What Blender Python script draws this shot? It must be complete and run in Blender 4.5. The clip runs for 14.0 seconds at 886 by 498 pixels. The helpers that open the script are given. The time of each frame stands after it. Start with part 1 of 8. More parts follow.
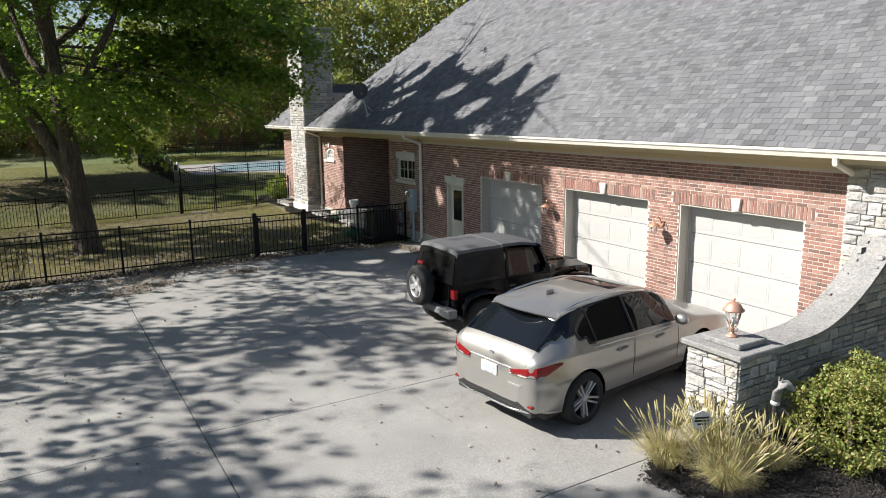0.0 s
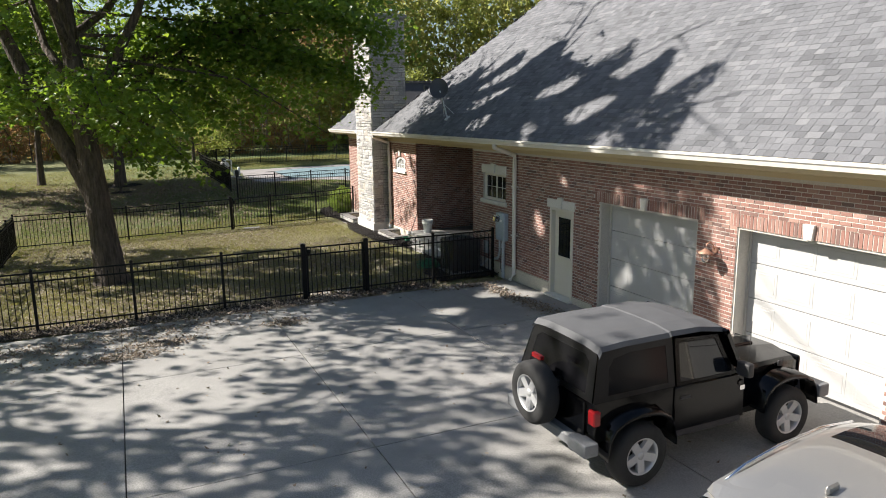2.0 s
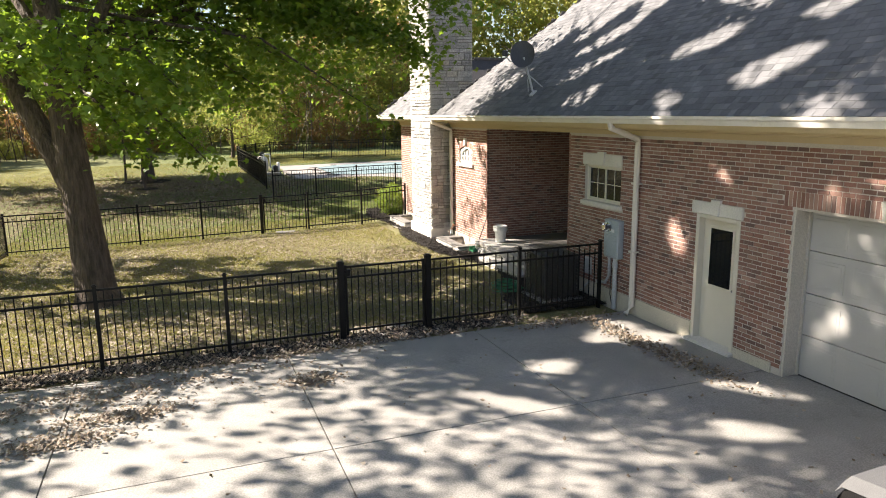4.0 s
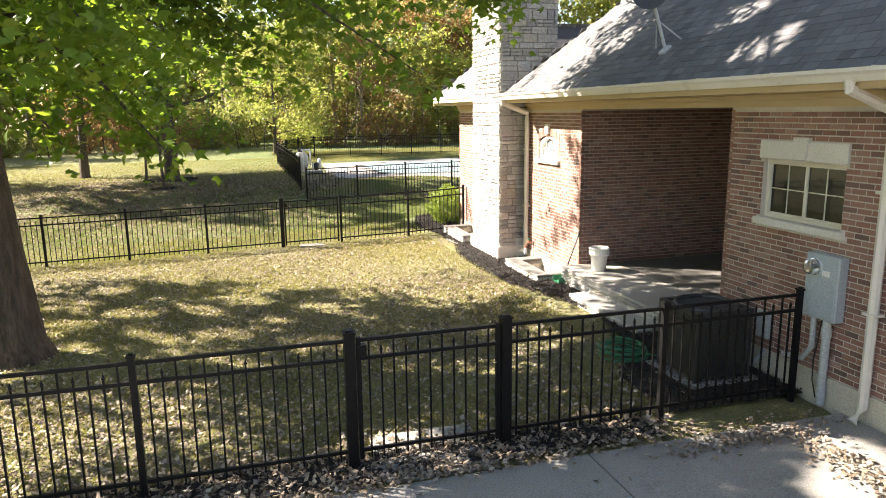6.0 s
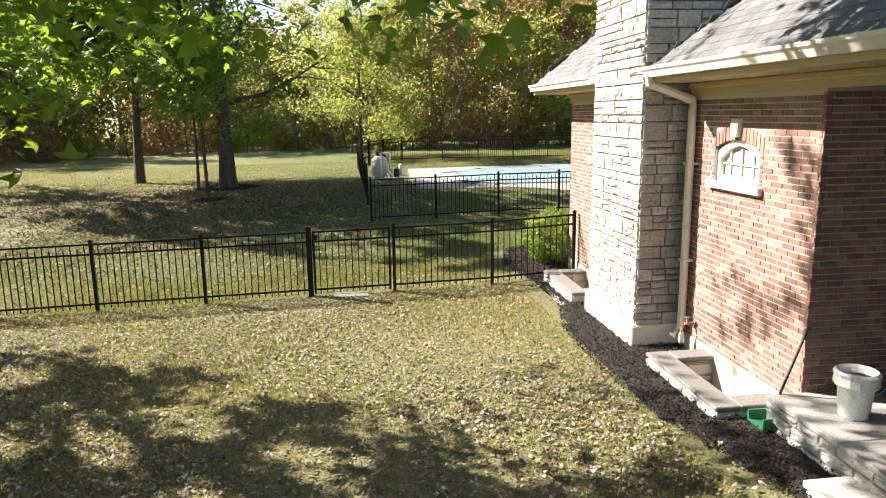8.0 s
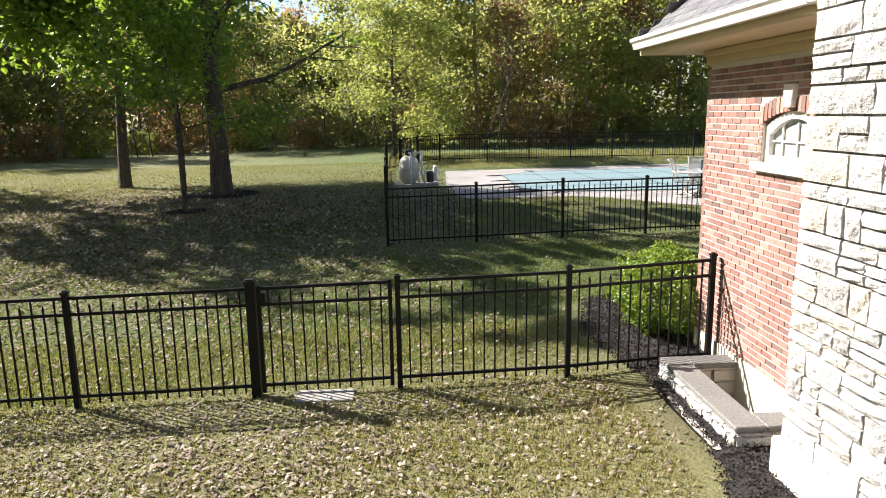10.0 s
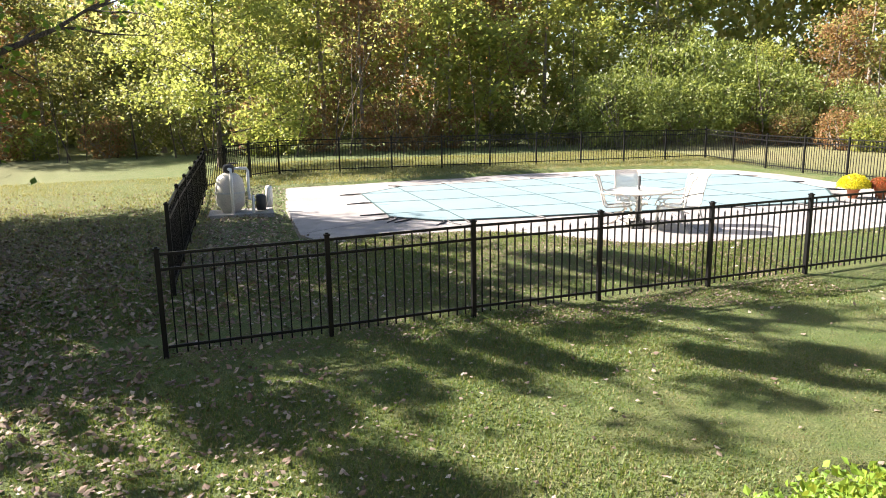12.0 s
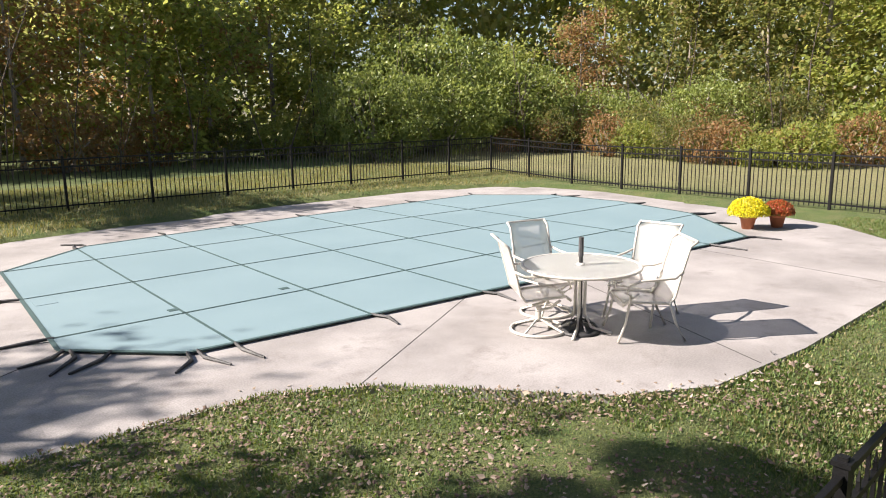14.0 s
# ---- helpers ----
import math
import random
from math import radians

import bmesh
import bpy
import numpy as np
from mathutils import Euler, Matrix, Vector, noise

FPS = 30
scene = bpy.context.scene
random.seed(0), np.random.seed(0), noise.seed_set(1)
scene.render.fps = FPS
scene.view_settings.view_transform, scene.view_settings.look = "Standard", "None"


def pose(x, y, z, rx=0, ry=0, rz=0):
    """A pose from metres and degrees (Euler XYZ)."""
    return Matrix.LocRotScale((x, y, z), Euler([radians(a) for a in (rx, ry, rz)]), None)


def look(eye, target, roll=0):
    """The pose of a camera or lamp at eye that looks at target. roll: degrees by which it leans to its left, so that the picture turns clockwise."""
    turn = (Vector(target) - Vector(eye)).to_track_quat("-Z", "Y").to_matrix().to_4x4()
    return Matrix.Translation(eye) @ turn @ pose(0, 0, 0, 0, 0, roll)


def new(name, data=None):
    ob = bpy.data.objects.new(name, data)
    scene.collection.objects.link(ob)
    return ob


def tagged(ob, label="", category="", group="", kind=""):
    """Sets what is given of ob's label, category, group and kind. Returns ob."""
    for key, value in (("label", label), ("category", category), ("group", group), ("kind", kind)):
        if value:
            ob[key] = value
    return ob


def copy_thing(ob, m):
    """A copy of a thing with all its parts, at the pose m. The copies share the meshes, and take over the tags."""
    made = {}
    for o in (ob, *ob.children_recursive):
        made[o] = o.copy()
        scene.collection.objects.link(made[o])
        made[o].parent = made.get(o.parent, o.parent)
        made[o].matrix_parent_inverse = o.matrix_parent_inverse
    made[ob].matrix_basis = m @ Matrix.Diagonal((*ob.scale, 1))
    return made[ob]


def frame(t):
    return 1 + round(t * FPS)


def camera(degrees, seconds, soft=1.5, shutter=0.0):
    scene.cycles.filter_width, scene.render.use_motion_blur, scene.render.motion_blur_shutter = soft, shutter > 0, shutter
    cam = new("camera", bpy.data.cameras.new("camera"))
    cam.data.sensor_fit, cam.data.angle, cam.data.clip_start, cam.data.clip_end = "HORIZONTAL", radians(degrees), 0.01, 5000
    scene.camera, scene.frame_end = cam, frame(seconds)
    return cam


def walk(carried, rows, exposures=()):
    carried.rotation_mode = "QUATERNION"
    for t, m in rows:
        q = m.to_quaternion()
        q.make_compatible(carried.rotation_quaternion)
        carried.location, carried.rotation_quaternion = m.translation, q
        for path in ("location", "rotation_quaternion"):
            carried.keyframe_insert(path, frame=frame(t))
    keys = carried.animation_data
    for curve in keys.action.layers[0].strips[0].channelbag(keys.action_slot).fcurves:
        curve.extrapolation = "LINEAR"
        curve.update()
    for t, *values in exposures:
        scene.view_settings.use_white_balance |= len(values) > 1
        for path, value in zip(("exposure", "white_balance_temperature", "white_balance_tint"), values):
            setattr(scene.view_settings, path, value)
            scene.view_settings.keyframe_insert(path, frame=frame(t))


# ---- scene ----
cam = camera(65.0, 14.0, soft=1.0)
METRES, EYE, TILT, TURN = 39.85, 4.0, -0.4, -30.5
ROWS = [
    (0.0, 0.0, 0.0, 0.0, -0.18, -11.01, 0.92),
    (0.5, -0.0039, 0.027, 0.0005, 1.28, -10.98, 0.9),
    (1.0, -0.0079, 0.0561, 0.0009, 2.72, -10.96, 0.9),
    (1.5, -0.0123, 0.087, 0.0015, 4.15, -10.95, 0.92),
    (2.0, -0.0173, 0.1193, 0.0019, 5.66, -10.89, 0.87),
    (2.5, -0.0242, 0.15, 0.0019, 7.6, -10.82, 0.86),
    (5.0, -0.0646, 0.2914, -0.0202, 10.77, -10.87, 0.86),
    (5.5, -0.0715, 0.3235, -0.0209, 12.43, -10.86, 0.86),
    (6.0, -0.0784, 0.3574, -0.022, 14.11, -10.81, 0.8),
    (6.5, -0.0857, 0.394, -0.0231, 16.07, -10.77, 0.81),
    (7.0, -0.0936, 0.4313, -0.0239, 18.39, -10.74, 0.85),
    (7.5, -0.102, 0.4664, -0.0247, 20.6, -10.69, 0.85),
    (8.0, -0.1122, 0.5031, -0.0252, 22.97, -10.65, 0.82),
    (10.5, -0.1787, 0.6601, -0.0324, 26.73, -10.63, 0.88),
    (11.0, -0.1935, 0.6949, -0.032, 26.32, -10.64, 0.91),
    (11.5, -0.2098, 0.7311, -0.0312, 20.98, -10.81, 0.93),
    (12.0, -0.2268, 0.7707, -0.0312, 14.53, -10.86, 1.0),
    (12.5, -0.2427, 0.813, -0.0312, 8.53, -10.87, 1.09),
    (13.0, -0.2578, 0.8582, -0.0306, 2.65, -10.85, 1.17),
    (13.5, -0.2711, 0.905, -0.0303, -3.16, -10.9, 1.18),
    (14.0, -0.2811, 0.953, -0.0301, -8.92, -10.91, 1.24),
]
START = pose(0, 0, EYE, TILT, 0, 0) @ pose(0, 0, 0, 0, 0, TURN)
walk(cam, [(t, START @ pose(METRES * x, METRES * y, METRES * z, 90 + pitch, roll, yaw)) for t, x, y, z, yaw, pitch, roll in ROWS],
     exposures=((0.0, 0.95, 6400, 10), (1.5, 1.08, 6450, 10), (2.7, 1.4, 6650, 12), (5.0, 2.35, 7450, 14), (6.5, 2.55, 7250, 14), (8.0, 1.95, 6950, 12), (10.5, 1.65, 6500, 14), (11.5, 2.1, 6800, 16), (12.3, 2.2, 6850, 15), (13.3, 1.85, 6850, 16), (14.0, 1.5, 6750, 16)))

# ---- daylight ----
SUN_ELEV = radians(37.0)
SUN_DIR = Vector((-0.844 * math.cos(SUN_ELEV), 0.536 * math.cos(SUN_ELEV), math.sin(SUN_ELEV)))
world = bpy.data.worlds.new("world")
scene.world = world
world.use_nodes = True
_n, _l = world.node_tree.nodes, world.node_tree.links
_sky = _n.new("ShaderNodeTexSky")
_sky.sky_type, _sky.sun_disc = "NISHITA", False
_sky.sun_elevation, _sky.sun_rotation = SUN_ELEV, math.atan2(SUN_DIR.x, SUN_DIR.y)
_l.new(_sky.outputs[0], _n["Background"].inputs[0])
_n["Background"].inputs[1].default_value = 0.055
_lamp = bpy.data.lights.new("sun", "SUN")
_lamp.energy, _lamp.angle, _lamp.color = 5.0, radians(0.55), (1.0, 0.94, 0.86)
sun = new("sun", _lamp)
sun.matrix_world = look(SUN_DIR * 60, (0, 0, 0))

# ---- materials ----
def shader(name, rough=0.7, metal=0.0):
    m = bpy.data.materials.new(name)
    m.use_nodes = True
    nt = m.node_tree
    b = nt.nodes["Principled BSDF"]
    b.inputs["Roughness"].default_value, b.inputs["Metallic"].default_value = rough, metal
    return m, nt, b


def coords(nt, scale=(1, 1, 1), space="Object"):
    tc = nt.nodes.new("ShaderNodeTexCoord")
    mp = nt.nodes.new("ShaderNodeMapping")
    mp.inputs["Scale"].default_value = scale
    nt.links.new(tc.outputs[space], mp.inputs["Vector"])
    return mp.outputs["Vector"]


def noise_fac(nt, vec, scale, detail=4.0, rough=0.6, lo=0.35, hi=0.65):
    n = nt.nodes.new("ShaderNodeTexNoise")
    n.inputs["Scale"].default_value, n.inputs["Detail"].default_value, n.inputs["Roughness"].default_value = scale, detail, rough
    nt.links.new(vec, n.inputs["Vector"])
    r = nt.nodes.new("ShaderNodeMapRange")
    r.inputs["From Min"].default_value, r.inputs["From Max"].default_value = lo, hi
    nt.links.new(n.outputs["Fac"], r.inputs["Value"])
    return r.outputs["Result"]


def mixed(nt, fac, a, b, blend="MIX"):
    mx = nt.nodes.new("ShaderNodeMix")
    mx.data_type, mx.blend_type = "RGBA", blend
    for slot, v in ((0, fac), (6, a), (7, b)):
        if isinstance(v, (tuple, list)):
            mx.inputs[slot].default_value = (*v, 1)
        elif isinstance(v, (int, float)):
            mx.inputs[slot].default_value = v
        else:
            nt.links.new(v, mx.inputs[slot])
    return mx.outputs[2]


def ramp(nt, fac, stops):
    r = nt.nodes.new("ShaderNodeValToRGB")
    e = r.color_ramp.elements
    while len(e) < len(stops):
        e.new(0.5)
    for el, (p, c) in zip(e, stops):
        el.position, el.color = p, (*c, 1)
    nt.links.new(fac, r.inputs["Fac"])
    return r.outputs["Color"]


def bump(nt, b, height, strength=0.3, dist=0.01):
    n = nt.nodes.new("ShaderNodeBump")
    n.inputs["Strength"].default_value, n.inputs["Distance"].default_value = strength, dist
    nt.links.new(height, n.inputs["Height"])
    nt.links.new(n.outputs["Normal"], b.inputs["Normal"])


def surface(name, a, b_, rough=0.7, metal=0.0, big=1.5, fine=40.0, bumps=0.25, dist=0.004, c=None, space="Object", scale=(1, 1, 1), mid=0.5):
    """Two colours mixed by large blotches, darkened by fine grain; c adds stains."""
    m, nt, p = shader(name, rough, metal)
    v = coords(nt, scale, space)
    large = noise_fac(nt, v, big, 5)
    grain = noise_fac(nt, v, fine, 3)
    col = mixed(nt, large, a, b_)
    if c:
        col = mixed(nt, noise_fac(nt, v, big * 2.7, 6, 0.7, 0.55, 0.72), col, c)
    col = mixed(nt, mid, col, mixed(nt, grain, tuple(x * 0.72 for x in a), tuple(min(1, x * 1.2) for x in b_)))
    nt.links.new(col, p.inputs["Base Color"])
    if bumps:
        bump(nt, p, grain, bumps, dist)
    return m


def random_value(nt, island=False):
    n = nt.nodes.new("ShaderNodeNewGeometry" if island else "ShaderNodeObjectInfo")
    return n.outputs["Random Per Island" if island else "Random"]


def pieces(name, stops, rough=0.8, fine=60.0, bumps=0.4, dist=0.003, island=False, blotch=(0.85, 1.12), space="Object"):
    """One colour a piece (by object or by mesh island), with grain."""
    m, nt, p = shader(name, rough)
    v = coords(nt, (1, 1, 1), space)
    col = ramp(nt, random_value(nt, island), stops)
    g = noise_fac(nt, v, fine, 4, 0.7, 0.3, 0.7)
    col = mixed(nt, 1.0, col, mixed(nt, g, (blotch[0],) * 3, (blotch[1],) * 3), "MULTIPLY")
    g2 = noise_fac(nt, v, 1.3, 4, 0.6, 0.3, 0.7)
    col = mixed(nt, 1.0, col, mixed(nt, g2, (0.86,) * 3, (1.1,) * 3), "MULTIPLY")
    nt.links.new(col, p.inputs["Base Color"])
    bump(nt, p, g, bumps, dist)
    return m


def leafy(name, stops, trans=0.45, rough=0.45, through_col=(0.46, 0.43, 0.05)):
    m, nt, p = shader(name, rough)
    col = ramp(nt, random_value(nt, True), stops)
    nt.links.new(col, p.inputs["Base Color"])
    tr = nt.nodes.new("ShaderNodeBsdfTranslucent")
    nt.links.new(mixed(nt, 0.5, col, through_col), tr.inputs["Color"])
    mx = nt.nodes.new("ShaderNodeMixShader")
    mx.inputs[0].default_value = trans
    nt.links.new(p.outputs[0], mx.inputs[1])
    nt.links.new(tr.outputs[0], mx.inputs[2])
    nt.links.new(mx.outputs[0], nt.nodes["Material Output"].inputs["Surface"])
    return m


def even(stops):
    return [(i / max(1, len(stops) - 1), c) for i, c in enumerate(stops)]


BRICKS = even([(0.26, 0.125, 0.097), (0.31, 0.165, 0.132), (0.15, 0.095, 0.082), (0.28, 0.14, 0.11), (0.35, 0.215, 0.175), (0.23, 0.112, 0.088), (0.3, 0.155, 0.123), (0.37, 0.24, 0.195), (0.27, 0.132, 0.104), (0.18, 0.108, 0.092)])
M_brick = pieces("brick", BRICKS)
M_brick_j = pieces("brick_run", BRICKS, island=True)
M_mortar = surface("mortar", (0.53, 0.495, 0.445), (0.61, 0.57, 0.515), 0.95, big=3, fine=120)
STONES = even([(0.47, 0.46, 0.44), (0.56, 0.555, 0.54), (0.41, 0.4, 0.385), (0.55, 0.505, 0.43), (0.61, 0.6, 0.585), (0.35, 0.34, 0.33), (0.52, 0.51, 0.49), (0.57, 0.56, 0.55)])
M_stonejoint = surface("weathered_stone_joint", (0.2, 0.19, 0.175), (0.29, 0.28, 0.26), 0.95, big=3, fine=90)
M_stone = pieces("limestone", STONES, 0.9, 18, 0.9, 0.02, blotch=(0.72, 1.15))
M_stone_j = pieces("limestone_run", STONES, 0.9, 18, 0.9, 0.02, True, blotch=(0.72, 1.15))
M_darkceiling = surface("dark_brown_ceiling", (0.05, 0.036, 0.026), (0.085, 0.062, 0.045), 0.6, big=2, fine=40)
M_cap = surface("cap_stone", (0.2, 0.2, 0.198), (0.31, 0.305, 0.298), 0.85, big=2.5, fine=30, bumps=0.4, c=(0.1, 0.1, 0.1))
M_caplight = surface("sill_stone", (0.62, 0.6, 0.55), (0.72, 0.7, 0.65), 0.85, big=2.5, fine=40, mid=0.25)
SHINGLE = even([(0.115, 0.118, 0.127), (0.145, 0.148, 0.158), (0.128, 0.131, 0.14), (0.165, 0.168, 0.178), (0.135, 0.138, 0.147), (0.095, 0.098, 0.105), (0.15, 0.153, 0.163), (0.185, 0.188, 0.196)])
M_shingle = pieces("shingle", SHINGLE, 0.92, 160, 0.5, 0.003)
M_shingle_j = pieces("shingle_run", SHINGLE, 0.92, 160, 0.5, 0.003, True)
M_felt = surface("roof_felt", (0.06, 0.06, 0.065), (0.08, 0.08, 0.085), 0.95)
M_trim = surface("tan_trim", (0.54, 0.43, 0.26), (0.58, 0.47, 0.29), 0.5, big=1.2, fine=60, bumps=0.02, mid=0.12)
M_gutter = surface("gutter_paint", (0.7, 0.67, 0.6), (0.76, 0.73, 0.67), 0.35, big=1.5, fine=50, bumps=0.02, c=(0.58, 0.55, 0.49), mid=0.12)
M_door = surface("garage_door_paint", (0.42, 0.418, 0.41), (0.47, 0.467, 0.455), 0.5, big=1.0, fine=200, bumps=0.12, dist=0.001)
M_jamb = surface("jamb_paint", (0.5, 0.47, 0.42), (0.55, 0.52, 0.46), 0.55, big=2, fine=60, bumps=0.05)
M_cream = surface("door_paint", (0.66, 0.62, 0.52), (0.7, 0.66, 0.57), 0.45, big=1.5, fine=60, bumps=0.02, mid=0.12)
M_concrete = surface("driveway_concrete", (0.21, 0.206, 0.196), (0.34, 0.332, 0.315), 0.8, big=0.8, fine=60, bumps=0.25, dist=0.002, c=(0.14, 0.137, 0.13))
M_deck = surface("pool_deck_concrete", (0.18, 0.168, 0.162), (0.34, 0.322, 0.312), 0.85, big=0.8, fine=60, bumps=0.2, dist=0.002, c=(0.165, 0.148, 0.14), mid=0.3)
M_slabstone = surface("porch_flagstone", (0.3, 0.293, 0.28), (0.4, 0.392, 0.37), 0.85, big=1.2, fine=40, bumps=0.3)
M_coping = surface("bluestone_coping", (0.13, 0.128, 0.122), (0.2, 0.195, 0.185), 0.85, big=2.0, fine=40, bumps=0.3, c=(0.21, 0.18, 0.14))
M_joint = surface("joint_filler", (0.03, 0.03, 0.03), (0.06, 0.055, 0.05), 0.9)
M_foundation = surface("foundation_concrete", (0.5, 0.46, 0.38), (0.6, 0.56, 0.47), 0.9, big=1.5, fine=60, c=(0.36, 0.34, 0.28))
M_black = surface("black_powder_coat", (0.006, 0.006, 0.0065), (0.01, 0.01, 0.0105), 0.45, big=3, fine=120, bumps=0.05)
M_black.node_tree.nodes["Principled BSDF"].inputs["Specular IOR Level"].default_value = 0.18
M_mulch = surface("black_mulch", (0.012, 0.011, 0.012), (0.045, 0.042, 0.042), 0.95, big=14, fine=70, bumps=1.0, dist=0.03)
M_glassdark = shader("dark_window_glass", 0.04)[0]
M_glassdark.node_tree.nodes["Principled BSDF"].inputs["Base Color"].default_value = (0.012, 0.014, 0.016, 1)
M_paleglass = surface("pale_window_glass", (0.3, 0.3, 0.29), (0.36, 0.36, 0.35), 0.06, big=6, fine=30, bumps=0)
M_white = surface("white_plastic", (0.75, 0.75, 0.73), (0.8, 0.8, 0.78), 0.4, big=3, fine=60, bumps=0.03)
M_grey = surface("grey_utility_paint", (0.36, 0.42, 0.46), (0.42, 0.48, 0.52), 0.45, big=3, fine=60, bumps=0.04)
M_pvc = surface("grey_conduit", (0.42, 0.44, 0.45), (0.5, 0.52, 0.53), 0.45)
M_bark = surface("maple_bark", (0.055, 0.043, 0.034), (0.13, 0.1, 0.08), 0.95, big=4, fine=16, bumps=1.0, dist=0.04, scale=(1, 1, 0.18), c=(0.17, 0.14, 0.11))
M_twig = surface("wood_stems", (0.17, 0.14, 0.115), (0.3, 0.26, 0.22), 0.95, big=5, fine=20, scale=(1, 1, 0.3))
M_leaf_main = leafy("maple_leaves", even([(0.07, 0.14, 0.022), (0.1, 0.2, 0.03), (0.05, 0.11, 0.019), (0.15, 0.24, 0.035), (0.08, 0.16, 0.024), (0.24, 0.27, 0.04)]), 0.52, 0.42, (0.36, 0.52, 0.04))
M_leaf_young = leafy("yellow_green_leaves", even([(0.2, 0.26, 0.06), (0.28, 0.32, 0.08), (0.14, 0.19, 0.05), (0.4, 0.36, 0.1), (0.2, 0.28, 0.06)]), 0.6, 0.5, (0.42, 0.46, 0.1))
M_leaf_wood = leafy("woodland_leaves", even([(0.17, 0.21, 0.06), (0.26, 0.3, 0.09), (0.11, 0.135, 0.045), (0.38, 0.35, 0.11), (0.21, 0.25, 0.07), (0.4, 0.28, 0.11), (0.18, 0.26, 0.07)]), 0.6, 0.5, (0.55, 0.58, 0.18))
M_leaf_deep = leafy("dark_woodland_leaves", even([(0.07, 0.1, 0.03), (0.12, 0.15, 0.04), (0.05, 0.065, 0.027), (0.18, 0.17, 0.05), (0.2, 0.13, 0.055)]), 0.5, 0.5, (0.4, 0.42, 0.1))
M_leaf_vine = leafy("vine_leaves", even([(0.15, 0.2, 0.05), (0.22, 0.27, 0.065), (0.1, 0.14, 0.035), (0.3, 0.32, 0.09)]), 0.35, 0.45, (0.36, 0.42, 0.08))
M_leaf_rust = leafy("rust_leaves", even([(0.2, 0.12, 0.06), (0.3, 0.16, 0.06), (0.16, 0.14, 0.06), (0.24, 0.18, 0.08), (0.28, 0.11, 0.05), (0.14, 0.12, 0.06)]), 0.5, 0.5, (0.5, 0.32, 0.12))
M_leaf_bush = leafy("bright_shrub_leaves", even([(0.14, 0.25, 0.03), (0.2, 0.32, 0.04), (0.1, 0.2, 0.025), (0.24, 0.34, 0.05)]), 0.3)
M_leaf_box = leafy("boxwood_leaves", even([(0.17, 0.23, 0.05), (0.26, 0.31, 0.07), (0.12, 0.16, 0.04), (0.32, 0.33, 0.09), (0.27, 0.18, 0.09)]), 0.3)
M_leaf_fallen = leafy("fallen_leaves", even([(0.2, 0.155, 0.115), (0.33, 0.275, 0.215), (0.12, 0.085, 0.062), (0.46, 0.41, 0.345), (0.22, 0.165, 0.12), (0.1, 0.07, 0.052), (0.28, 0.225, 0.17)]), 0.05, 0.85)
M_leaf_brown = leafy("brown_leaf_litter", even([(0.15, 0.1, 0.075), (0.23, 0.165, 0.12), (0.09, 0.06, 0.045), (0.36, 0.29, 0.22), (0.17, 0.12, 0.085), (0.12, 0.075, 0.055)]), 0.05, 0.85)
# Part of this dark green stands in for shade on the lawn past the fence.
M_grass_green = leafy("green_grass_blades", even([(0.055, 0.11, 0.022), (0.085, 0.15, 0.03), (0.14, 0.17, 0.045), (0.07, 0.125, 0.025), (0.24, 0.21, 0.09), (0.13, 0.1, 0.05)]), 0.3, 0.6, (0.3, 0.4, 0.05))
M_grass_blade = leafy("grass_blades", even([(0.12, 0.14, 0.04), (0.16, 0.17, 0.05), (0.23, 0.2, 0.08), (0.34, 0.285, 0.15), (0.14, 0.15, 0.045), (0.4, 0.34, 0.2)]), 0.3, 0.7)


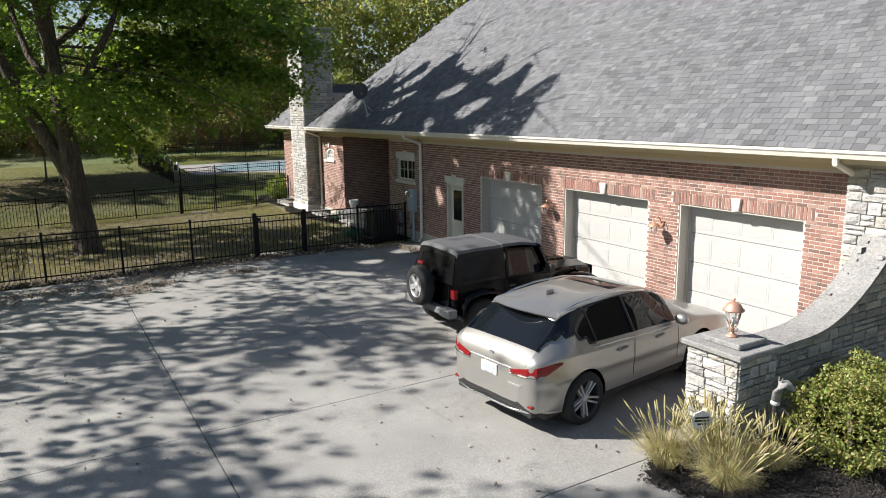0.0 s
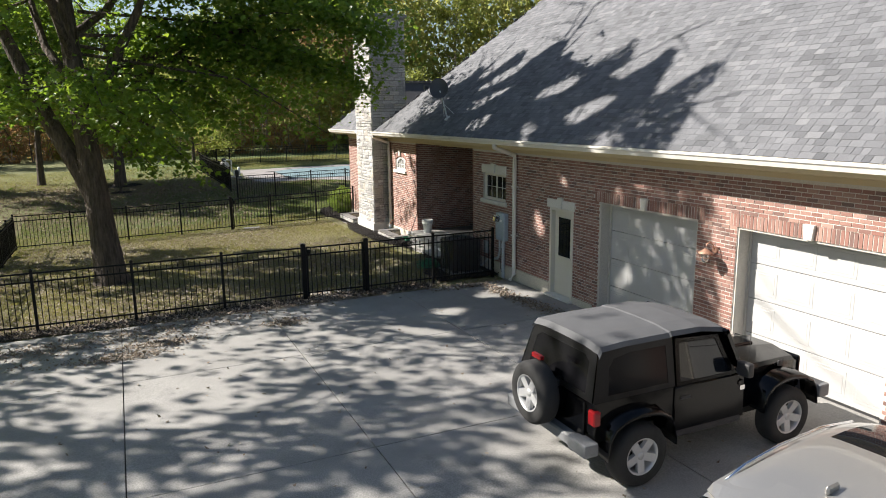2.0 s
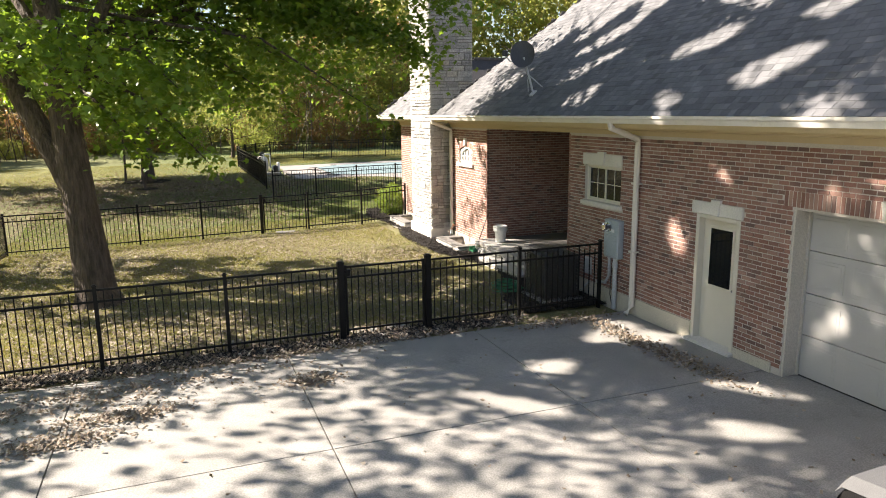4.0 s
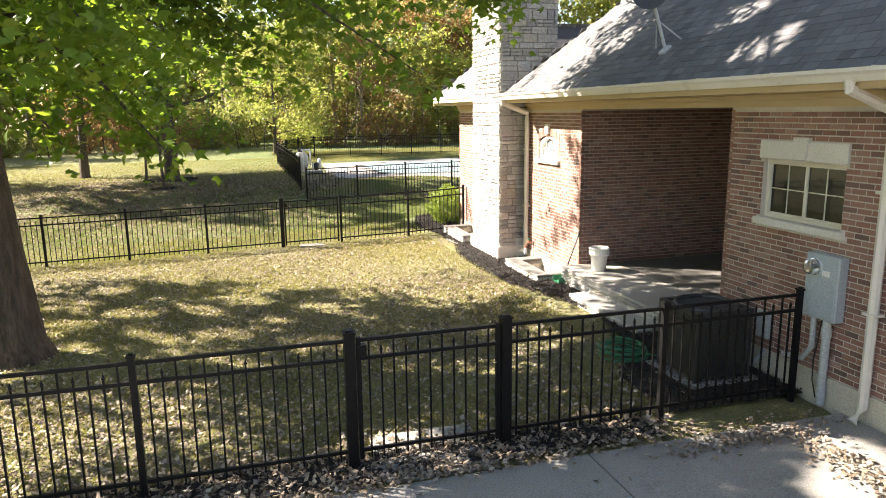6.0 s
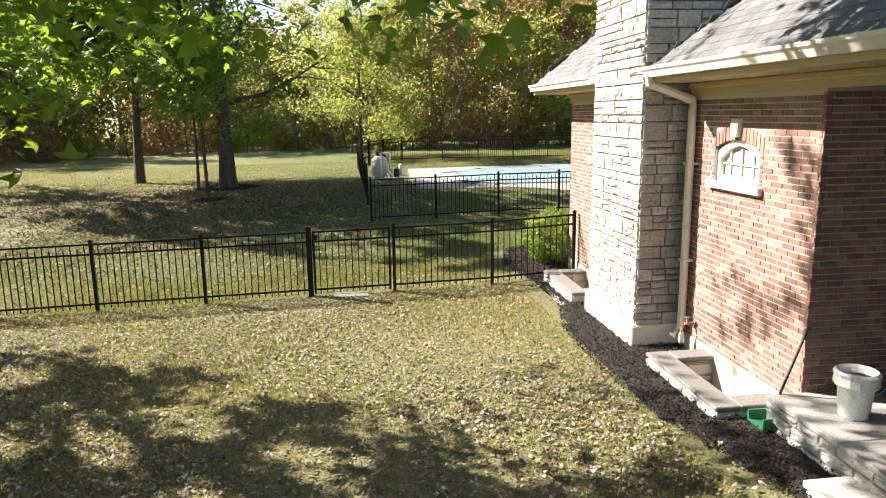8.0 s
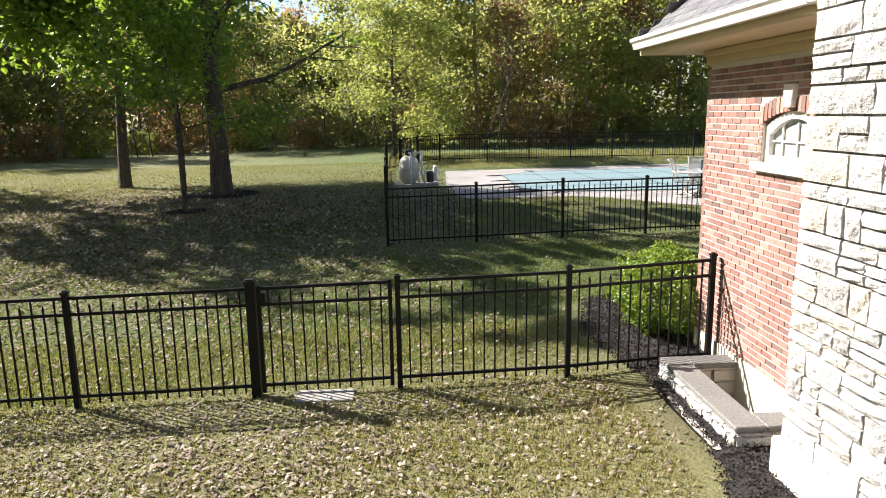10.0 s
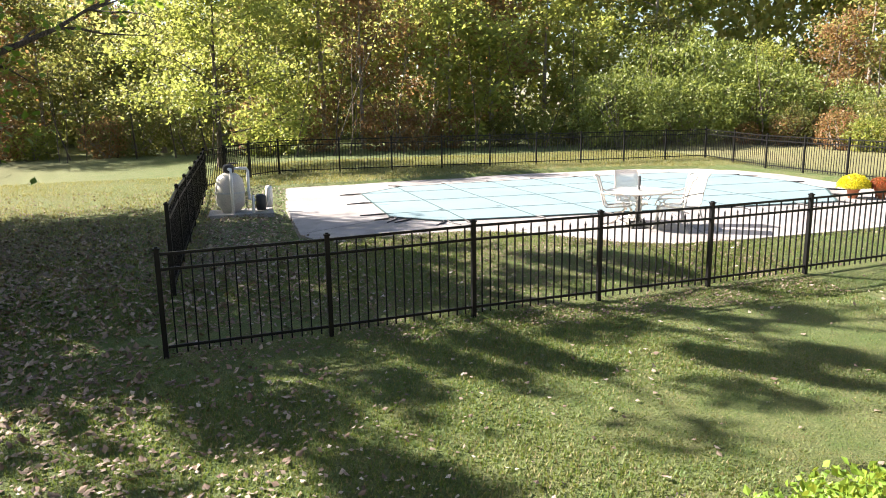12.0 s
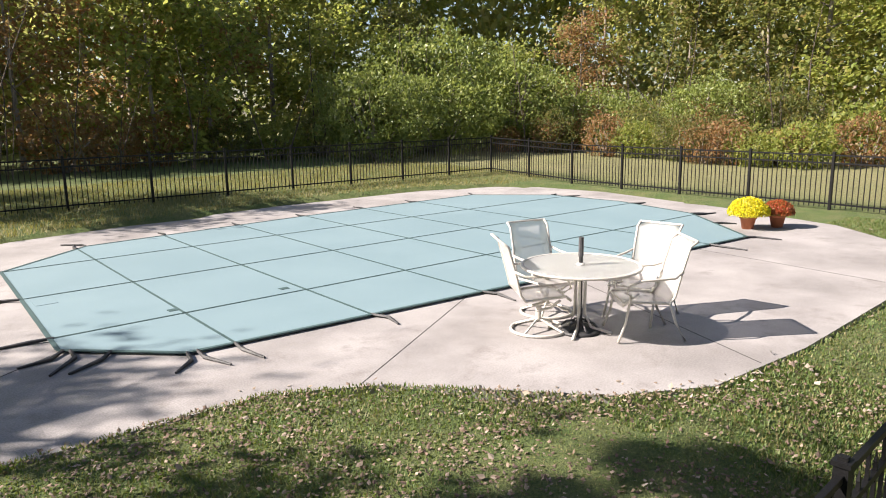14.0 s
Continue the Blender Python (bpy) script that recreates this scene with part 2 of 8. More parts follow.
def make_ground():
    m, nt, p = shader("lawn", 0.95)
    v = coords(nt)
    big = noise_fac(nt, v, 0.35, 5, 0.6, 0.4, 0.62)
    med = noise_fac(nt, v, 2.2, 5, 0.65, 0.35, 0.65)
    fin = noise_fac(nt, v, 45, 4, 0.7, 0.3, 0.7)
    col = mixed(nt, big, (0.15, 0.15, 0.06), (0.28, 0.235, 0.14))
    col = mixed(nt, med, col, mixed(nt, fin, (0.09, 0.11, 0.03), (0.36, 0.32, 0.17)))
    col = mixed(nt, 0.55, col, mixed(nt, fin, (0.08, 0.1, 0.028), (0.32, 0.3, 0.13)))
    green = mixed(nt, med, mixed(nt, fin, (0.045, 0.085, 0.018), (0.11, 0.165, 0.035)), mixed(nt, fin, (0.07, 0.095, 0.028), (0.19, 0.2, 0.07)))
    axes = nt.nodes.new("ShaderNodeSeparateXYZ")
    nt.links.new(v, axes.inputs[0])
    band = nt.nodes.new("ShaderNodeMapRange")   # greener grass beyond the second fence, colour also darkened for the shade lying there
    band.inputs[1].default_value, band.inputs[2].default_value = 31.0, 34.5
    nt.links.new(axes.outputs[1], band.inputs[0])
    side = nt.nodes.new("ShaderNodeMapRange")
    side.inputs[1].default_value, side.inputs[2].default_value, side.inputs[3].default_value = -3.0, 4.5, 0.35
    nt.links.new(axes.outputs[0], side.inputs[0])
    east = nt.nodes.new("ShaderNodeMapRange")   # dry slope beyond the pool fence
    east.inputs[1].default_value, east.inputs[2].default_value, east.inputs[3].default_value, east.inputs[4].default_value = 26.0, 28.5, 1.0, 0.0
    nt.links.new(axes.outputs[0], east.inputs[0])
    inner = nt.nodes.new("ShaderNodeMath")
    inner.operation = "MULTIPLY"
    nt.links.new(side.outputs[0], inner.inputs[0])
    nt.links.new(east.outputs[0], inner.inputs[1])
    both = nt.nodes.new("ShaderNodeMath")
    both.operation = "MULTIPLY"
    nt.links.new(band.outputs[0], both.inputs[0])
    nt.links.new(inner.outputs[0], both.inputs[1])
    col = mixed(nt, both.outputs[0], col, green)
    nt.links.new(col, p.inputs["Base Color"])
    bump(nt, p, fin, 0.9, 0.03)
    return m


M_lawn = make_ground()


def metal_paint(name, col, rough=0.28, metal=0.75, coat=0.8):
    m, nt, p = shader(name, rough, metal)
    v = coords(nt)
    g = noise_fac(nt, v, 700, 2)
    nt.links.new(mixed(nt, g, tuple(c * 0.9 for c in col), tuple(min(1, c * 1.1) for c in col)), p.inputs["Base Color"])
    p.inputs["Coat Weight"].default_value, p.inputs["Coat Roughness"].default_value = coat, 0.04
    return m


def glassy(name, col, rough=0.03, alpha=None, trans=0.0, ior=1.45):
    m, nt, p = shader(name, rough)
    p.inputs["Base Color"].default_value = (*col, 1)
    p.inputs["Transmission Weight"].default_value, p.inputs["IOR"].default_value = trans, ior
    return m


M_silver = metal_paint("champagne_silver_paint", (0.37, 0.36, 0.34), 0.34, 0.65)
M_carblack = metal_paint("black_car_paint", (0.003, 0.003, 0.0034), 0.14, 0.0, 0.0)
M_carblack.node_tree.nodes["Principled BSDF"].inputs["Specular IOR Level"].default_value = 0.3
M_carglass = glassy("tinted_car_glass", (0.006, 0.008, 0.011), 0.02, ior=1.42)
M_tyre = surface("tyre_rubber", (0.012, 0.012, 0.012), (0.025, 0.025, 0.025), 0.85, big=8, fine=150)
M_rim = metal_paint("alloy_wheel", (0.5, 0.5, 0.5), 0.35, 0.3, 0.3)
M_vinylpane = glassy("dark_vinyl_window", (0.007, 0.007, 0.008), 0.1, ior=1.25)
M_curtain = surface("black_vinyl_curtain", (0.008, 0.008, 0.009), (0.016, 0.016, 0.017), 0.35, big=5, fine=120)
M_softtop = surface("black_soft_top_fabric", (0.07, 0.072, 0.076), (0.095, 0.097, 0.102), 0.8, big=4, fine=400, bumps=0.25, dist=0.001)
M_plastic = surface("black_plastic", (0.02, 0.02, 0.021), (0.035, 0.035, 0.036), 0.55, big=5, fine=200)
M_greyplastic = surface("grey_bumper_plastic", (0.16, 0.165, 0.17), (0.2, 0.205, 0.21), 0.5, big=5, fine=200)
M_red = glassy("red_lamp_lens", (0.2, 0.008, 0.01), 0.15)
M_chrome = shader("chrome", 0.08, 1.0)[0]
M_chrome.node_tree.nodes["Principled BSDF"].inputs["Base Color"].default_value = (0.75, 0.75, 0.76, 1)
M_copper = surface("weathered_copper", (0.5, 0.27, 0.18), (0.6, 0.36, 0.26), 0.45, 0.4, big=6, fine=60, c=(0.42, 0.3, 0.24))
M_clear = glassy("lamp_glass", (0.9, 0.92, 0.92), 0.05, trans=0.9)
M_cover = surface("teal_mesh_cover", (0.14, 0.215, 0.24), (0.17, 0.25, 0.275), 0.75, big=0.5, fine=300, bumps=0.15, dist=0.001, mid=0.3)
M_strap = surface("dark_green_strap", (0.025, 0.06, 0.06), (0.04, 0.08, 0.08), 0.8)
M_patio = surface("beige_patio_frame", (0.52, 0.49, 0.44), (0.58, 0.55, 0.5), 0.4, 0.1, big=4, fine=100, bumps=0.05)
M_terracotta = surface("terracotta_pot", (0.4, 0.13, 0.06), (0.48, 0.17, 0.08), 0.7, big=6, fine=60)
M_yellow = leafy("yellow_mum_petals", even([(0.75, 0.62, 0.01), (0.85, 0.74, 0.02), (0.6, 0.5, 0.01), (0.35, 0.42, 0.03)]), 0.2)
M_redmum = leafy("rust_red_mum_petals", even([(0.35, 0.05, 0.02), (0.45, 0.09, 0.03), (0.25, 0.04, 0.02), (0.12, 0.14, 0.03)]), 0.2)
M_hose = surface("green_hose", (0.02, 0.16, 0.08), (0.03, 0.2, 0.1), 0.45)
M_tank = surface("sun_bleached_tan_tank", (0.5, 0.47, 0.42), (0.6, 0.57, 0.52), 0.45, big=3, fine=60, bumps=0.05)
M_acgrey = surface("grey_metal_louvre", (0.05, 0.05, 0.049), (0.08, 0.08, 0.078), 0.45, 0.3, big=3, fine=60)
M_chip = leafy("bark_chips", even([(0.012, 0.01, 0.009), (0.03, 0.024, 0.02), (0.05, 0.04, 0.034), (0.02, 0.016, 0.015)]), 0.0, 0.9)
M_acmetal = surface("dark_grey_louvre", (0.05, 0.05, 0.052), (0.075, 0.075, 0.078), 0.5, big=3, fine=60)
M_seed = leafy("dry_grass_blades", even([(0.55, 0.46, 0.27), (0.66, 0.57, 0.37), (0.4, 0.38, 0.16), (0.5, 0.42, 0.22), (0.33, 0.36, 0.13)]), 0.3, 0.7)


def sling():
    m, nt, p = shader("white_sling_fabric", 0.7)
    v = coords(nt)
    nt.links.new(mixed(nt, noise_fac(nt, v, 300, 2), (0.62, 0.6, 0.57), (0.74, 0.72, 0.69)), p.inputs["Base Color"])
    tr = nt.nodes.new("ShaderNodeBsdfTransparent")
    mx = nt.nodes.new("ShaderNodeMixShader")
    mx.inputs[0].default_value = 0.36
    nt.links.new(p.outputs[0], mx.inputs[1])
    nt.links.new(tr.outputs[0], mx.inputs[2])
    nt.links.new(mx.outputs[0], nt.nodes["Material Output"].inputs["Surface"])
    return m


M_sling = sling()
M_tableglass = glassy("frosted_table_glass", (0.85, 0.86, 0.84), 0.3, trans=0.75)


# ---- mesh helpers ----
def mesh_of(name, verts, faces, material, smooth=False):
    me = bpy.data.meshes.new(name)
    me.from_pydata([tuple(v) for v in verts], [], [tuple(f) for f in faces])
    me.materials.append(material)
    if smooth:
        me.polygons.foreach_set("use_smooth", [True] * len(me.polygons))
    me.update()
    return me


def big_mesh(name, verts, tris, material):
    """A mesh from numpy arrays: verts (n, 3), faces (m, k) with k corners each."""
    me = bpy.data.meshes.new(name)
    k = tris.shape[1]
    me.vertices.add(len(verts))
    me.vertices.foreach_set("co", np.asarray(verts, np.float32).ravel())
    me.loops.add(tris.size)
    me.loops.foreach_set("vertex_index", np.asarray(tris, np.int32).ravel())
    me.polygons.add(len(tris))
    me.polygons.foreach_set("loop_start", np.arange(0, tris.size, k, dtype=np.int32))
    me.polygons.foreach_set("loop_total", np.full(len(tris), k, np.int32))
    me.materials.append(material)
    me.update(calc_edges=True)
    me.shade_flat()
    return me


def put(name, me, parent=None, m=None, label=""):
    ob = new(name, me)
    if parent:
        ob.parent = parent
    if m is not None:
        ob.matrix_basis = m
    if label:
        ob["label"] = label
    return ob


def part(name, bm, material, parent, label="", smooth=False, m=None):
    me = bpy.data.meshes.new(name)
    bm.to_mesh(me)
    bm.free()
    me.materials.append(material)
    if smooth:
        me.polygons.foreach_set("use_smooth", [True] * len(me.polygons))
    return put(name, me, parent, m, label)


def thing(name, at=None, label="", category="", group="", kind=""):
    ob = new(name)
    ob.empty_display_size = 0.2
    if at is not None:
        ob.matrix_basis = at if isinstance(at, Matrix) else pose(*at)
    return tagged(ob, label, category, group, kind)


def box(bm, x0, x1, y0, y1, z0, z1, bev=0.0, m=None):
    r = bmesh.ops.create_cube(bm, size=1)
    t = Matrix.LocRotScale(((x0 + x1) / 2, (y0 + y1) / 2, (z0 + z1) / 2), None, (abs(x1 - x0), abs(y1 - y0), abs(z1 - z0)))
    bmesh.ops.transform(bm, matrix=(m @ t) if m is not None else t, verts=r["verts"])
    if bev:
        es = list({e for v in r["verts"] for e in v.link_edges})
        bmesh.ops.bevel(bm, geom=es, offset=bev, segments=2 if bev > 0.02 else 1, affect="EDGES", profile=0.6)
    return bm


def boxes(*specs, bev=0.0):
    bm = bmesh.new()
    for s in specs:
        box(bm, *s, bev=bev)
    return bm


def tube(bm, pts, radii, sides=8, caps=True):
    """A tapered tube along points."""
    pts = [Vector(p) for p in pts]
    if not isinstance(radii, (list, tuple)):
        radii = [radii] * len(pts)
    rings = []
    for i, p in enumerate(pts):
        d = (pts[min(i + 1, len(pts) - 1)] - pts[max(i - 1, 0)]).normalized()
        a = d.cross(Vector((0, 0, 1)) if abs(d.z) < 0.9 else Vector((1, 0, 0))).normalized()
        b = d.cross(a)
        rings.append([bm.verts.new(p + radii[i] * (math.cos(2 * math.pi * k / sides) * a + math.sin(2 * math.pi * k / sides) * b)) for k in range(sides)])
    for r0, r1 in zip(rings, rings[1:]):
        for k in range(sides):
            bm.faces.new((r0[k], r0[(k + 1) % sides], r1[(k + 1) % sides], r1[k]))
    if caps:
        bm.faces.new(rings[0][::-1])
        bm.faces.new(rings[-1])
    return bm


def lathe(bm, profile, sides=20, centre=(0, 0, 0), axis="z", caps=True):
    """A turned shape from (radius, height) pairs."""
    rings = []
    for r, h in profile:
        ring = []
        for k in range(sides):
            c, s = r * math.cos(2 * math.pi * k / sides), r * math.sin(2 * math.pi * k / sides)
            p = (c, s, h) if axis == "z" else (c, h, s)
            ring.append(bm.verts.new((p[0] + centre[0], p[1] + centre[1], p[2] + centre[2])))
        rings.append(ring)
    for r0, r1 in zip(rings, rings[1:]):
        for k in range(sides):
            f = (r0[k], r0[(k + 1) % sides], r1[(k + 1) % sides], r1[k])
            bm.faces.new(f if axis == "z" else f[::-1])
    for ring, flip in ((rings[0], True), (rings[-1], False)) if caps else ():
        if profile[0 if flip else -1][0] > 1e-4:
            try:
                bm.faces.new(ring[::-1] if flip else ring)
            except ValueError:
                pass
    return bm


def prism(bm, poly, z0, z1):
    lo = [bm.verts.new((x, y, z0)) for x, y in poly]
    hi = [bm.verts.new((x, y, z1)) for x, y in poly]
    n = len(poly)
    bm.faces.new(lo[::-1])
    bm.faces.new(hi)
    for i in range(n):
        bm.faces.new((lo[i], lo[(i + 1) % n], hi[(i + 1) % n], hi[i]))
    bmesh.ops.recalc_face_normals(bm, faces=bm.faces)
    return bm


CUBE = np.array([(x, y, z) for z in (0, 1) for y in (0, 1) for x in (0, 1)], float)
CUBE_Q = np.array([(0, 2, 3, 1), (4, 5, 7, 6), (0, 1, 5, 4), (2, 6, 7, 3), (0, 4, 6, 2), (1, 3, 7, 5)])


def many_boxes(name, lows, highs, material, parent=None, jitter=0.0, rng=None):
    """One mesh of many axis-aligned boxes, from arrays of their low and high corners."""
    lows, highs = np.asarray(lows, float), np.asarray(highs, float)
    v = lows[:, None, :] + CUBE[None] * (highs - lows)[:, None, :]
    if jitter:
        v = v + rng.uniform(-jitter, jitter, v.shape)
    q = (np.arange(len(lows))[:, None, None] * 8 + CUBE_Q[None]).reshape(-1, 4)
    return put(name, big_mesh(name, v.reshape(-1, 3), q, material), parent)

# ---- ground, driveway, pool deck ----
GY = [-300, -20, 0, 8, 19.4, 24, 28, 32, 36, 39.5, 41.0, 43, 52, 56, 75, 120, 400]
GZ = [0.3, 0.1, -0.02, -0.09, -0.17, -0.27, -0.33, -0.36, -0.27, -0.09, 0.19, 0.225, 0.24, 0.38, 0.55, 1.5, 1.5]
DECK_Z = 0.25


def ground_z(x, y):
    """Height of the lawn: falls from the driveway to a dip by the porch, rises to the pool and to the house."""
    z = np.interp(y, GY, GZ)
    near = np.clip(np.interp(y, [19.5, 23, 34, 39], [0, 1, 1, 0.3]), 0, 1)
    z = z + near * np.interp(x, [-12, 0, 6, 8.8, 9.8, 11], [-0.25, -0.12, 0.0, 0.06, 0.14, 0.15])
    return z


DECK = [(9.0, 53.2), (8.75, 49), (8.75, 44.4), (9.0, 43.75), (10.4, 43.58), (11.9, 43.55), (12.7, 43.1), (13.4, 42.35), (14.0, 41.65), (14.8, 41.2), (16.3, 41.12), (19.0, 41.25),
        (21.0, 41.5), (22.6, 42.3), (23.8, 43.8), (24.6, 46.5), (25.3, 50.5), (25.0, 52.6), (24.2, 53.7), (22.0, 54.5), (18.7, 54.7), (14.6, 54.1), (11.3, 53.5)]


def inside_poly(x, y, poly):
    x, y = np.asarray(x), np.asarray(y)
    hit = np.zeros(x.shape, bool)
    for (x0, y0), (x1, y1) in zip(poly, poly[1:] + poly[:1]):
        if y0 == y1:
            continue
        c = ((y0 > y) != (y1 > y)) & (x < (x1 - x0) * (y - y0) / (y1 - y0) + x0)
        hit ^= c
    return hit


def make_ground_sheet():
    xs = np.concatenate([np.linspace(-600, -40, 15), np.arange(-36, 46, 0.8), np.linspace(50, 600, 15)])
    ys = np.concatenate([np.linspace(-400, -20, 10), np.arange(-16, 76, 0.6), np.linspace(80, 700, 16)])
    X, Y = np.meshgrid(xs, ys)
    Z = ground_z(X, Y)
    n = np.sin(X * 0.9 + 1.3 * np.sin(Y * 0.7)) * np.sin(Y * 1.1 + X * 0.3) * 0.015
    Z = Z + np.where((Y > 20) & (Y < 75), n, 0)
    dr = (X > -9) & (X < 10.6) & (Y > -16) & (Y < 19.3)
    Z = np.where(dr, Z - 0.1, Z)
    Z = np.where(inside_poly(X, Y, DECK), DECK_Z - 0.15, Z)
    pit = (X > 10.2) & (X < 10.6) & (((Y > 25.6) & (Y < 27.1)) | ((Y > 30.1) & (Y < 31.6)))
    Z = np.where(pit, -1.2, Z)
    house = (X > 10.6) & (X < 23) & (Y > 6) & (Y < 32)
    Z = np.where(house, Z - 0.4, Z)
    v = np.stack([X, Y, Z], -1).reshape(-1, 3)
    w = len(xs)
    i = (np.arange(len(ys) - 1)[:, None] * w + np.arange(w - 1)[None]).ravel()
    q = np.stack([i, i + 1, i + 1 + w, i + w], -1)
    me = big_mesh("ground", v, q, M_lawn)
    me.polygons.foreach_set("use_smooth", [True] * len(me.polygons))
    return tagged(put("ground", me), "patchy green and straw-coloured lawn with fallen leaves", "lawn", kind="structure")


ground = make_ground_sheet()


def drive_z(y):
    return -0.007 * y


driveway = tagged(put("driveway", None), "grey broom-finished concrete driveway with dark joints", "driveway", kind="structure")
part("joint_bed", prism(bmesh.new(), [(-9, -15), (10.45, -15), (10.45, 19.1), (3.2, 19.15), (-9, 18.6)], -0.4, -0.155), M_joint, driveway)


def drive_slabs():
    xs = [-9, -4.3, -1.4, 1.54, 4.4, 7.5, 10.46]
    ys = [-15, -11.5, -8.2, -4.8, -1.5, 1.85, 5.25, 8.76, 12.15, 15.98, 19.25]
    for i in range(len(xs) - 1):
        for j in range(len(ys) - 1):
            x0, x1, y0, y1 = xs[i] + 0.008, xs[i + 1] - 0.008, ys[j] + 0.008, ys[j + 1] - 0.008
            if xs[i] == 7.5 and ys[j] < 5:
                x1 = 10.46
                if ys[j + 1] < 6:
                    continue
            bm = bmesh.new()
            lo = [bm.verts.new((x, y, drive_z(y) - 0.12)) for x, y in ((x0, y0), (x1, y0), (x1, y1), (x0, y1))]
            hi = [bm.verts.new((x, y, drive_z(y) + random.uniform(-0.002, 0.002))) for x, y in ((x0, y0), (x1, y0), (x1, y1), (x0, y1))]
            bm.faces.new(hi)
            for k in range(4):
                bm.faces.new((lo[k], lo[(k + 1) % 4], hi[(k + 1) % 4], hi[k]))
            part("slab", bm, M_concrete, driveway)


drive_slabs()

pool_deck = thing("pool_deck", label="pale pinkish-grey concrete pool deck with curved edge", category="pool deck", kind="structure")
part("slab", prism(bmesh.new(), DECK, DECK_Z - 0.3, DECK_Z), M_deck, pool_deck)

# ---- house shell ----
WX = 10.5
EAVE_X, EAVE_Z, PITCH = 9.92, 3.38, 0.95
FRIEZE = 3.03
Y_S, Y_N = 5.76, 32.53
OPEN = {  # y0, y1, z0, z1
    "g3": (6.47, 8.97, -0.3, 2.2), "g2": (9.74, 12.27, -0.3, 2.2), "g1": (13.1, 15.74, -0.3, 2.2),
    "door": (16.62, 17.52, -0.3, 1.9), "win": (19.53, 20.71, 1.75, 2.44),
    "porch": (21.33, 25.3, -0.6, FRIEZE + 0.02), "arch": (26.26, 27.16, 2.06, 2.56), "arch2": (30.35, 31.3, 2.06, 2.56),
}


def wall_blocks(y0, y1, z0, z1, holes):
    """The solid rectangles of a wall with rectangular holes."""
    ys = sorted({y0, y1, *(v for h in holes for v in h[:2] if y0 < v < y1)})
    out = []
    for a, b in zip(ys, ys[1:]):
        z = z0
        for h in sorted((h for h in holes if h[0] < b - 1e-6 and h[1] > a + 1e-6), key=lambda h: h[2]):
            if h[2] > z:
                out.append((a, b, z, h[2]))
            z = max(z, h[3])
        if z < z1:
            out.append((a, b, z, z1))
    return out


wall_west = thing("wall_west", label="red and brown variegated brick house wall with pale mortar", category="brick wall", kind="structure")
bm = bmesh.new()
_holes = [(h[0] - 0.012, h[1] + 0.012, *h[2:]) if k == "porch" else h for k, h in OPEN.items()]
for a, b, c, d in wall_blocks(Y_S, Y_N - 0.012, -0.6, 3.3, _holes):
    box(bm, WX + 0.006, WX + 0.28, a, b, c, d)
part("mortar_backing", bm, M_mortar, wall_west)
house_rest = thing("wall_rest", label="brick house walls around the far sides and recessed porch", category="brick wall", kind="structure")
part("north_backing", boxes((WX + 0.28, 24, Y_N - 0.28, Y_N - 0.014, -0.6, 3.3)), M_mortar, house_rest)
part("south_backing", boxes((WX + 0.28, 24, Y_S, Y_S + 0.28, -0.6, 3.3)), M_mortar, house_rest)
part("east_backing", boxes((23.7, 24, Y_S, Y_N, -0.6, 3.3)), M_mortar, house_rest)
part("porch_backing", boxes((WX + 0.28, 17.6, 25.312, 25.55, -0.6, 3.3), (WX + 0.28, 17.6, 21.05, 21.318, -0.6, 3.3), (17.61, 17.85, 21.05, 25.55, -0.6, 3.3)), M_mortar, house_rest)
part("garage_lining", boxes((14.5, 14.6, Y_S + 0.3, 21, -0.6, 3.3), (WX + 0.3, 14.5, 21.0, 21.04, -0.6, 3.3)), M_joint, house_rest)

# brick courses as geometry
BL, BH, MJ = 0.162, 0.0505, 0.0135


def course_bricks(u0, u1, z0, z1, holes, rng):
    """Bricks (u0, u1, z0, z1) in running bond on a wall with holes."""
    out = []
    rows = int((z1 - z0) / (BH + MJ))
    for r in range(rows):
        z = z0 + r * (BH + MJ)
        spans = [(u0, u1)]
        for h in holes:
            if h[2] < z + BH - 0.012 and h[3] > z + 0.012:
                spans = [s for a, b in spans for s in ((a, min(b, h[0])), (max(a, h[1]), b)) if s[1] - s[0] > 0.02]
        for a, b in spans:
            u = u0 + (0.5 * (BL + MJ) if r % 2 else 0) - (BL + MJ)
            while u < b:
                s, e = max(u, a + MJ * 0.4), min(u + BL, b - MJ * 0.4)
                if e - s > 0.035:
                    out.append((s, e, z, z + BH))
                u += BL + MJ
    return out


_rng = np.random.default_rng(3)
SOLDIER = []
for k in ("g1", "g2", "g3"):
    y0, y1, _, z1 = OPEN[k]
    SOLDIER.append((y0 - 0.16, y1 + 0.16, z1, z1 + 0.215))
LINTELS = [(16.58, 17.62, 1.9, 2.1), (19.5, 20.76, 2.44, 2.66), (19.47, 20.77, 1.66, 1.75)]
ARCHES = [(26.2, 27.22, 1.98, 2.66), (30.29, 31.36, 1.98, 2.66)]
BASE_TOP = 0.22
west_holes = [tuple(v) for v in OPEN.values()] + SOLDIER + LINTELS + ARCHES
WEST_BRICKS = course_bricks(Y_S, Y_N, -0.02, FRIEZE, west_holes, _rng)
for y0, y1, z0, z1 in SOLDIER:  # upright bricks over the garage doors
    n = int((y1 - y0) / (BH + MJ))
    st = (y1 - y0) / n
    WEST_BRICKS += [(y0 + i * st + MJ / 2, y0 + (i + 1) * st - MJ / 2, z0 + 0.005, z1 - 0.008) for i in range(n)]
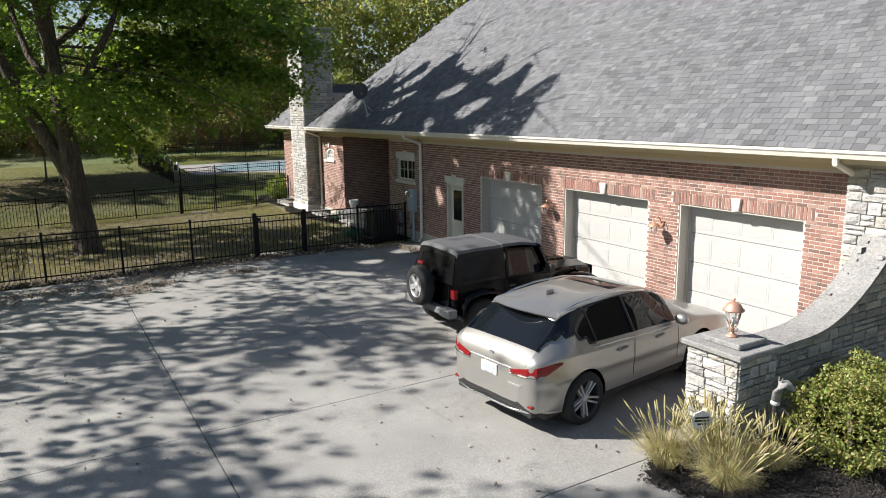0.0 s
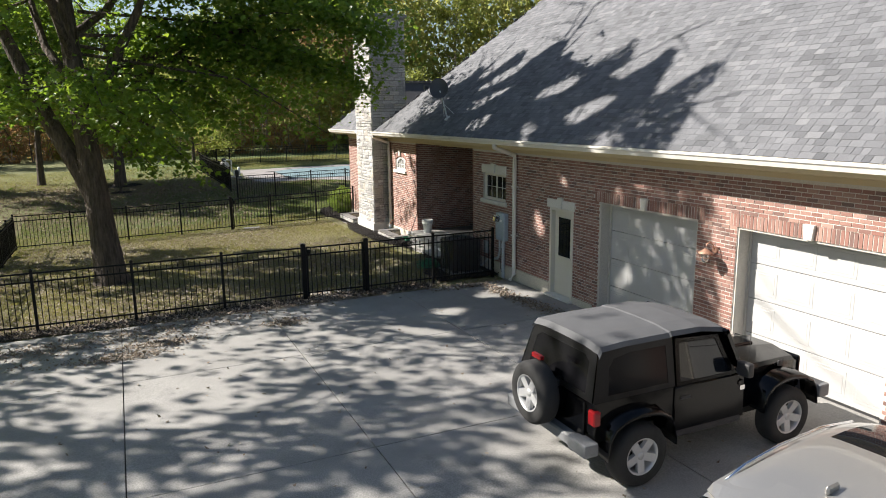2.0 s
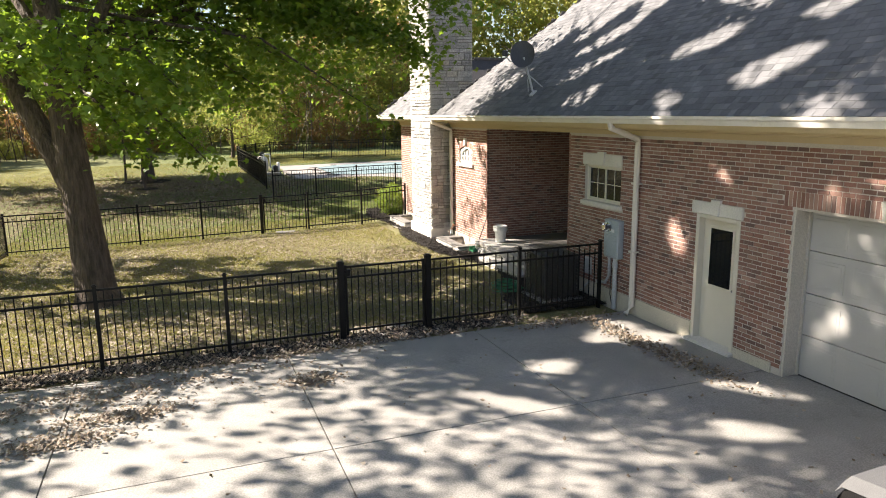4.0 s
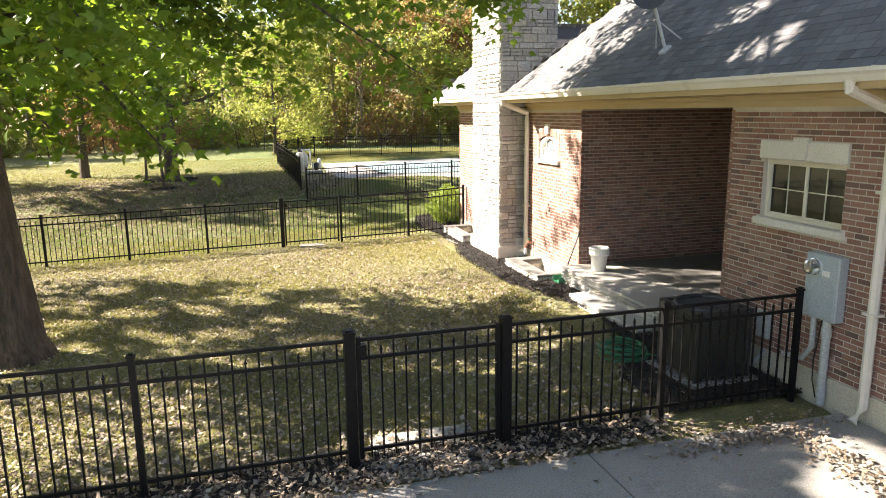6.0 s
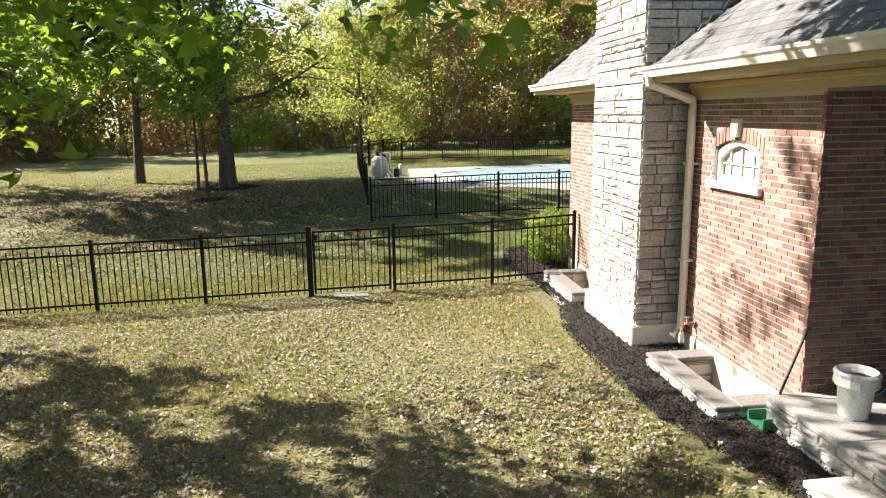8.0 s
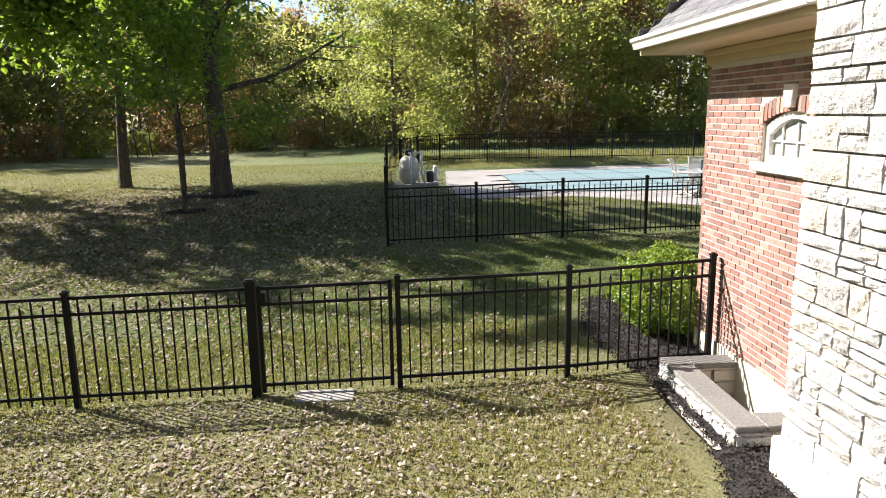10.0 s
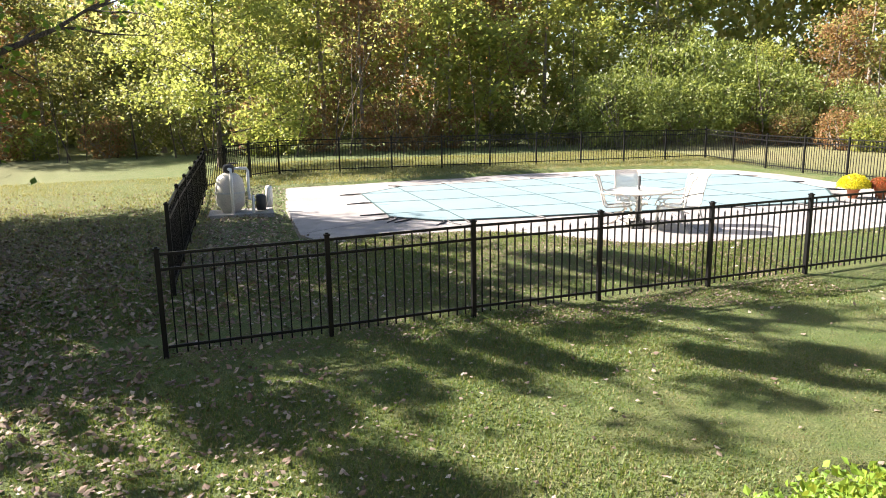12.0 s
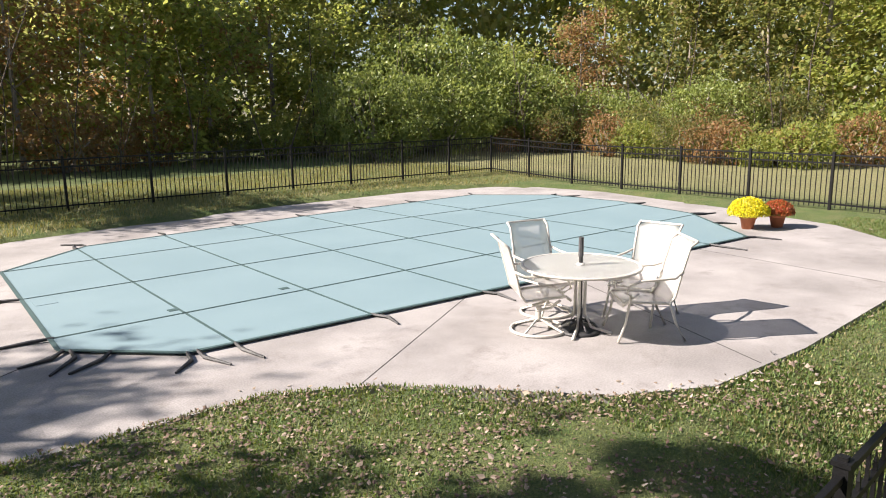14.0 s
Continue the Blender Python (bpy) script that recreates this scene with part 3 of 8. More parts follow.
for y0, y1, z0, z1 in ARCHES:   # rowlock arch ring over the small windows
    n = int((y1 - y0) / (BH + MJ))
    st = (y1 - y0) / n
    for i in range(n):
        t = ((i + 0.5) / n - 0.5) * 2
        zc = 2.46 + 0.13 * (1 - t * t)
        WEST_BRICKS.append((y0 + i * st + MJ / 2, y0 + (i + 1) * st - MJ / 2, zc - 0.06, min(zc + 0.1, z1 - 0.005)))


def lay_bricks(rows, parent, axis, face, near=None):
    """Bricks on a wall plane; those with their middle in near=(u0, u1, z0, z1) become single parts, at most 290."""
    rows = np.array(rows)
    d = _rng.uniform(-0.003, 0.003, len(rows))
    mid_u, mid_z = (rows[:, 0] + rows[:, 1]) / 2, (rows[:, 2] + rows[:, 3]) / 2
    single = np.zeros(len(rows), bool)
    if near:
        single = (mid_u > near[0]) & (mid_u < near[1]) & (mid_z > near[2]) & (mid_z < near[3])
        idx = np.flatnonzero(single)
        single[idx[290:]] = False
    lows, highs = np.zeros((len(rows), 3)), np.zeros((len(rows), 3))
    if axis == "x":
        lows[:, 0], highs[:, 0] = face + d, face + 0.06
        lows[:, 1], highs[:, 1] = rows[:, 0], rows[:, 1]
    else:
        sgn = 1 if face > 0 else -1
        f = abs(face)
        lows[:, 1], highs[:, 1] = (f + d, f + 0.06) if sgn > 0 else (f - 0.06, f + d)
        lows[:, 0], highs[:, 0] = rows[:, 0], rows[:, 1]
    lows[:, 2], highs[:, 2] = rows[:, 2], rows[:, 3]
    run = many_boxes("brick_courses", lows[~single], highs[~single], M_brick_j, parent)
    tagged(run, kind="stuff")
    return lows[single], highs[single]


BRICK_PARTS = [(wall_west, *lay_bricks(WEST_BRICKS, wall_west, "x", WX, (25.3, 27.9, 0.9, 2.5)))]
BRICK_PARTS.append((house_rest, *lay_bricks(course_bricks(WX, 17.6, 0.2, FRIEZE, [], _rng), house_rest, "y", 25.3, (10.5, 11.8, 0.2, 2.9))))
lay_bricks(course_bricks(WX, 17.6, 0.2, FRIEZE, [], _rng), house_rest, "y", -21.33)
lay_bricks(course_bricks(21.33, 25.3, 0.2, FRIEZE, [], _rng), house_rest, "x", 17.6)
lay_bricks(course_bricks(WX, 16.0, -0.05, FRIEZE, [], _rng), house_rest, "y", -Y_N)
foundation = tagged(part("foundation", boxes((WX - 0.02, WX + 0.01, 16.0 + 1.52, 21.33, -0.4, 0.16), (WX - 0.02, WX + 0.01, 15.9, 16.62, -0.4, 0.02), (WX - 0.015, WX + 0.01, 25.3, 32.5, -0.6, 0.06)), M_foundation, None), "exposed tan concrete foundation strip under the brick", "foundation", kind="structure")
# Ceiling colour set dark brown to deepen the shade in the recess.
porch_ceiling = tagged(part("ceiling", boxes((WX + 0.28, 17.6, 21.32, 25.31, FRIEZE + 0.02, FRIEZE + 0.08)), M_darkceiling, None), "dark brown porch ceiling", "ceiling", kind="structure")

# ---- roof ----
roof = thing("roof", label="steep grey asphalt shingle roof with hips", category="roof", kind="structure")
RIDGE_X = 17.3
Y_HIP, Y_SOUTH = 27.7, -2.0
RIDGE_Z = EAVE_Z + PITCH * (RIDGE_X - EAVE_X)
RUN = RIDGE_X - EAVE_X
WING_Y, WING_C = 33.1, 31.2
WRUN = WING_Y - WING_C


def roof_base():
    a, b, c, d = (EAVE_X, Y_SOUTH, EAVE_Z), (EAVE_X, Y_HIP, EAVE_Z), (RIDGE_X, Y_HIP - RUN, RIDGE_Z), (RIDGE_X, Y_SOUTH + RUN, RIDGE_Z)
    e, f = (24.7, Y_SOUTH, EAVE_Z), (24.7, Y_HIP, EAVE_Z)
    wz = EAVE_Z + PITCH * WRUN
    g, h = (EAVE_X, WING_Y, EAVE_Z), (EAVE_X + WRUN, WING_C, wz)
    i, j = (24.7, WING_Y, EAVE_Z), (20, WING_C, wz)
    k = (EAVE_X, WING_C - WRUN, EAVE_Z)
    l = (24.7, WING_C - WRUN, EAVE_Z)
    vs = [Vector(v) - Vector((0, 0, 0.03)) for v in (a, b, c, d, e, f, g, h, i, j, k, l)]
    fs = [(0, 3, 2, 1), (1, 2, 5), (5, 2, 3, 4), (4, 3, 0), (10, 7, 6), (6, 7, 9, 8), (8, 9, 11), (11, 9, 7, 10)]
    return mesh_of("roof_deck", vs, fs, M_felt)


put("roof_deck", roof_base(), roof)
part("saddle", boxes((11.2, 24.68, Y_HIP - 0.05, WING_C - WRUN + 0.05, EAVE_Z - 0.06, EAVE_Z - 0.01)), M_shingle_j, roof)
part("roof_underside", boxes((EAVE_X + 0.05, 24.6, Y_SOUTH + 0.05, WING_Y - 0.05, EAVE_Z - 0.1, EAVE_Z - 0.07)), M_trim, roof)


def shingles(origin, u_dir, v_dir, width, height, keep, seed, near=None):
    """Courses of shingle tabs on a roof plane; keep(u, v) trims to the outline."""
    rng = np.random.default_rng(seed)
    o, ud, vd = np.array(origin), np.array(u_dir, float), np.array(v_dir, float)
    vd = vd / np.linalg.norm(vd)
    nd = np.cross(ud, vd)
    nd = nd if nd[2] > 0 else -nd
    EXPO = 0.122
    tabs = []
    for r in range(int(height / EXPO) + 1):
        u = -rng.uniform(0, 0.3)
        while u < width:
            w = rng.choice([0.11, 0.15, 0.19, 0.24])
            tabs.append((u, min(u + w - 0.006, width), r * EXPO, rng.uniform(-0.002, 0.002), rng.uniform(0.005, 0.009)))
            u += w
    t = np.array(tabs)
    t = t[keep((t[:, 0] + t[:, 1]) / 2, t[:, 2] + 0.07)]
    n = len(t)
    u0, u1, v0, dv, th = t.T
    v0 = v0 + dv - 0.015
    v1 = v0 + EXPO + 0.03
    def at(u, v, h):
        return o + u[:, None] * ud + v[:, None] * vd + h[:, None] * nd
    z = np.zeros(n)
    vs = np.stack([at(u0, v0, z), at(u1, v0, z), at(u0, v1, z - 0.004), at(u1, v1, z - 0.004), at(u0, v0, th), at(u1, v0, th), at(u0, v1, z + 0.002), at(u1, v1, z + 0.002)], 1)
    single = np.zeros(n, bool)
    if near:
        um, vm = (u0 + u1) / 2, v0
        single = (um > near[0]) & (um < near[1]) & (vm > near[2]) & (vm < near[3])
        single[np.flatnonzero(single)[290:]] = False
    m = vs[~single]
    q = (np.arange(len(m))[:, None, None] * 8 + CUBE_Q[None]).reshape(-1, 4)
    tagged(put("shingle_courses", big_mesh("shingle_courses", m.reshape(-1, 3), q, M_shingle_j), roof), kind="stuff")
    return vs[single]


SL = math.hypot(1, PITCH)
SHINGLE_PARTS = shingles((EAVE_X, Y_SOUTH, EAVE_Z), (0, 1, 0), (1, 0, PITCH), Y_HIP - Y_SOUTH, RUN * SL,
                         lambda u, v: (u < Y_HIP - Y_SOUTH - v / SL + 0.03) & (u > v / SL - 0.03), 1, (21.5, 29.0, -1, 1.0))
shingles((EAVE_X, Y_HIP, EAVE_Z), (1, 0, 0), (0, -1, PITCH), 14.6, RUN * SL, lambda u, v: (u > v / SL - 0.03) & (u < 14.6 - v / SL) & (u < 9), 2)
shingles((EAVE_X, WING_C - WRUN, EAVE_Z), (0, 1, 0), (1, 0, PITCH), 2 * WRUN, WRUN * SL, lambda u, v: (u > v / SL - 0.03) & (u < 2 * WRUN - v / SL + 0.03), 3)
shingles((EAVE_X, WING_Y, EAVE_Z), (1, 0, 0), (0, -1, PITCH), 9, WRUN * SL, lambda u, v: (u > v / SL - 0.03), 4)


def eave_trim():
    t = thing("eave", label="tan painted eave with soffit, frieze board and fascia", category="eave", kind="structure")
    for y0, y1 in ((Y_SOUTH, 27.75), (29.6, WING_Y)):
        part("soffit", boxes((EAVE_X + 0.02, WX + 0.0, y0, y1, EAVE_Z - 0.2, EAVE_Z - 0.17)), M_trim, t)
        part("fascia", boxes((EAVE_X + 0.005, EAVE_X + 0.03, y0, y1, EAVE_Z - 0.2, EAVE_Z - 0.012)), M_trim, t)
        part("frieze_board", boxes((WX - 0.03, WX + 0.012, Y_S if y0 < 6 else y0, min(y1, Y_N), FRIEZE, EAVE_Z - 0.2)), M_trim, t)
        part("crown_strip", boxes((WX - 0.075, WX - 0.03, Y_S if y0 < 6 else y0, min(y1, Y_N), EAVE_Z - 0.27, EAVE_Z - 0.2), bev=0.015), M_trim, t)
    part("north_soffit", boxes((WX, 18, Y_N, WING_Y, EAVE_Z - 0.2, EAVE_Z - 0.17)), M_trim, t)
    part("north_fascia", boxes((EAVE_X, 18, WING_Y - 0.03, WING_Y - 0.005, EAVE_Z - 0.2, EAVE_Z - 0.012)), M_trim, t)
    part("north_frieze", boxes((WX, 18, Y_N, Y_N + 0.03, FRIEZE, EAVE_Z - 0.2)), M_trim, t)


eave_trim()


def gutter(y0, y1):
    t = thing("gutter", (0, 0, 0), "white painted K-style rain gutter along the eave", "gutter", kind="structure")
    prof = [(0.0, 0.0), (0.0, -0.12), (-0.075, -0.12), (-0.1, -0.06), (-0.125, -0.035), (-0.125, 0.0), (-0.115, 0.0), (-0.115, -0.03), (-0.07, -0.11), (-0.008, -0.11), (-0.008, 0.0)]
    bm = bmesh.new()
    a = [bm.verts.new((EAVE_X + x, y0, EAVE_Z - 0.015 + z)) for x, z in prof]
    b = [bm.verts.new((EAVE_X + x, y1, EAVE_Z - 0.015 + z)) for x, z in prof]
    n = len(prof)
    for i in range(n):
        bm.faces.new((a[i], a[(i + 1) % n], b[(i + 1) % n], b[i]))
    bm.faces.new(a)
    bm.faces.new(b[::-1])
    bmesh.ops.recalc_face_normals(bm, faces=bm.faces)
    part("trough", bm, M_gutter, t)
    y = y0 + 0.3
    while y < y1:
        part("hanger", boxes((EAVE_X - 0.128, EAVE_X + 0.005, y - 0.012, y + 0.012, EAVE_Z - 0.014, EAVE_Z - 0.008)), M_gutter, t)
        y += 0.6
    return t


gutter(Y_SOUTH, 27.72)
gutter(29.62, WING_Y)


def downspout(y, z_end, foot=0.12):
    t = thing("downspout", (0, 0, 0), "cream painted metal downspout with elbows and straps", "downspout", kind="structure")
    bm = tube(bmesh.new(), [(EAVE_X - 0.06, y, EAVE_Z - 0.12), (EAVE_X - 0.06, y, EAVE_Z - 0.2), (WX - 0.07, y, FRIEZE - 0.06), (WX - 0.07, y, FRIEZE - 0.2), (WX - 0.07, y, z_end + 0.15), (WX - 0.07 - foot, y, z_end + 0.02)], 0.052, 8)
    part("pipe", bm, M_gutter, t)
    for z in (2.2, 1.0):
        part("strap", boxes((WX - 0.13, WX + 0.005, y - 0.07, y + 0.07, z, z + 0.03)), M_gutter, t)


downspout(18.98, -0.12)
downspout(27.62, 0.0)
downspout(5.7, 1.6, 0.0)


# ---- fences ----
def picket_mesh(h, spear):
    bm = boxes((-0.008, 0.008, -0.008, 0.008, 0.05, h))
    if spear:
        top = bm.verts.new((0, 0, h + 0.055))
        ring = [bm.verts.new(p) for p in ((-0.014, -0.008, h), (0.014, -0.008, h), (0.014, 0.008, h), (-0.014, 0.008, h))]
        for i in range(4):
            bm.faces.new((ring[i], ring[(i + 1) % 4], top))
    me = bpy.data.meshes.new("picket")
    bm.to_mesh(me)
    bm.free()
    me.materials.append(M_black)
    return me


FH = 1.2
ME_SPEAR = picket_mesh(FH - 0.13, True)
ME_TALL = picket_mesh(FH - 0.02, False)


def post_mesh(h, w, knob=True):
    bm = boxes((-w / 2, w / 2, -w / 2, w / 2, -0.25, h))
    box(bm, -w / 2 - 0.008, w / 2 + 0.008, -w / 2 - 0.008, w / 2 + 0.008, h, h + 0.02)
    box(bm, -w / 2 + 0.01, w / 2 - 0.01, -w / 2 + 0.01, w / 2 - 0.01, h + 0.02, h + 0.035)
    me = bpy.data.meshes.new("post")
    bm.to_mesh(me)
    bm.free()
    me.materials.append(M_black)
    return me


ME_POST, ME_GPOST = post_mesh(FH + 0.03, 0.055), post_mesh(FH + 0.05, 0.095)


def fence(pts, gates=(), thick=(), label="black powder-coated metal picket fence with alternating spear pickets", zfun=ground_z):
    """Posts at pts (x, y), panels between; gates: panel numbers that are gates, thick: stout posts."""
    t = thing("fence", None, label, "fence", "black picket fences")
    zs = [float(zfun(x, y)) for x, y in pts]
    for i, ((x, y), z) in enumerate(zip(pts, zs)):
        d = Vector(pts[min(i + 1, len(pts) - 1)]) - Vector(pts[max(i - 1, 0)])
        put("post", ME_GPOST if i in thick else ME_POST, t, pose(x, y, z, 0, 0, math.degrees(math.atan2(d.y, d.x))))
    for i in range(len(pts) - 1):
        a, b = Vector((*pts[i], zs[i])), Vector((*pts[i + 1], zs[i + 1]))
        d = b - a
        ln = math.hypot(d.x, d.y)
        ang = math.degrees(math.atan2(d.y, d.x))
        holder = t
        if i in gates:
            gate = new("gate")
            gate.parent = t
            gate["label"] = "matching black picket gate"
            holder = gate
        rot = Matrix.Translation(a) @ Euler((0, 0, radians(ang))).to_matrix().to_4x4() @ Matrix(((1, 0, 0, 0), (0, 1, 0, 0), (d.z / ln, 0, 1, 0), (0, 0, 0, 1)))
        g = 0.06 if i in gates else 0.0
        for rz in (FH - 0.02, FH - 0.19, 0.13):
            bm = boxes((g, ln - g, -0.013, 0.013, rz - 0.014, rz + 0.018))
            bm.transform(rot)
            part("rail", bm, M_black, holder)
        if i in gates:
            for u in (g, ln - g - 0.04):
                bm = boxes((u, u + 0.04, -0.02, 0.02, 0.05, FH + 0.01))
                bm.transform(rot)
                part("stile", bm, M_black, holder)
            bm = boxes((g + 0.01, g + 0.09, -0.04, 0.04, FH - 0.16, FH - 0.06))
            bm.transform(rot)
            part("latch", bm, M_black, holder)
        n = max(2, int(round((ln - 2 * g) / 0.112)))
        for k in range(1, n):
            u = g + (ln - 2 * g) * k / n
            p = a + d * (u / ln)
            put("picket", ME_TALL if k % 2 else ME_SPEAR, holder, pose(p.x, p.y, p.z, 0, 0, ang))
    return t


def drive_fence_z(x, y):
    return -0.13 + 0 * x


FENCE1_Y = 19.71
fence([(-1.75, FENCE1_Y), (0.05, FENCE1_Y), (1.83, FENCE1_Y), (3.6, FENCE1_Y), (5.37, FENCE1_Y), (6.85, FENCE1_Y), (8.57, FENCE1_Y), (10.23, FENCE1_Y)], gates=(4,), thick=(4, 5), zfun=drive_fence_z)
fence([(-1.75, FENCE1_Y), (-1.75, 21.5), (-1.74, 23.3), (-1.73, 25.1), (-1.71, 26.9), (-1.7, 28.7), (-1.7, 30.4), (-1.68, 31.85)][1:])
fence([(-1.68, 31.85), (0.05, 31.87), (1.86, 31.89), (3.68, 31.91), (5.52, 31.93), (7.03, 31.94), (8.85, 31.96), (10.42, 31.98)], gates=(4,), thick=(4,))
F3 = [(6.83 + 1.84 * i, 38.95 + 0.128 * i) for i in range(10)] + [(24.85, 40.3)]
fence(F3)
fence([(6.8 - 0.018 * i, 38.95 + 1.84 * i) for i in range(1, 8)] + [(6.65, 53.3)])
fence([(6.65, 53.3), (7.2, 54.4), (8.0, 55.6), (9.0, 56.5)], gates=(1,))
fence([(9.0, 56.5), *[(26.3 - 1.9 * i, 56.1) for i in range(8, 0, -1)], (26.3, 56.1)])
fence([(26.3, 56.1), *[(26.3 - 0.105 * i, 56.1 - 1.9 * i) for i in range(1, 8)], (24.85, 40.3)])

# ---- pool ----
pool_cover = thing("pool_cover", (0, 0, DECK_Z), "teal mesh safety cover with black web straps over a pool", "pool cover")
CX0 = 10.86
COVER = [(11.75, 44.95), (21.35, 44.32), (23.15, 46.5), (23.75, 48.8), (23.6, 50.9), (22.2, 52.5), (17.0, 52.3), (12.4, 51.85), (10.92, 50.45), (10.81, 45.9)]
bm = prism(bmesh.new(), COVER, 0.012, 0.03)
part("cover_sheet", bm, M_cover, pool_cover)

tagged(part("garage_floor", boxes((10.47, 15.0, 5.6, 16.2, -0.4, float(min(drive_z(6.0), drive_z(16.0))) - 0.012)), M_concrete, None), "grey concrete garage floor behind the doors", "floor", kind="structure")

# ---- trees and planting ----
LOBED = np.array([(0, 0), (0.3, 0.12), (0.52, 0.5), (0.2, 0.48), (0, 1.0), (-0.2, 0.48), (-0.52, 0.5), (-0.3, 0.12)], float)
LOBED_T = np.array([(0, 1, 3), (1, 2, 3), (0, 3, 5), (3, 4, 5), (0, 5, 7), (5, 6, 7)])
BLADE = np.array([(0, 0), (0.36, 0.45), (0, 1.0), (-0.36, 0.45)], float)
BLADE_T = np.array([(0, 1, 2), (0, 2, 3)])


def leaf_mesh(name, pts, size, material, rng, lobed=False, flat=0.6, droop=0.3):
    """A mesh of leaves at pts; flat: 1 lies level, 0 any way; droop: how far tips hang."""
    n = len(pts)
    shape, tris = (LOBED, LOBED_T) if lobed else (BLADE, BLADE_T)
    az = rng.uniform(0, 2 * np.pi, n)
    tilt = rng.normal(0, 1, n) * (1 - flat) * 1.3 + droop
    roll = rng.normal(0, 1, n) * (1 - flat) * 1.3
    s = size * rng.uniform(0.65, 1.3, n)
    fwd = np.stack([np.cos(az) * np.cos(tilt), np.sin(az) * np.cos(tilt), -np.sin(tilt)], -1)
    side = np.stack([-np.sin(az), np.cos(az), np.zeros(n)], -1)
    up = np.cross(side, fwd)
    side2 = side * np.cos(roll)[:, None] + up * np.sin(roll)[:, None]
    up2 = np.cross(side2, fwd)
    fold = 0.18
    v = (pts[:, None, :] + s[:, None, None] * (shape[None, :, 1:2] * fwd[:, None, :] + shape[None, :, 0:1] * side2[:, None, :]
         + (np.abs(shape[None, :, 0:1]) * fold - shape[None, :, 1:2] ** 2 * 0.12) * up2[:, None, :]))
    t = (np.arange(n)[:, None, None] * len(shape) + tris[None]).reshape(-1, 3)
    return big_mesh(name, v.reshape(-1, 3), t, material)


def limb(bm, p0, direction, length, r0, rng, rise=0.25, steps=5, sides=6, wander=0.12):
    """A bending limb; returns its points."""
    pts, d, p = [Vector(p0)], Vector(direction).normalized(), Vector(p0)
    for i in range(steps):
        d = (d + Vector(rng.normal(0, wander, 3)) + Vector((0, 0, rise / steps))).normalized()
        p = p + d * (length / steps)
        pts.append(p.copy())
    tube(bm, pts, [r0 * (1 - 0.82 * i / steps) for i in range(steps + 1)], sides, caps=False)
    return pts


def skeleton_tree(seed, height, r0, crown_r, first=0.28, limbs=11, lean=(0, 0), lift=0.25, sides=10, subs=4):
    """Wood of a broad tree as a bmesh, and the places where leaves sit."""
    rng = np.random.default_rng(seed)
    bm, spots = bmesh.new(), []
    top = height * 0.86
    n = 9
    trunk = []
    for i in range(n + 1):
        f = i / n
        trunk.append(Vector((lean[0] * f + 0.12 * math.sin(f * 5 + seed) * f, lean[1] * f + 0.1 * math.cos(f * 4 + seed) * f, top * f - 0.25 * (i == 0))))
    radii = [r0 * (1.45 if i == 0 else 1.12 if i == 1 and height > 6 else (1 - 0.86 * (i / n))) for i in range(n + 1)]
    flare = [trunk[0], trunk[0].lerp(trunk[1], 0.28), *trunk[1:]]
    rad = [r0 * 1.7, r0 * 1.12, *[r0 * (1 - 0.88 * i / n) for i in range(1, n + 1)]]
    tube(bm, flare, rad, sides, caps=False)
    for k in range(limbs):
        f = first + (0.96 - first) * (k / max(1, limbs - 1)) ** 0.9
        i = min(n - 1, int(f * n))
        p = trunk[i].lerp(trunk[i + 1], f * n - i)
        az = k * 2.4 + rng.uniform(-0.4, 0.4)
        span = crown_r * (1.0 - 0.55 * ((f - first) / (1 - first)) ** 1.4) * rng.uniform(0.85, 1.12)
        up = lift + 0.55 * f + rng.uniform(-0.1, 0.1)
        d = Vector((math.cos(az), math.sin(az), up))
        pts = limb(bm, p, d, span * math.hypot(1, up) * 0.92, max(0.02, r0 * 0.42 * (1 - 0.6 * f)), rng, rise=-0.1, steps=6)
        for q in pts[2:]:
            spots.append((q, 0.75))
        for s in range(subs):
            q = pts[rng.integers(2, 6)]
            dd = Vector((math.cos(az + rng.uniform(-1.3, 1.3)), math.sin(az + rng.uniform(-1.3, 1.3)), rng.uniform(-0.35, 0.5)))
            sub = limb(bm, q, dd, span * rng.uniform(0.28, 0.5), max(0.012, r0 * 0.12), rng, rise=-0.25, steps=4, sides=4)
            for w in sub[1:]:
                spots.append((w, 0.6))
    for q in trunk[-3:]:
        spots.append((q, 0.9))
    return bm, spots


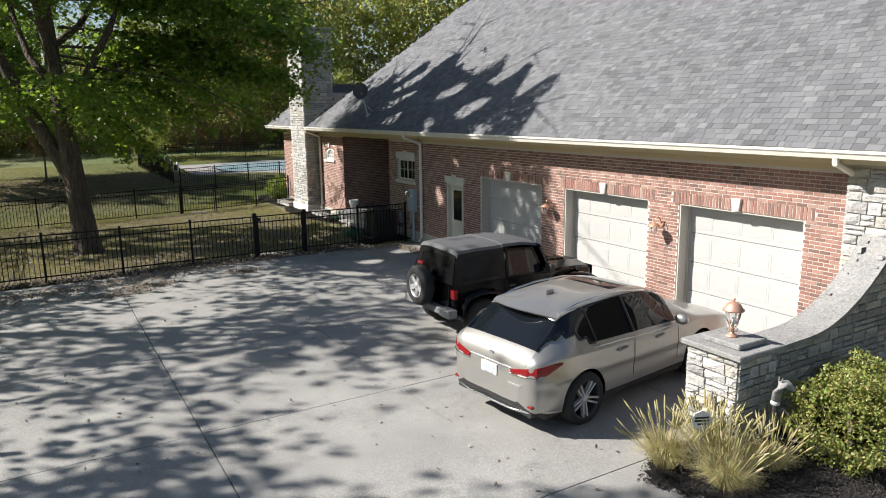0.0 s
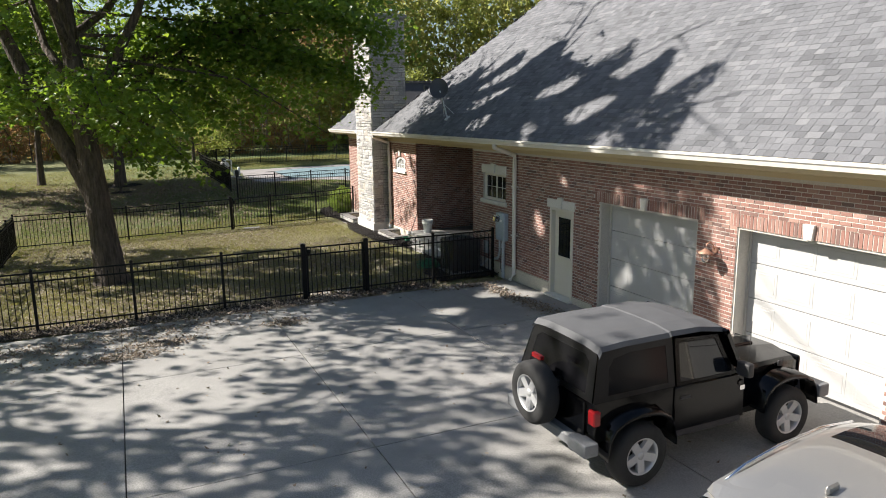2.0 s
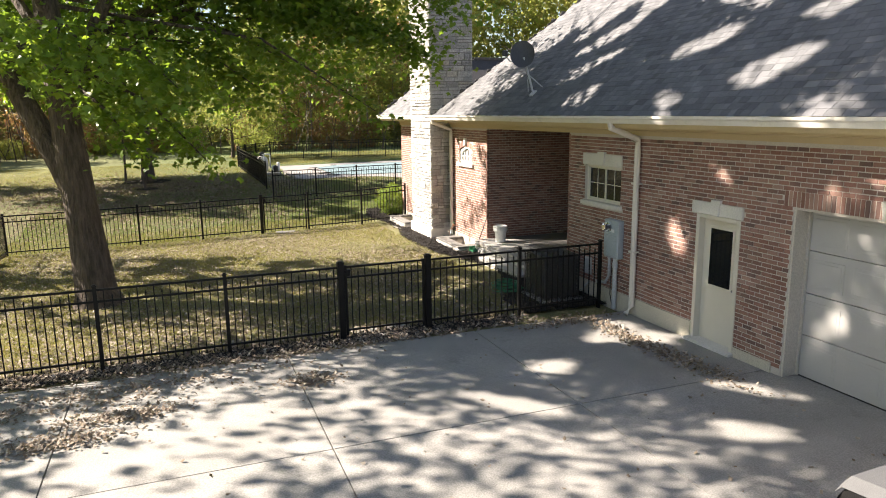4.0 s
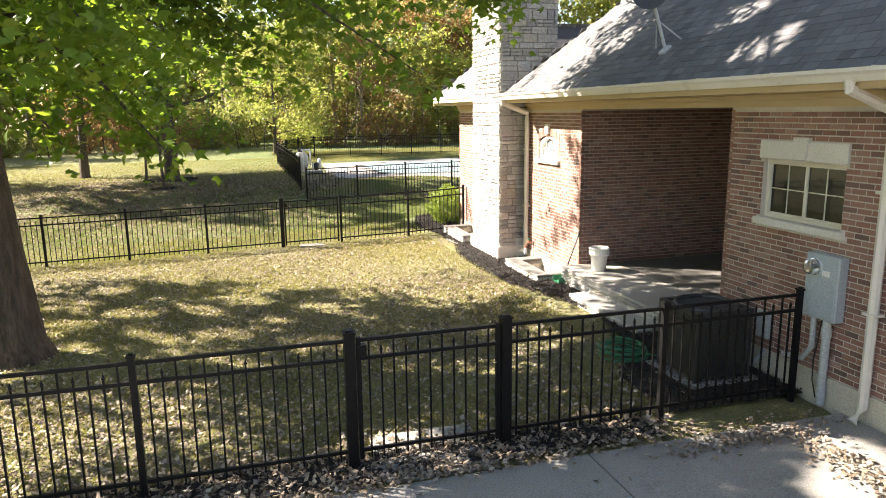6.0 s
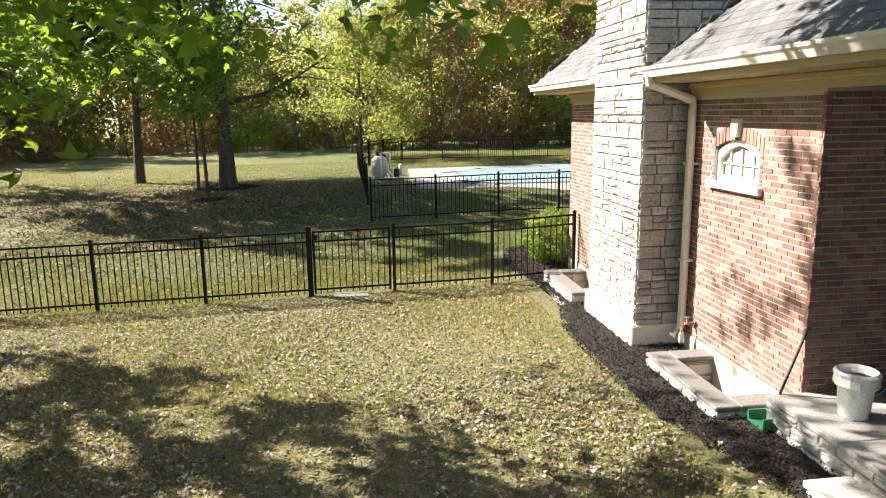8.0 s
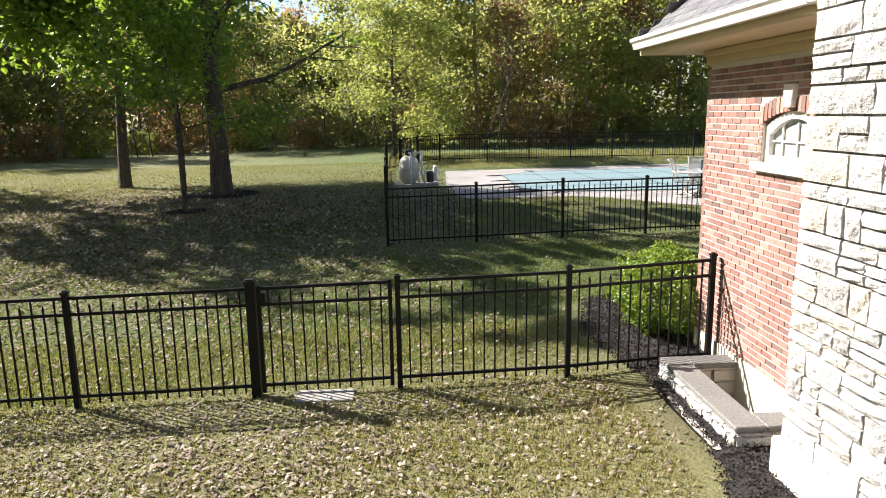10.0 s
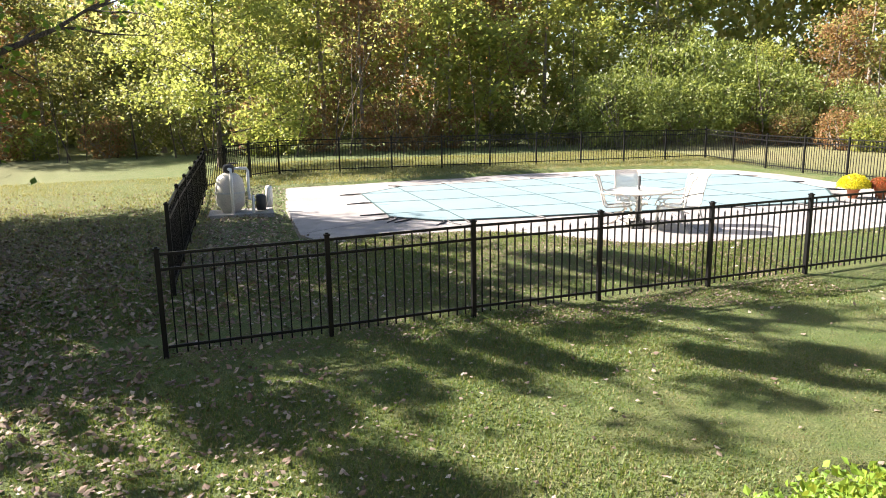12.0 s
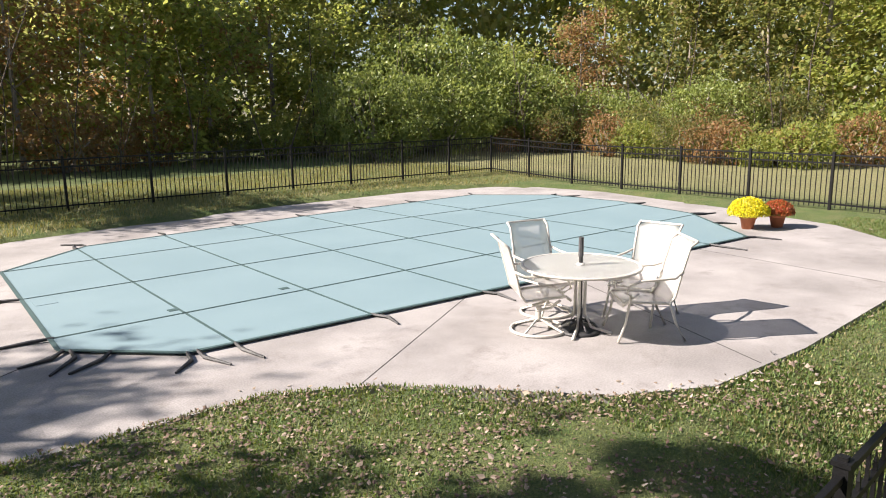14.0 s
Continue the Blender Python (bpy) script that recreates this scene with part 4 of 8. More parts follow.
def tree(name, seed, x, y, height, r0, crown_r, leaves, leaf, material, label, first=0.28, limbs=11, lean=(0, 0), lobed=False, spread=0.5, clear=None, subs=4, bark=None, lift=0.25, droop=0.35, hang=0.0, sprays=(), forks=()):
    z = float(ground_z(x, y))
    t = thing(name, (x, y, z), label, "tree", "trees")
    bm, spots = skeleton_tree(seed, height, r0, crown_r, first, limbs, lean, lift, subs=subs)
    for way, radii in forks:
        tube(bm, way, list(radii), 10, caps=False)
    low = []
    for *way, n, wide in sprays:   # long drooping boughs
        q = [Vector(w) - Vector((x, y, z)) for w in way]
        tube(bm, q, [0.05, 0.03, 0.008], 6, caps=False)
        g = np.random.default_rng(int(n + abs(way[2][0]) * 10))
        f = g.uniform(0.3, 2.0, n)
        i = np.minimum(f.astype(int), 1)
        a = np.array([list(v) for v in q])
        base = a[i] + (a[i + 1] - a[i]) * (f - i)[:, None]
        low.append(base + g.normal(0, 1, (n, 3)) * wide * np.array([1, 1, 0.45]) * g.uniform(0.3, 1.3, (n, 1)) - np.array([0, 0, 1]) * np.abs(g.normal(0, 0.22, (n, 1))) * min(1, wide * 2))
    part("trunk", bm, bark or M_bark, t, "", True)
    rng = np.random.default_rng(seed + 50)
    c = np.array([s[0] for s in spots])
    w = np.array([s[1] for s in spots])
    k = rng.choice(len(c), leaves, p=w / w.sum())
    pts = c[k] + rng.normal(0, 1, (leaves, 3)) * spread * np.array([1, 1, 0.6]) * rng.uniform(0.4, 1.4, (leaves, 1))
    if hang:
        far = np.hypot(pts[:, 0], pts[:, 1]) / crown_r
        pts[:, 2] -= np.where(rng.uniform(0, 1, leaves) < 0.55, rng.uniform(0, hang, leaves) * np.clip(far, 0, 1), 0)
    if clear:
        pts = pts[clear(pts + np.array([x, y, z]))]
    if low:
        low = np.concatenate(low)
        pts = np.concatenate([pts, low[low[:, 2] + z > 1.9]])
    put("crown", leaf_mesh("crown", pts, leaf, material, rng, lobed, 0.55, droop), t)
    return t


def mottled(p):
    """Many small gaps between the sprays of a crown, cut along the sun's rays to dapple its shade."""
    a, b = p[:, 1] + 0.635 * p[:, 0], p[:, 2] + 0.893 * p[:, 0]
    return np.sin(3.4 * a + np.sin(2.1 * b)) * np.sin(3.1 * b + np.sin(1.7 * a)) < -0.12


def main_clear(p):
    """The maple's crown: a rising underside on the house side; an uneven lobed top and open gaps low down, cut to shape
    its shadow.
    """
    low = np.interp(p[:, 0], [-3, 1, 3.5, 6, 9], [2.3, 2.5, 3.0, 3.3, 3.5])
    low = np.where((p[:, 1] < 22.5) & (p[:, 0] > 2), 4.1, low)
    low = np.where((p[:, 1] > 27) & (p[:, 0] > 4), 5.0, low)
    roofside = (p[:, 0] > 9.2) & (p[:, 2] < 5.2)
    a, b = p[:, 1] + 0.635 * p[:, 0], p[:, 2] + 0.893 * p[:, 0]   # across and up, as the light meets the crown
    top = np.interp(a, [19.2, 19.7, 20.7, 22, 24.4, 27, 29, 31, 36], [12.1, 13.8, 15.0, 15.4, 16.4, 17.3, 16.9, 16.0, 15.5])
    top = top - 1.3 * np.abs(np.sin(1.9 * a - 0.35 * b)) ** 2
    side = np.interp(b, [0, 7, 9.2, 12, 14, 15], [15.0, 17.2, 19.2, 19.3, 19.7, 20.5])
    gaps = np.sin(2.3 * a + 1.4 * np.sin(1.3 * b)) * np.sin(1.9 * b + 1.1 * np.sin(0.9 * a)) > np.where(b < 9, np.where(a < 23.5, 0.7, np.where(b < 4.5, 0.6, np.where(a < 27.6, -0.1, 0.15))), np.where(a < 31.8, np.where(b > 12.5, 0.42, 0.85), 0.0))
    gaps |= (a > 34.5) & (b < 6.5)
    return (p[:, 2] > low) & ~roofside & (b < top) & (a > side) & ~gaps


SPRAYS = (
    ((1.1, 24.7, 4.6), (2.7, 24.0, 3.7), (3.7, 23.6, 2.5), 420, 0.3),
    ((1.0, 24.8, 4.4), (1.9, 23.6, 3.6), (2.6, 22.9, 2.7), 420, 0.32),
    ((0.9, 25.2, 4.8), (2.4, 26.4, 4.0), (3.2, 27.4, 3.0), 420, 0.35),
    ((1.2, 24.9, 6.6), (5.5, 24.8, 6.4), (8.5, 24.5, 4.9), 2600, 0.5),
    ((1.2, 24.9, 7.4), (5.8, 24.6, 7.6), (9.2, 24.3, 6.2), 3200, 0.6),
    ((1.2, 24.9, 7.8), (6.0, 25.4, 8.0), (8.9, 25.6, 7.0), 2600, 0.7),
    ((1.2, 24.6, 6.0), (4.5, 24.2, 6.0), (7.4, 24.2, 5.2), 2200, 0.55),
    ((1.1, 24.8, 5.2), (3.6, 24.6, 4.9), (4.8, 24.3, 4.0), 900, 0.5),
    ((1.0, 24.9, 5.6), (4.8, 23.4, 4.9), (6.95, 23.0, 3.5), 330, 0.32),
    ((1.2, 24.6, 4.8), (2.6, 22.8, 4.6), (3.2, 21.6, 3.9), 800, 0.5),
    ((1.0, 24.9, 5.0), (3.0, 26.5, 4.7), (4.4, 27.6, 4.0), 900, 0.55),
    ((0.9, 25.0, 4.8), (-1.0, 23.2, 4.5), (-2.0, 22.0, 3.8), 1000, 0.55),
    ((0.9, 25.0, 5.2), (1.4, 22.6, 4.9), (1.6, 21.0, 4.2), 700, 0.5),
    ((1.0, 25.0, 5.8), (4.6, 26.2, 5.3), (6.2, 26.6, 4.8), 800, 0.45),
    ((1.0, 25.0, 4.9), (-1.5, 25.8, 4.7), (-3.2, 26.4, 3.9), 900, 0.6),
    ((0.9, 25.0, 4.8), (1.8, 27.2, 4.6), (2.4, 28.8, 3.8), 900, 0.55))
FORKS = (
    (((-0.05, 0.05, 1.7), (-0.45, 0.3, 2.9), (-1.15, 0.75, 4.4), (-1.85, 1.15, 6.3), (-2.6, 1.6, 8.6)), (0.22, 0.25, 0.21, 0.16, 0.07)),
    (((-0.15, 0.1, 4.2), (0.4, -0.2, 5.4), (1.2, -0.6, 6.9), (1.9, -0.9, 8.6)), (0.1, 0.13, 0.1, 0.05)),
    (((-0.2, 0.1, 5.2), (1.4, 0.3, 5.9), (3.4, 0.2, 6.6), (5.4, 0.0, 6.7)), (0.08, 0.1, 0.075, 0.03)))
tree("maple_tree", 4, 1.35, 24.6, 16.5, 0.37, 7.4, 105000, 0.155, M_leaf_main, "large green maple with a leaning furrowed trunk on the lawn", 0.3, 17, (-0.9, 0.6), True, 0.58, main_clear, 6, lift=0.6, hang=3.2, sprays=SPRAYS, forks=FORKS)
# This crown is trimmed by where its shadow lands, keeping the pool deck lit.
tree("maple_tree", 9, 1.75, 46.3, 13.6, 0.3, 4.9, 26000, 0.17, M_leaf_main, "tall maple in a dark mulch ring on the lawn", 0.26, 16, (0.2, -1.0), False, 0.6, lambda p: (p[:, 1] + 0.635 * p[:, 0] < 49.9 - 0.5 * np.sin(2.2 * p[:, 2])) & (p[:, 2] + 0.893 * p[:, 0] < 13.2) & mottled(p), 6)
tree("young_tree", 12, 1.75, 42.6, 6.0, 0.065, 1.9, 5200, 0.14, M_leaf_main, "slim young tree in a small mulch ring", 0.4, 10, (-0.3, 0.1), False, 0.4, None, 3)
tree("young_tree", 14, 0.75, 45.9, 7.0, 0.06, 1.8, 4200, 0.15, M_leaf_main, "thin sapling beside the big maple", 0.42, 9, (0.1, 0.1), False, 0.42, None, 3)
tree("maple_tree", 17, -2.3, 49.5, 11.0, 0.2, 4.8, 26000, 0.19, M_leaf_main, "mid-sized dark green tree at the lawn edge", 0.3, 13, (0.3, 0.1), False, 0.55, None, 4)
tree("small_tree", 21, 6.9, 60.5, 9.2, 0.12, 3.6, 13000, 0.16, M_leaf_young, "yellow-green multi-limbed small tree behind the pool fence", 0.16, 15, (0.2, 0), False, 0.5, None, 5)
# Keeps only the leaves whose shadow is wanted on the far lawn.
def lawn_shade(p):
    a, b = p[:, 1] + 0.635 * p[:, 0], p[:, 2] + 0.893 * p[:, 0]
    return (b < 8.2) & (a > 38.5) & (np.sin(3.1 * a + np.sin(2.3 * b)) * np.sin(2.9 * b + np.sin(1.7 * a)) < np.where(b < 4.5, 0.5, -0.05))


# Keeps leaves that shade the near lawn and leave the fence strip lit.
def near_shade(p):
    a, b = p[:, 1] + 0.635 * p[:, 0], p[:, 2] + 0.893 * p[:, 0]
    return (b < 5.2) & (a < 31.0) & (np.sin(3.1 * a + np.sin(2.3 * b)) * np.sin(2.9 * b + np.sin(1.7 * a)) < 0.1)


# Added trees, mostly out of view, set and thinned for the shadows they throw.
for sd, x, y, h, r, n in ((31, -8.5, 20.0, 14, 5.4, 4300), (33, -5.4, 31.2, 12.0, 4.6, 6500), (35, -11.0, 10.5, 15, 5.6, 9000), (37, -7.5, 47.0, 17, 6.4, 34000)):
    tree("maple_tree", sd, x, y, h, 0.3, r, n, 0.28, M_leaf_main, "large leafy maple, mostly out of view, added to shade the lawn and driveway", 0.28, 13, (0.2, 0), False, 0.65, {33: near_shade, 37: lawn_shade}.get(sd), 4)

# woodland around the lot: a few kinds, planted many times
def wood_kind(seed, height, r0, crown_r, leaves, leaf, material, first, label, limbs=11):
    return tree("woodland_tree", seed, 0, 400 + seed * 5, height, r0, crown_r, leaves, leaf, material, label, first, limbs, (0.3, 0.2), False, 0.75, None, 3, M_twig)


KINDS = [
    wood_kind(51, 13.5, 0.17, 3.2, 5600, 0.27, M_leaf_wood, 0.16, "tall green woodland tree with low branches"),
    wood_kind(52, 15.0, 0.19, 3.5, 5600, 0.27, M_leaf_young, 0.2, "tall yellow-green woodland tree"),
    wood_kind(53, 10.5, 0.12, 2.7, 5000, 0.25, M_leaf_deep, 0.08, "bushy dark green woodland tree"),
    wood_kind(54, 11.5, 0.13, 2.7, 3600, 0.23, M_leaf_rust, 0.14, "thin rust-brown woodland tree in autumn leaf"),
    wood_kind(55, 8.0, 0.1, 2.6, 4600, 0.22, M_leaf_young, 0.06, "low bushy yellow-green tree at the wood's edge"),
]


def shrub_kind(name, seed, r, h, leaves, leaf, material, label):
    """A rounded mass of stems and leaves, fuller at its surface."""
    rng = np.random.default_rng(seed)
    t = thing(name, (0, 400 + seed * 5, 0), label, "shrub", "shrubs")
    bm = bmesh.new()
    for k in range(9):
        az = rng.uniform(0, 6.28)
        limb(bm, (0.1 * math.cos(az), 0.1 * math.sin(az), -0.05), (math.cos(az) * r, math.sin(az) * r, h * rng.uniform(0.6, 1.4)), 0.8 * math.hypot(r, h), 0.02 + 0.01 * h, rng, 0.1, 4, 4)
    part("stem_mass", bm, M_twig, t)
    u = rng.normal(0, 1, (leaves, 3))
    u /= np.linalg.norm(u, axis=1)[:, None]
    bumpy = 1 + 0.16 * np.sin(u[:, 0] * 6 + seed) * np.sin(u[:, 1] * 7 + 2) + 0.12 * np.sin(u[:, 2] * 9 + u[:, 0] * 5)
    rad = (0.55 + 0.45 * rng.uniform(0, 1, leaves) ** 0.35) * bumpy
    p = u * rad[:, None] * np.array([r, r, h * 0.55]) + np.array([0, 0, h * 0.52])
    p = p[p[:, 2] > 0.03]
    put("foliage", leaf_mesh("foliage", p, leaf, material, rng, False, 0.35, 0.1), t)
    return t


EDGE = [
    shrub_kind("edge_shrub", 61, 1.9, 3.0, 3400, 0.16, M_leaf_deep, "tangled green undergrowth shrub at the wood's edge"),
    shrub_kind("edge_shrub", 62, 1.6, 2.2, 2200, 0.19, M_leaf_young, "yellow-green undergrowth shrub at the wood's edge"),
    shrub_kind("edge_shrub", 63, 1.5, 2.6, 1500, 0.18, M_leaf_rust, "brownish thinning undergrowth shrub"),
    shrub_kind("vine_mound", 64, 3.4, 4.4, 9000, 0.17, M_leaf_vine, "large mound of green vines over brush"),
    shrub_kind("vine_mound", 65, 3.0, 3.6, 7000, 0.17, M_leaf_vine, "large mound of yellowing vines over brush"),
]


def plant(kind, x, y, s, turn):
    ob = copy_thing(kind, pose(x, y, float(ground_z(x, y)) - 0.05, 0, 0, turn))
    ob.scale = (s, s, s * random.uniform(0.92, 1.12))
    return ob


def woodland():
    rng = random.Random(8)
    line = [(-46, 8), (-34, 30), (-25, 46), (-17, 57), (-9, 66), (2, 70), (11, 66.5), (20, 66), (30, 67.5), (36, 66.5), (40, 60), (40.5, 52), (39.5, 43), (40, 30), (42, 12)]
    seg = []
    for a, b in zip(line, line[1:]):
        a, b = Vector(a), Vector(b)
        d = b - a
        n = Vector((-d.y, d.x)).normalized()
        seg.append((a, d, n, d.length))
    for a, d, n, ln in seg:
        for row, (gap, off) in enumerate(((2.2, 0.5), (3.4, 3.0), (4.4, 7.0), (5.4, 11.5))):
            k = int(ln / gap)
            for i in range(k):
                p = a + d * ((i + rng.uniform(0.1, 0.9)) / k) + n * (off + rng.uniform(-1.1, 1.1))
                if row > 1 and p.x < 12 and rng.random() < 0.5:
                    continue
                if row == 0:
                    kind = EDGE[rng.choice((0, 0, 1, 2, 2))]
                    s = rng.uniform(0.6, 1.1)
                elif row == 1:
                    kind = KINDS[rng.choice((2, 3, 4, 4, 3, 0, 2))]
                    s = rng.uniform(0.75, 1.1)
                else:
                    kind = KINDS[rng.choice((0, 1, 0, 3, 2, 1))]
                    s = (rng.uniform(0.85, 1.2) + 0.12 * (row == 3)) * (0.8 if p.x < 12 else 1.0)
                plant(kind, p.x, p.y, s, rng.uniform(0, 360))
    for x, y, k, s in ((27, 64.2, 3, 0.8), (31.5, 65.0, 4, 1.0), (36, 65.2, 3, 1.05), (39.5, 61.5, 4, 0.85), (39.5, 55.5, 3, 0.7), (33.5, 68, 3, 1.2)):
        plant(EDGE[k], x, y, s, rng.uniform(0, 360))


woodland()


def dry_edge():
    """Low weeds and brush on the slope beyond the pool fence."""
    rng = random.Random(41)
    for i in range(34):
        y = rng.uniform(41, 64)
        x = 37.6 - 0.02 * (y - 50) ** 2 * 0.3 + rng.uniform(-2.6, 0.6)
        plant(EDGE[rng.choice((0, 1, 2, 2))], x, y, rng.uniform(0.4, 0.75), rng.uniform(0, 360))


dry_edge()


def deep_wood():
    """The far depth of the wood, leaf beyond leaf."""
    rng = np.random.default_rng(77)
    line = np.array([(-70, 0), (-44, 40), (-26, 64), (-12, 80), (4, 84), (22, 80), (38, 80), (50, 70), (54, 54), (56, 30), (58, 10)], float)
    n = 120000
    s = rng.uniform(0, len(line) - 1.001, n)
    i = s.astype(int)
    a, b = line[i], line[i + 1]
    d = b - a
    nn = np.stack([-d[:, 1], d[:, 0]], -1) / np.linalg.norm(d, axis=1)[:, None]
    p = a + d * (s - i)[:, None] + nn * rng.uniform(-2, 9, (n, 1))
    z = rng.uniform(0, 1, n) ** 0.8 * np.interp(p[:, 0], [10, 28], [11.5, 23.0])
    z *= 0.85 + 0.15 * np.sin(p[:, 0] * 0.5) * np.cos(p[:, 1] * 0.4)
    pts = np.stack([p[:, 0], p[:, 1], z], -1)
    tagged(put("deep_wood", leaf_mesh("deep_wood", pts, 0.62, M_leaf_wood, rng, False, 0.3, 0.3)), "dense leafy depth of the surrounding wood", "woods", kind="stuff")


deep_wood()


def wood_stems():
    """Slender grey stems and saplings at the edge of the wood."""
    rng = np.random.default_rng(91)
    line = np.array([(-34, 30), (-25, 46), (-17, 56.5), (-9, 65), (2, 69), (11, 65.5), (20, 65), (30, 66.5), (36, 65.5), (39.3, 59.5), (39.8, 52), (38.8, 43)], float)
    bm = bmesh.new()
    for k in range(120):
        f = rng.uniform(0, len(line) - 1.001)
        i = int(f)
        x, y = line[i] + (line[i + 1] - line[i]) * (f - i) + rng.normal(0, 0.9, 2)
        h, r = rng.uniform(2.5, 7.5), rng.uniform(0.018, 0.05)
        z = float(ground_z(x, y)) - 0.1
        q = [Vector((x, y, z))]
        d = Vector((rng.normal(0, 0.16), rng.normal(0, 0.16), 1))
        for j in range(5):
            d = d + Vector((rng.normal(0, 0.07), rng.normal(0, 0.07), 0))
            q.append(q[-1] + d * (h / 5))
        tube(bm, q, [r * (1 - 0.16 * j) for j in range(6)], 5, caps=False)
    tagged(part("wood_stems", bm, M_bark, None), "slender bare dark stems along the wood's edge", "woods", kind="stuff")


wood_stems()
for ob in KINDS + EDGE:   # the first of each kind stands in the wood as well
    i = (KINDS + EDGE).index(ob)
    x, y = -30 + i * 9.5, 84 + (i % 3) * 3
    ob.matrix_basis = pose(x, y, float(ground_z(x, y)))

# shrubs by the house and the pillar
SHRUBS = [
    (shrub_kind("clipped_shrub", 71, 0.62, 1.0, 9000, 0.05, M_leaf_bush, "bright lime-green shrub beside the brick wall and fence"), 10.36, 33.12),
    (shrub_kind("boxwood_shrub", 72, 0.72, 1.0, 9000, 0.042, M_leaf_box, "rounded boxwood shrub with bronze tips by the stone wall"), 7.75, 3.95),
    (shrub_kind("boxwood_shrub", 73, 0.62, 0.85, 7000, 0.042, M_leaf_box, "rounded boxwood shrub with bronze tips by the stone wall"), 8.9, 4.35),
]
for ob, x, y in SHRUBS:
    ob.matrix_basis = pose(x, y, float(ground_z(x, y)))


def ornamental_grass(x, y, r, h, seed):
    rng = np.random.default_rng(seed)
    t = thing("ornamental_grass", (x, y, -0.06), "clump of straw-coloured fountain grass with seed heads", "ornamental grass", "fountain grass")
    n = 1500
    az, out, ln = rng.uniform(0, 6.28, n), rng.uniform(0.15, 1, n), h * rng.uniform(0.6, 1.15, n)
    b = np.stack([np.cos(az) * 0.1 * out, np.sin(az) * 0.1 * out, np.zeros(n)], -1)
    mid = b + np.stack([np.cos(az) * r * out * 0.5, np.sin(az) * r * out * 0.5, ln * 0.75], -1)
    tip = b + np.stack([np.cos(az) * r * out * 1.15, np.sin(az) * r * out * 1.15, ln * (1.0 - 0.3 * out)], -1)
    sd = np.stack([-np.sin(az), np.cos(az), np.zeros(n)], -1) * 0.002
    v = np.stack([b - sd, b + sd, mid + sd * 0.8, mid - sd * 0.8, tip], 1)
    f = np.arange(n)[:, None] * 5
    tr = np.concatenate([f + np.array([[0, 1, 2]]), f + np.array([[0, 2, 3]]), f + np.array([[3, 2, 4]])])
    put("blade_mass", big_mesh("blade_mass", v.reshape(-1, 3), tr, M_seed), t)
    bm = bmesh.new()
    for i in range(60):
        k = rng.integers(n)
        p, q = Vector(mid[k]), Vector(tip[k]) + Vector((0, 0, 0.2))
        d = (q - p).normalized()
        tube(bm, [p, q], 0.0025, 4)
        tube(bm, [q, q + d * 0.04, q + d * 0.1, q + d * 0.14], [0.004, 0.011, 0.009, 0.002], 5)
    part("plume", bm, M_seed, t)


for i, (x, y, r, h) in enumerate(((5.85, 5.0, 0.36, 0.46), (6.3, 4.62, 0.38, 0.46), (6.05, 4.35, 0.34, 0.38), (6.6, 5.05, 0.28, 0.4), (6.8, 4.35, 0.26, 0.34))):
    ornamental_grass(x, y, r, h, 80 + i)

# ---- doors, windows and fixtures of the house ----
def garage_door(y0, y1, z1):
    zb = drive_z((y0 + y1) / 2) - 0.01
    d = thing("garage_door", None, "closed off-white raised-panel sectional garage door", "garage door", "garage doors")
    x = WX + 0.27
    n_rows = 4
    h = (z1 - zb) / n_rows
    for r in range(n_rows):
        bm = boxes((x, x + 0.045, y0 + 0.02, y1 - 0.02, zb + r * h + 0.004, zb + (r + 1) * h - 0.006), bev=0.004)
        sec = part("section", bm, M_door, d)
        cols = 4
        w = (y1 - y0 - 0.04) / cols
        for c in range(cols):
            a, b = y0 + 0.02 + c * w + 0.06, y0 + 0.02 + (c + 1) * w - 0.06
            bm = bmesh.new()
            box(bm, x - 0.004, x + 0.01, a, b, zb + r * h + 0.09, zb + (r + 1) * h - 0.1, bev=0.003)
            box(bm, x - 0.007, x + 0.01, a + 0.04, b - 0.04, zb + r * h + 0.13, zb + (r + 1) * h - 0.14, bev=0.006)
            part("raised_panel", bm, M_door, sec)
    part("bottom_seal", boxes((x, x + 0.05, y0 + 0.02, y1 - 0.02, zb - 0.03, zb + 0.01)), M_plastic, d)
    part("jamb", boxes((WX + 0.02, x + 0.06, y0 - 0.01, y0 + 0.03, zb - 0.1, z1)), M_jamb, d)
    part("jamb", boxes((WX + 0.02, x + 0.06, y1 - 0.03, y1 + 0.01, zb - 0.1, z1)), M_jamb, d)
    part("head_jamb", boxes((WX + 0.02, x + 0.06, y0 + 0.03, y1 - 0.03, z1 - 0.03, z1 + 0.01)), M_jamb, d)
    part("stop_strip", boxes((x - 0.03, x - 0.004, y0 + 0.03, y0 + 0.07, zb, z1 - 0.03), (x - 0.03, x - 0.004, y1 - 0.07, y1 - 0.03, zb, z1 - 0.03), (x - 0.03, x - 0.004, y0 + 0.07, y1 - 0.07, z1 - 0.07, z1 - 0.03)), M_jamb, d)
    return d


for k in ("g1", "g2", "g3"):
    y0, y1, _, z1 = OPEN[k]
    garage_door(y0, y1, z1)


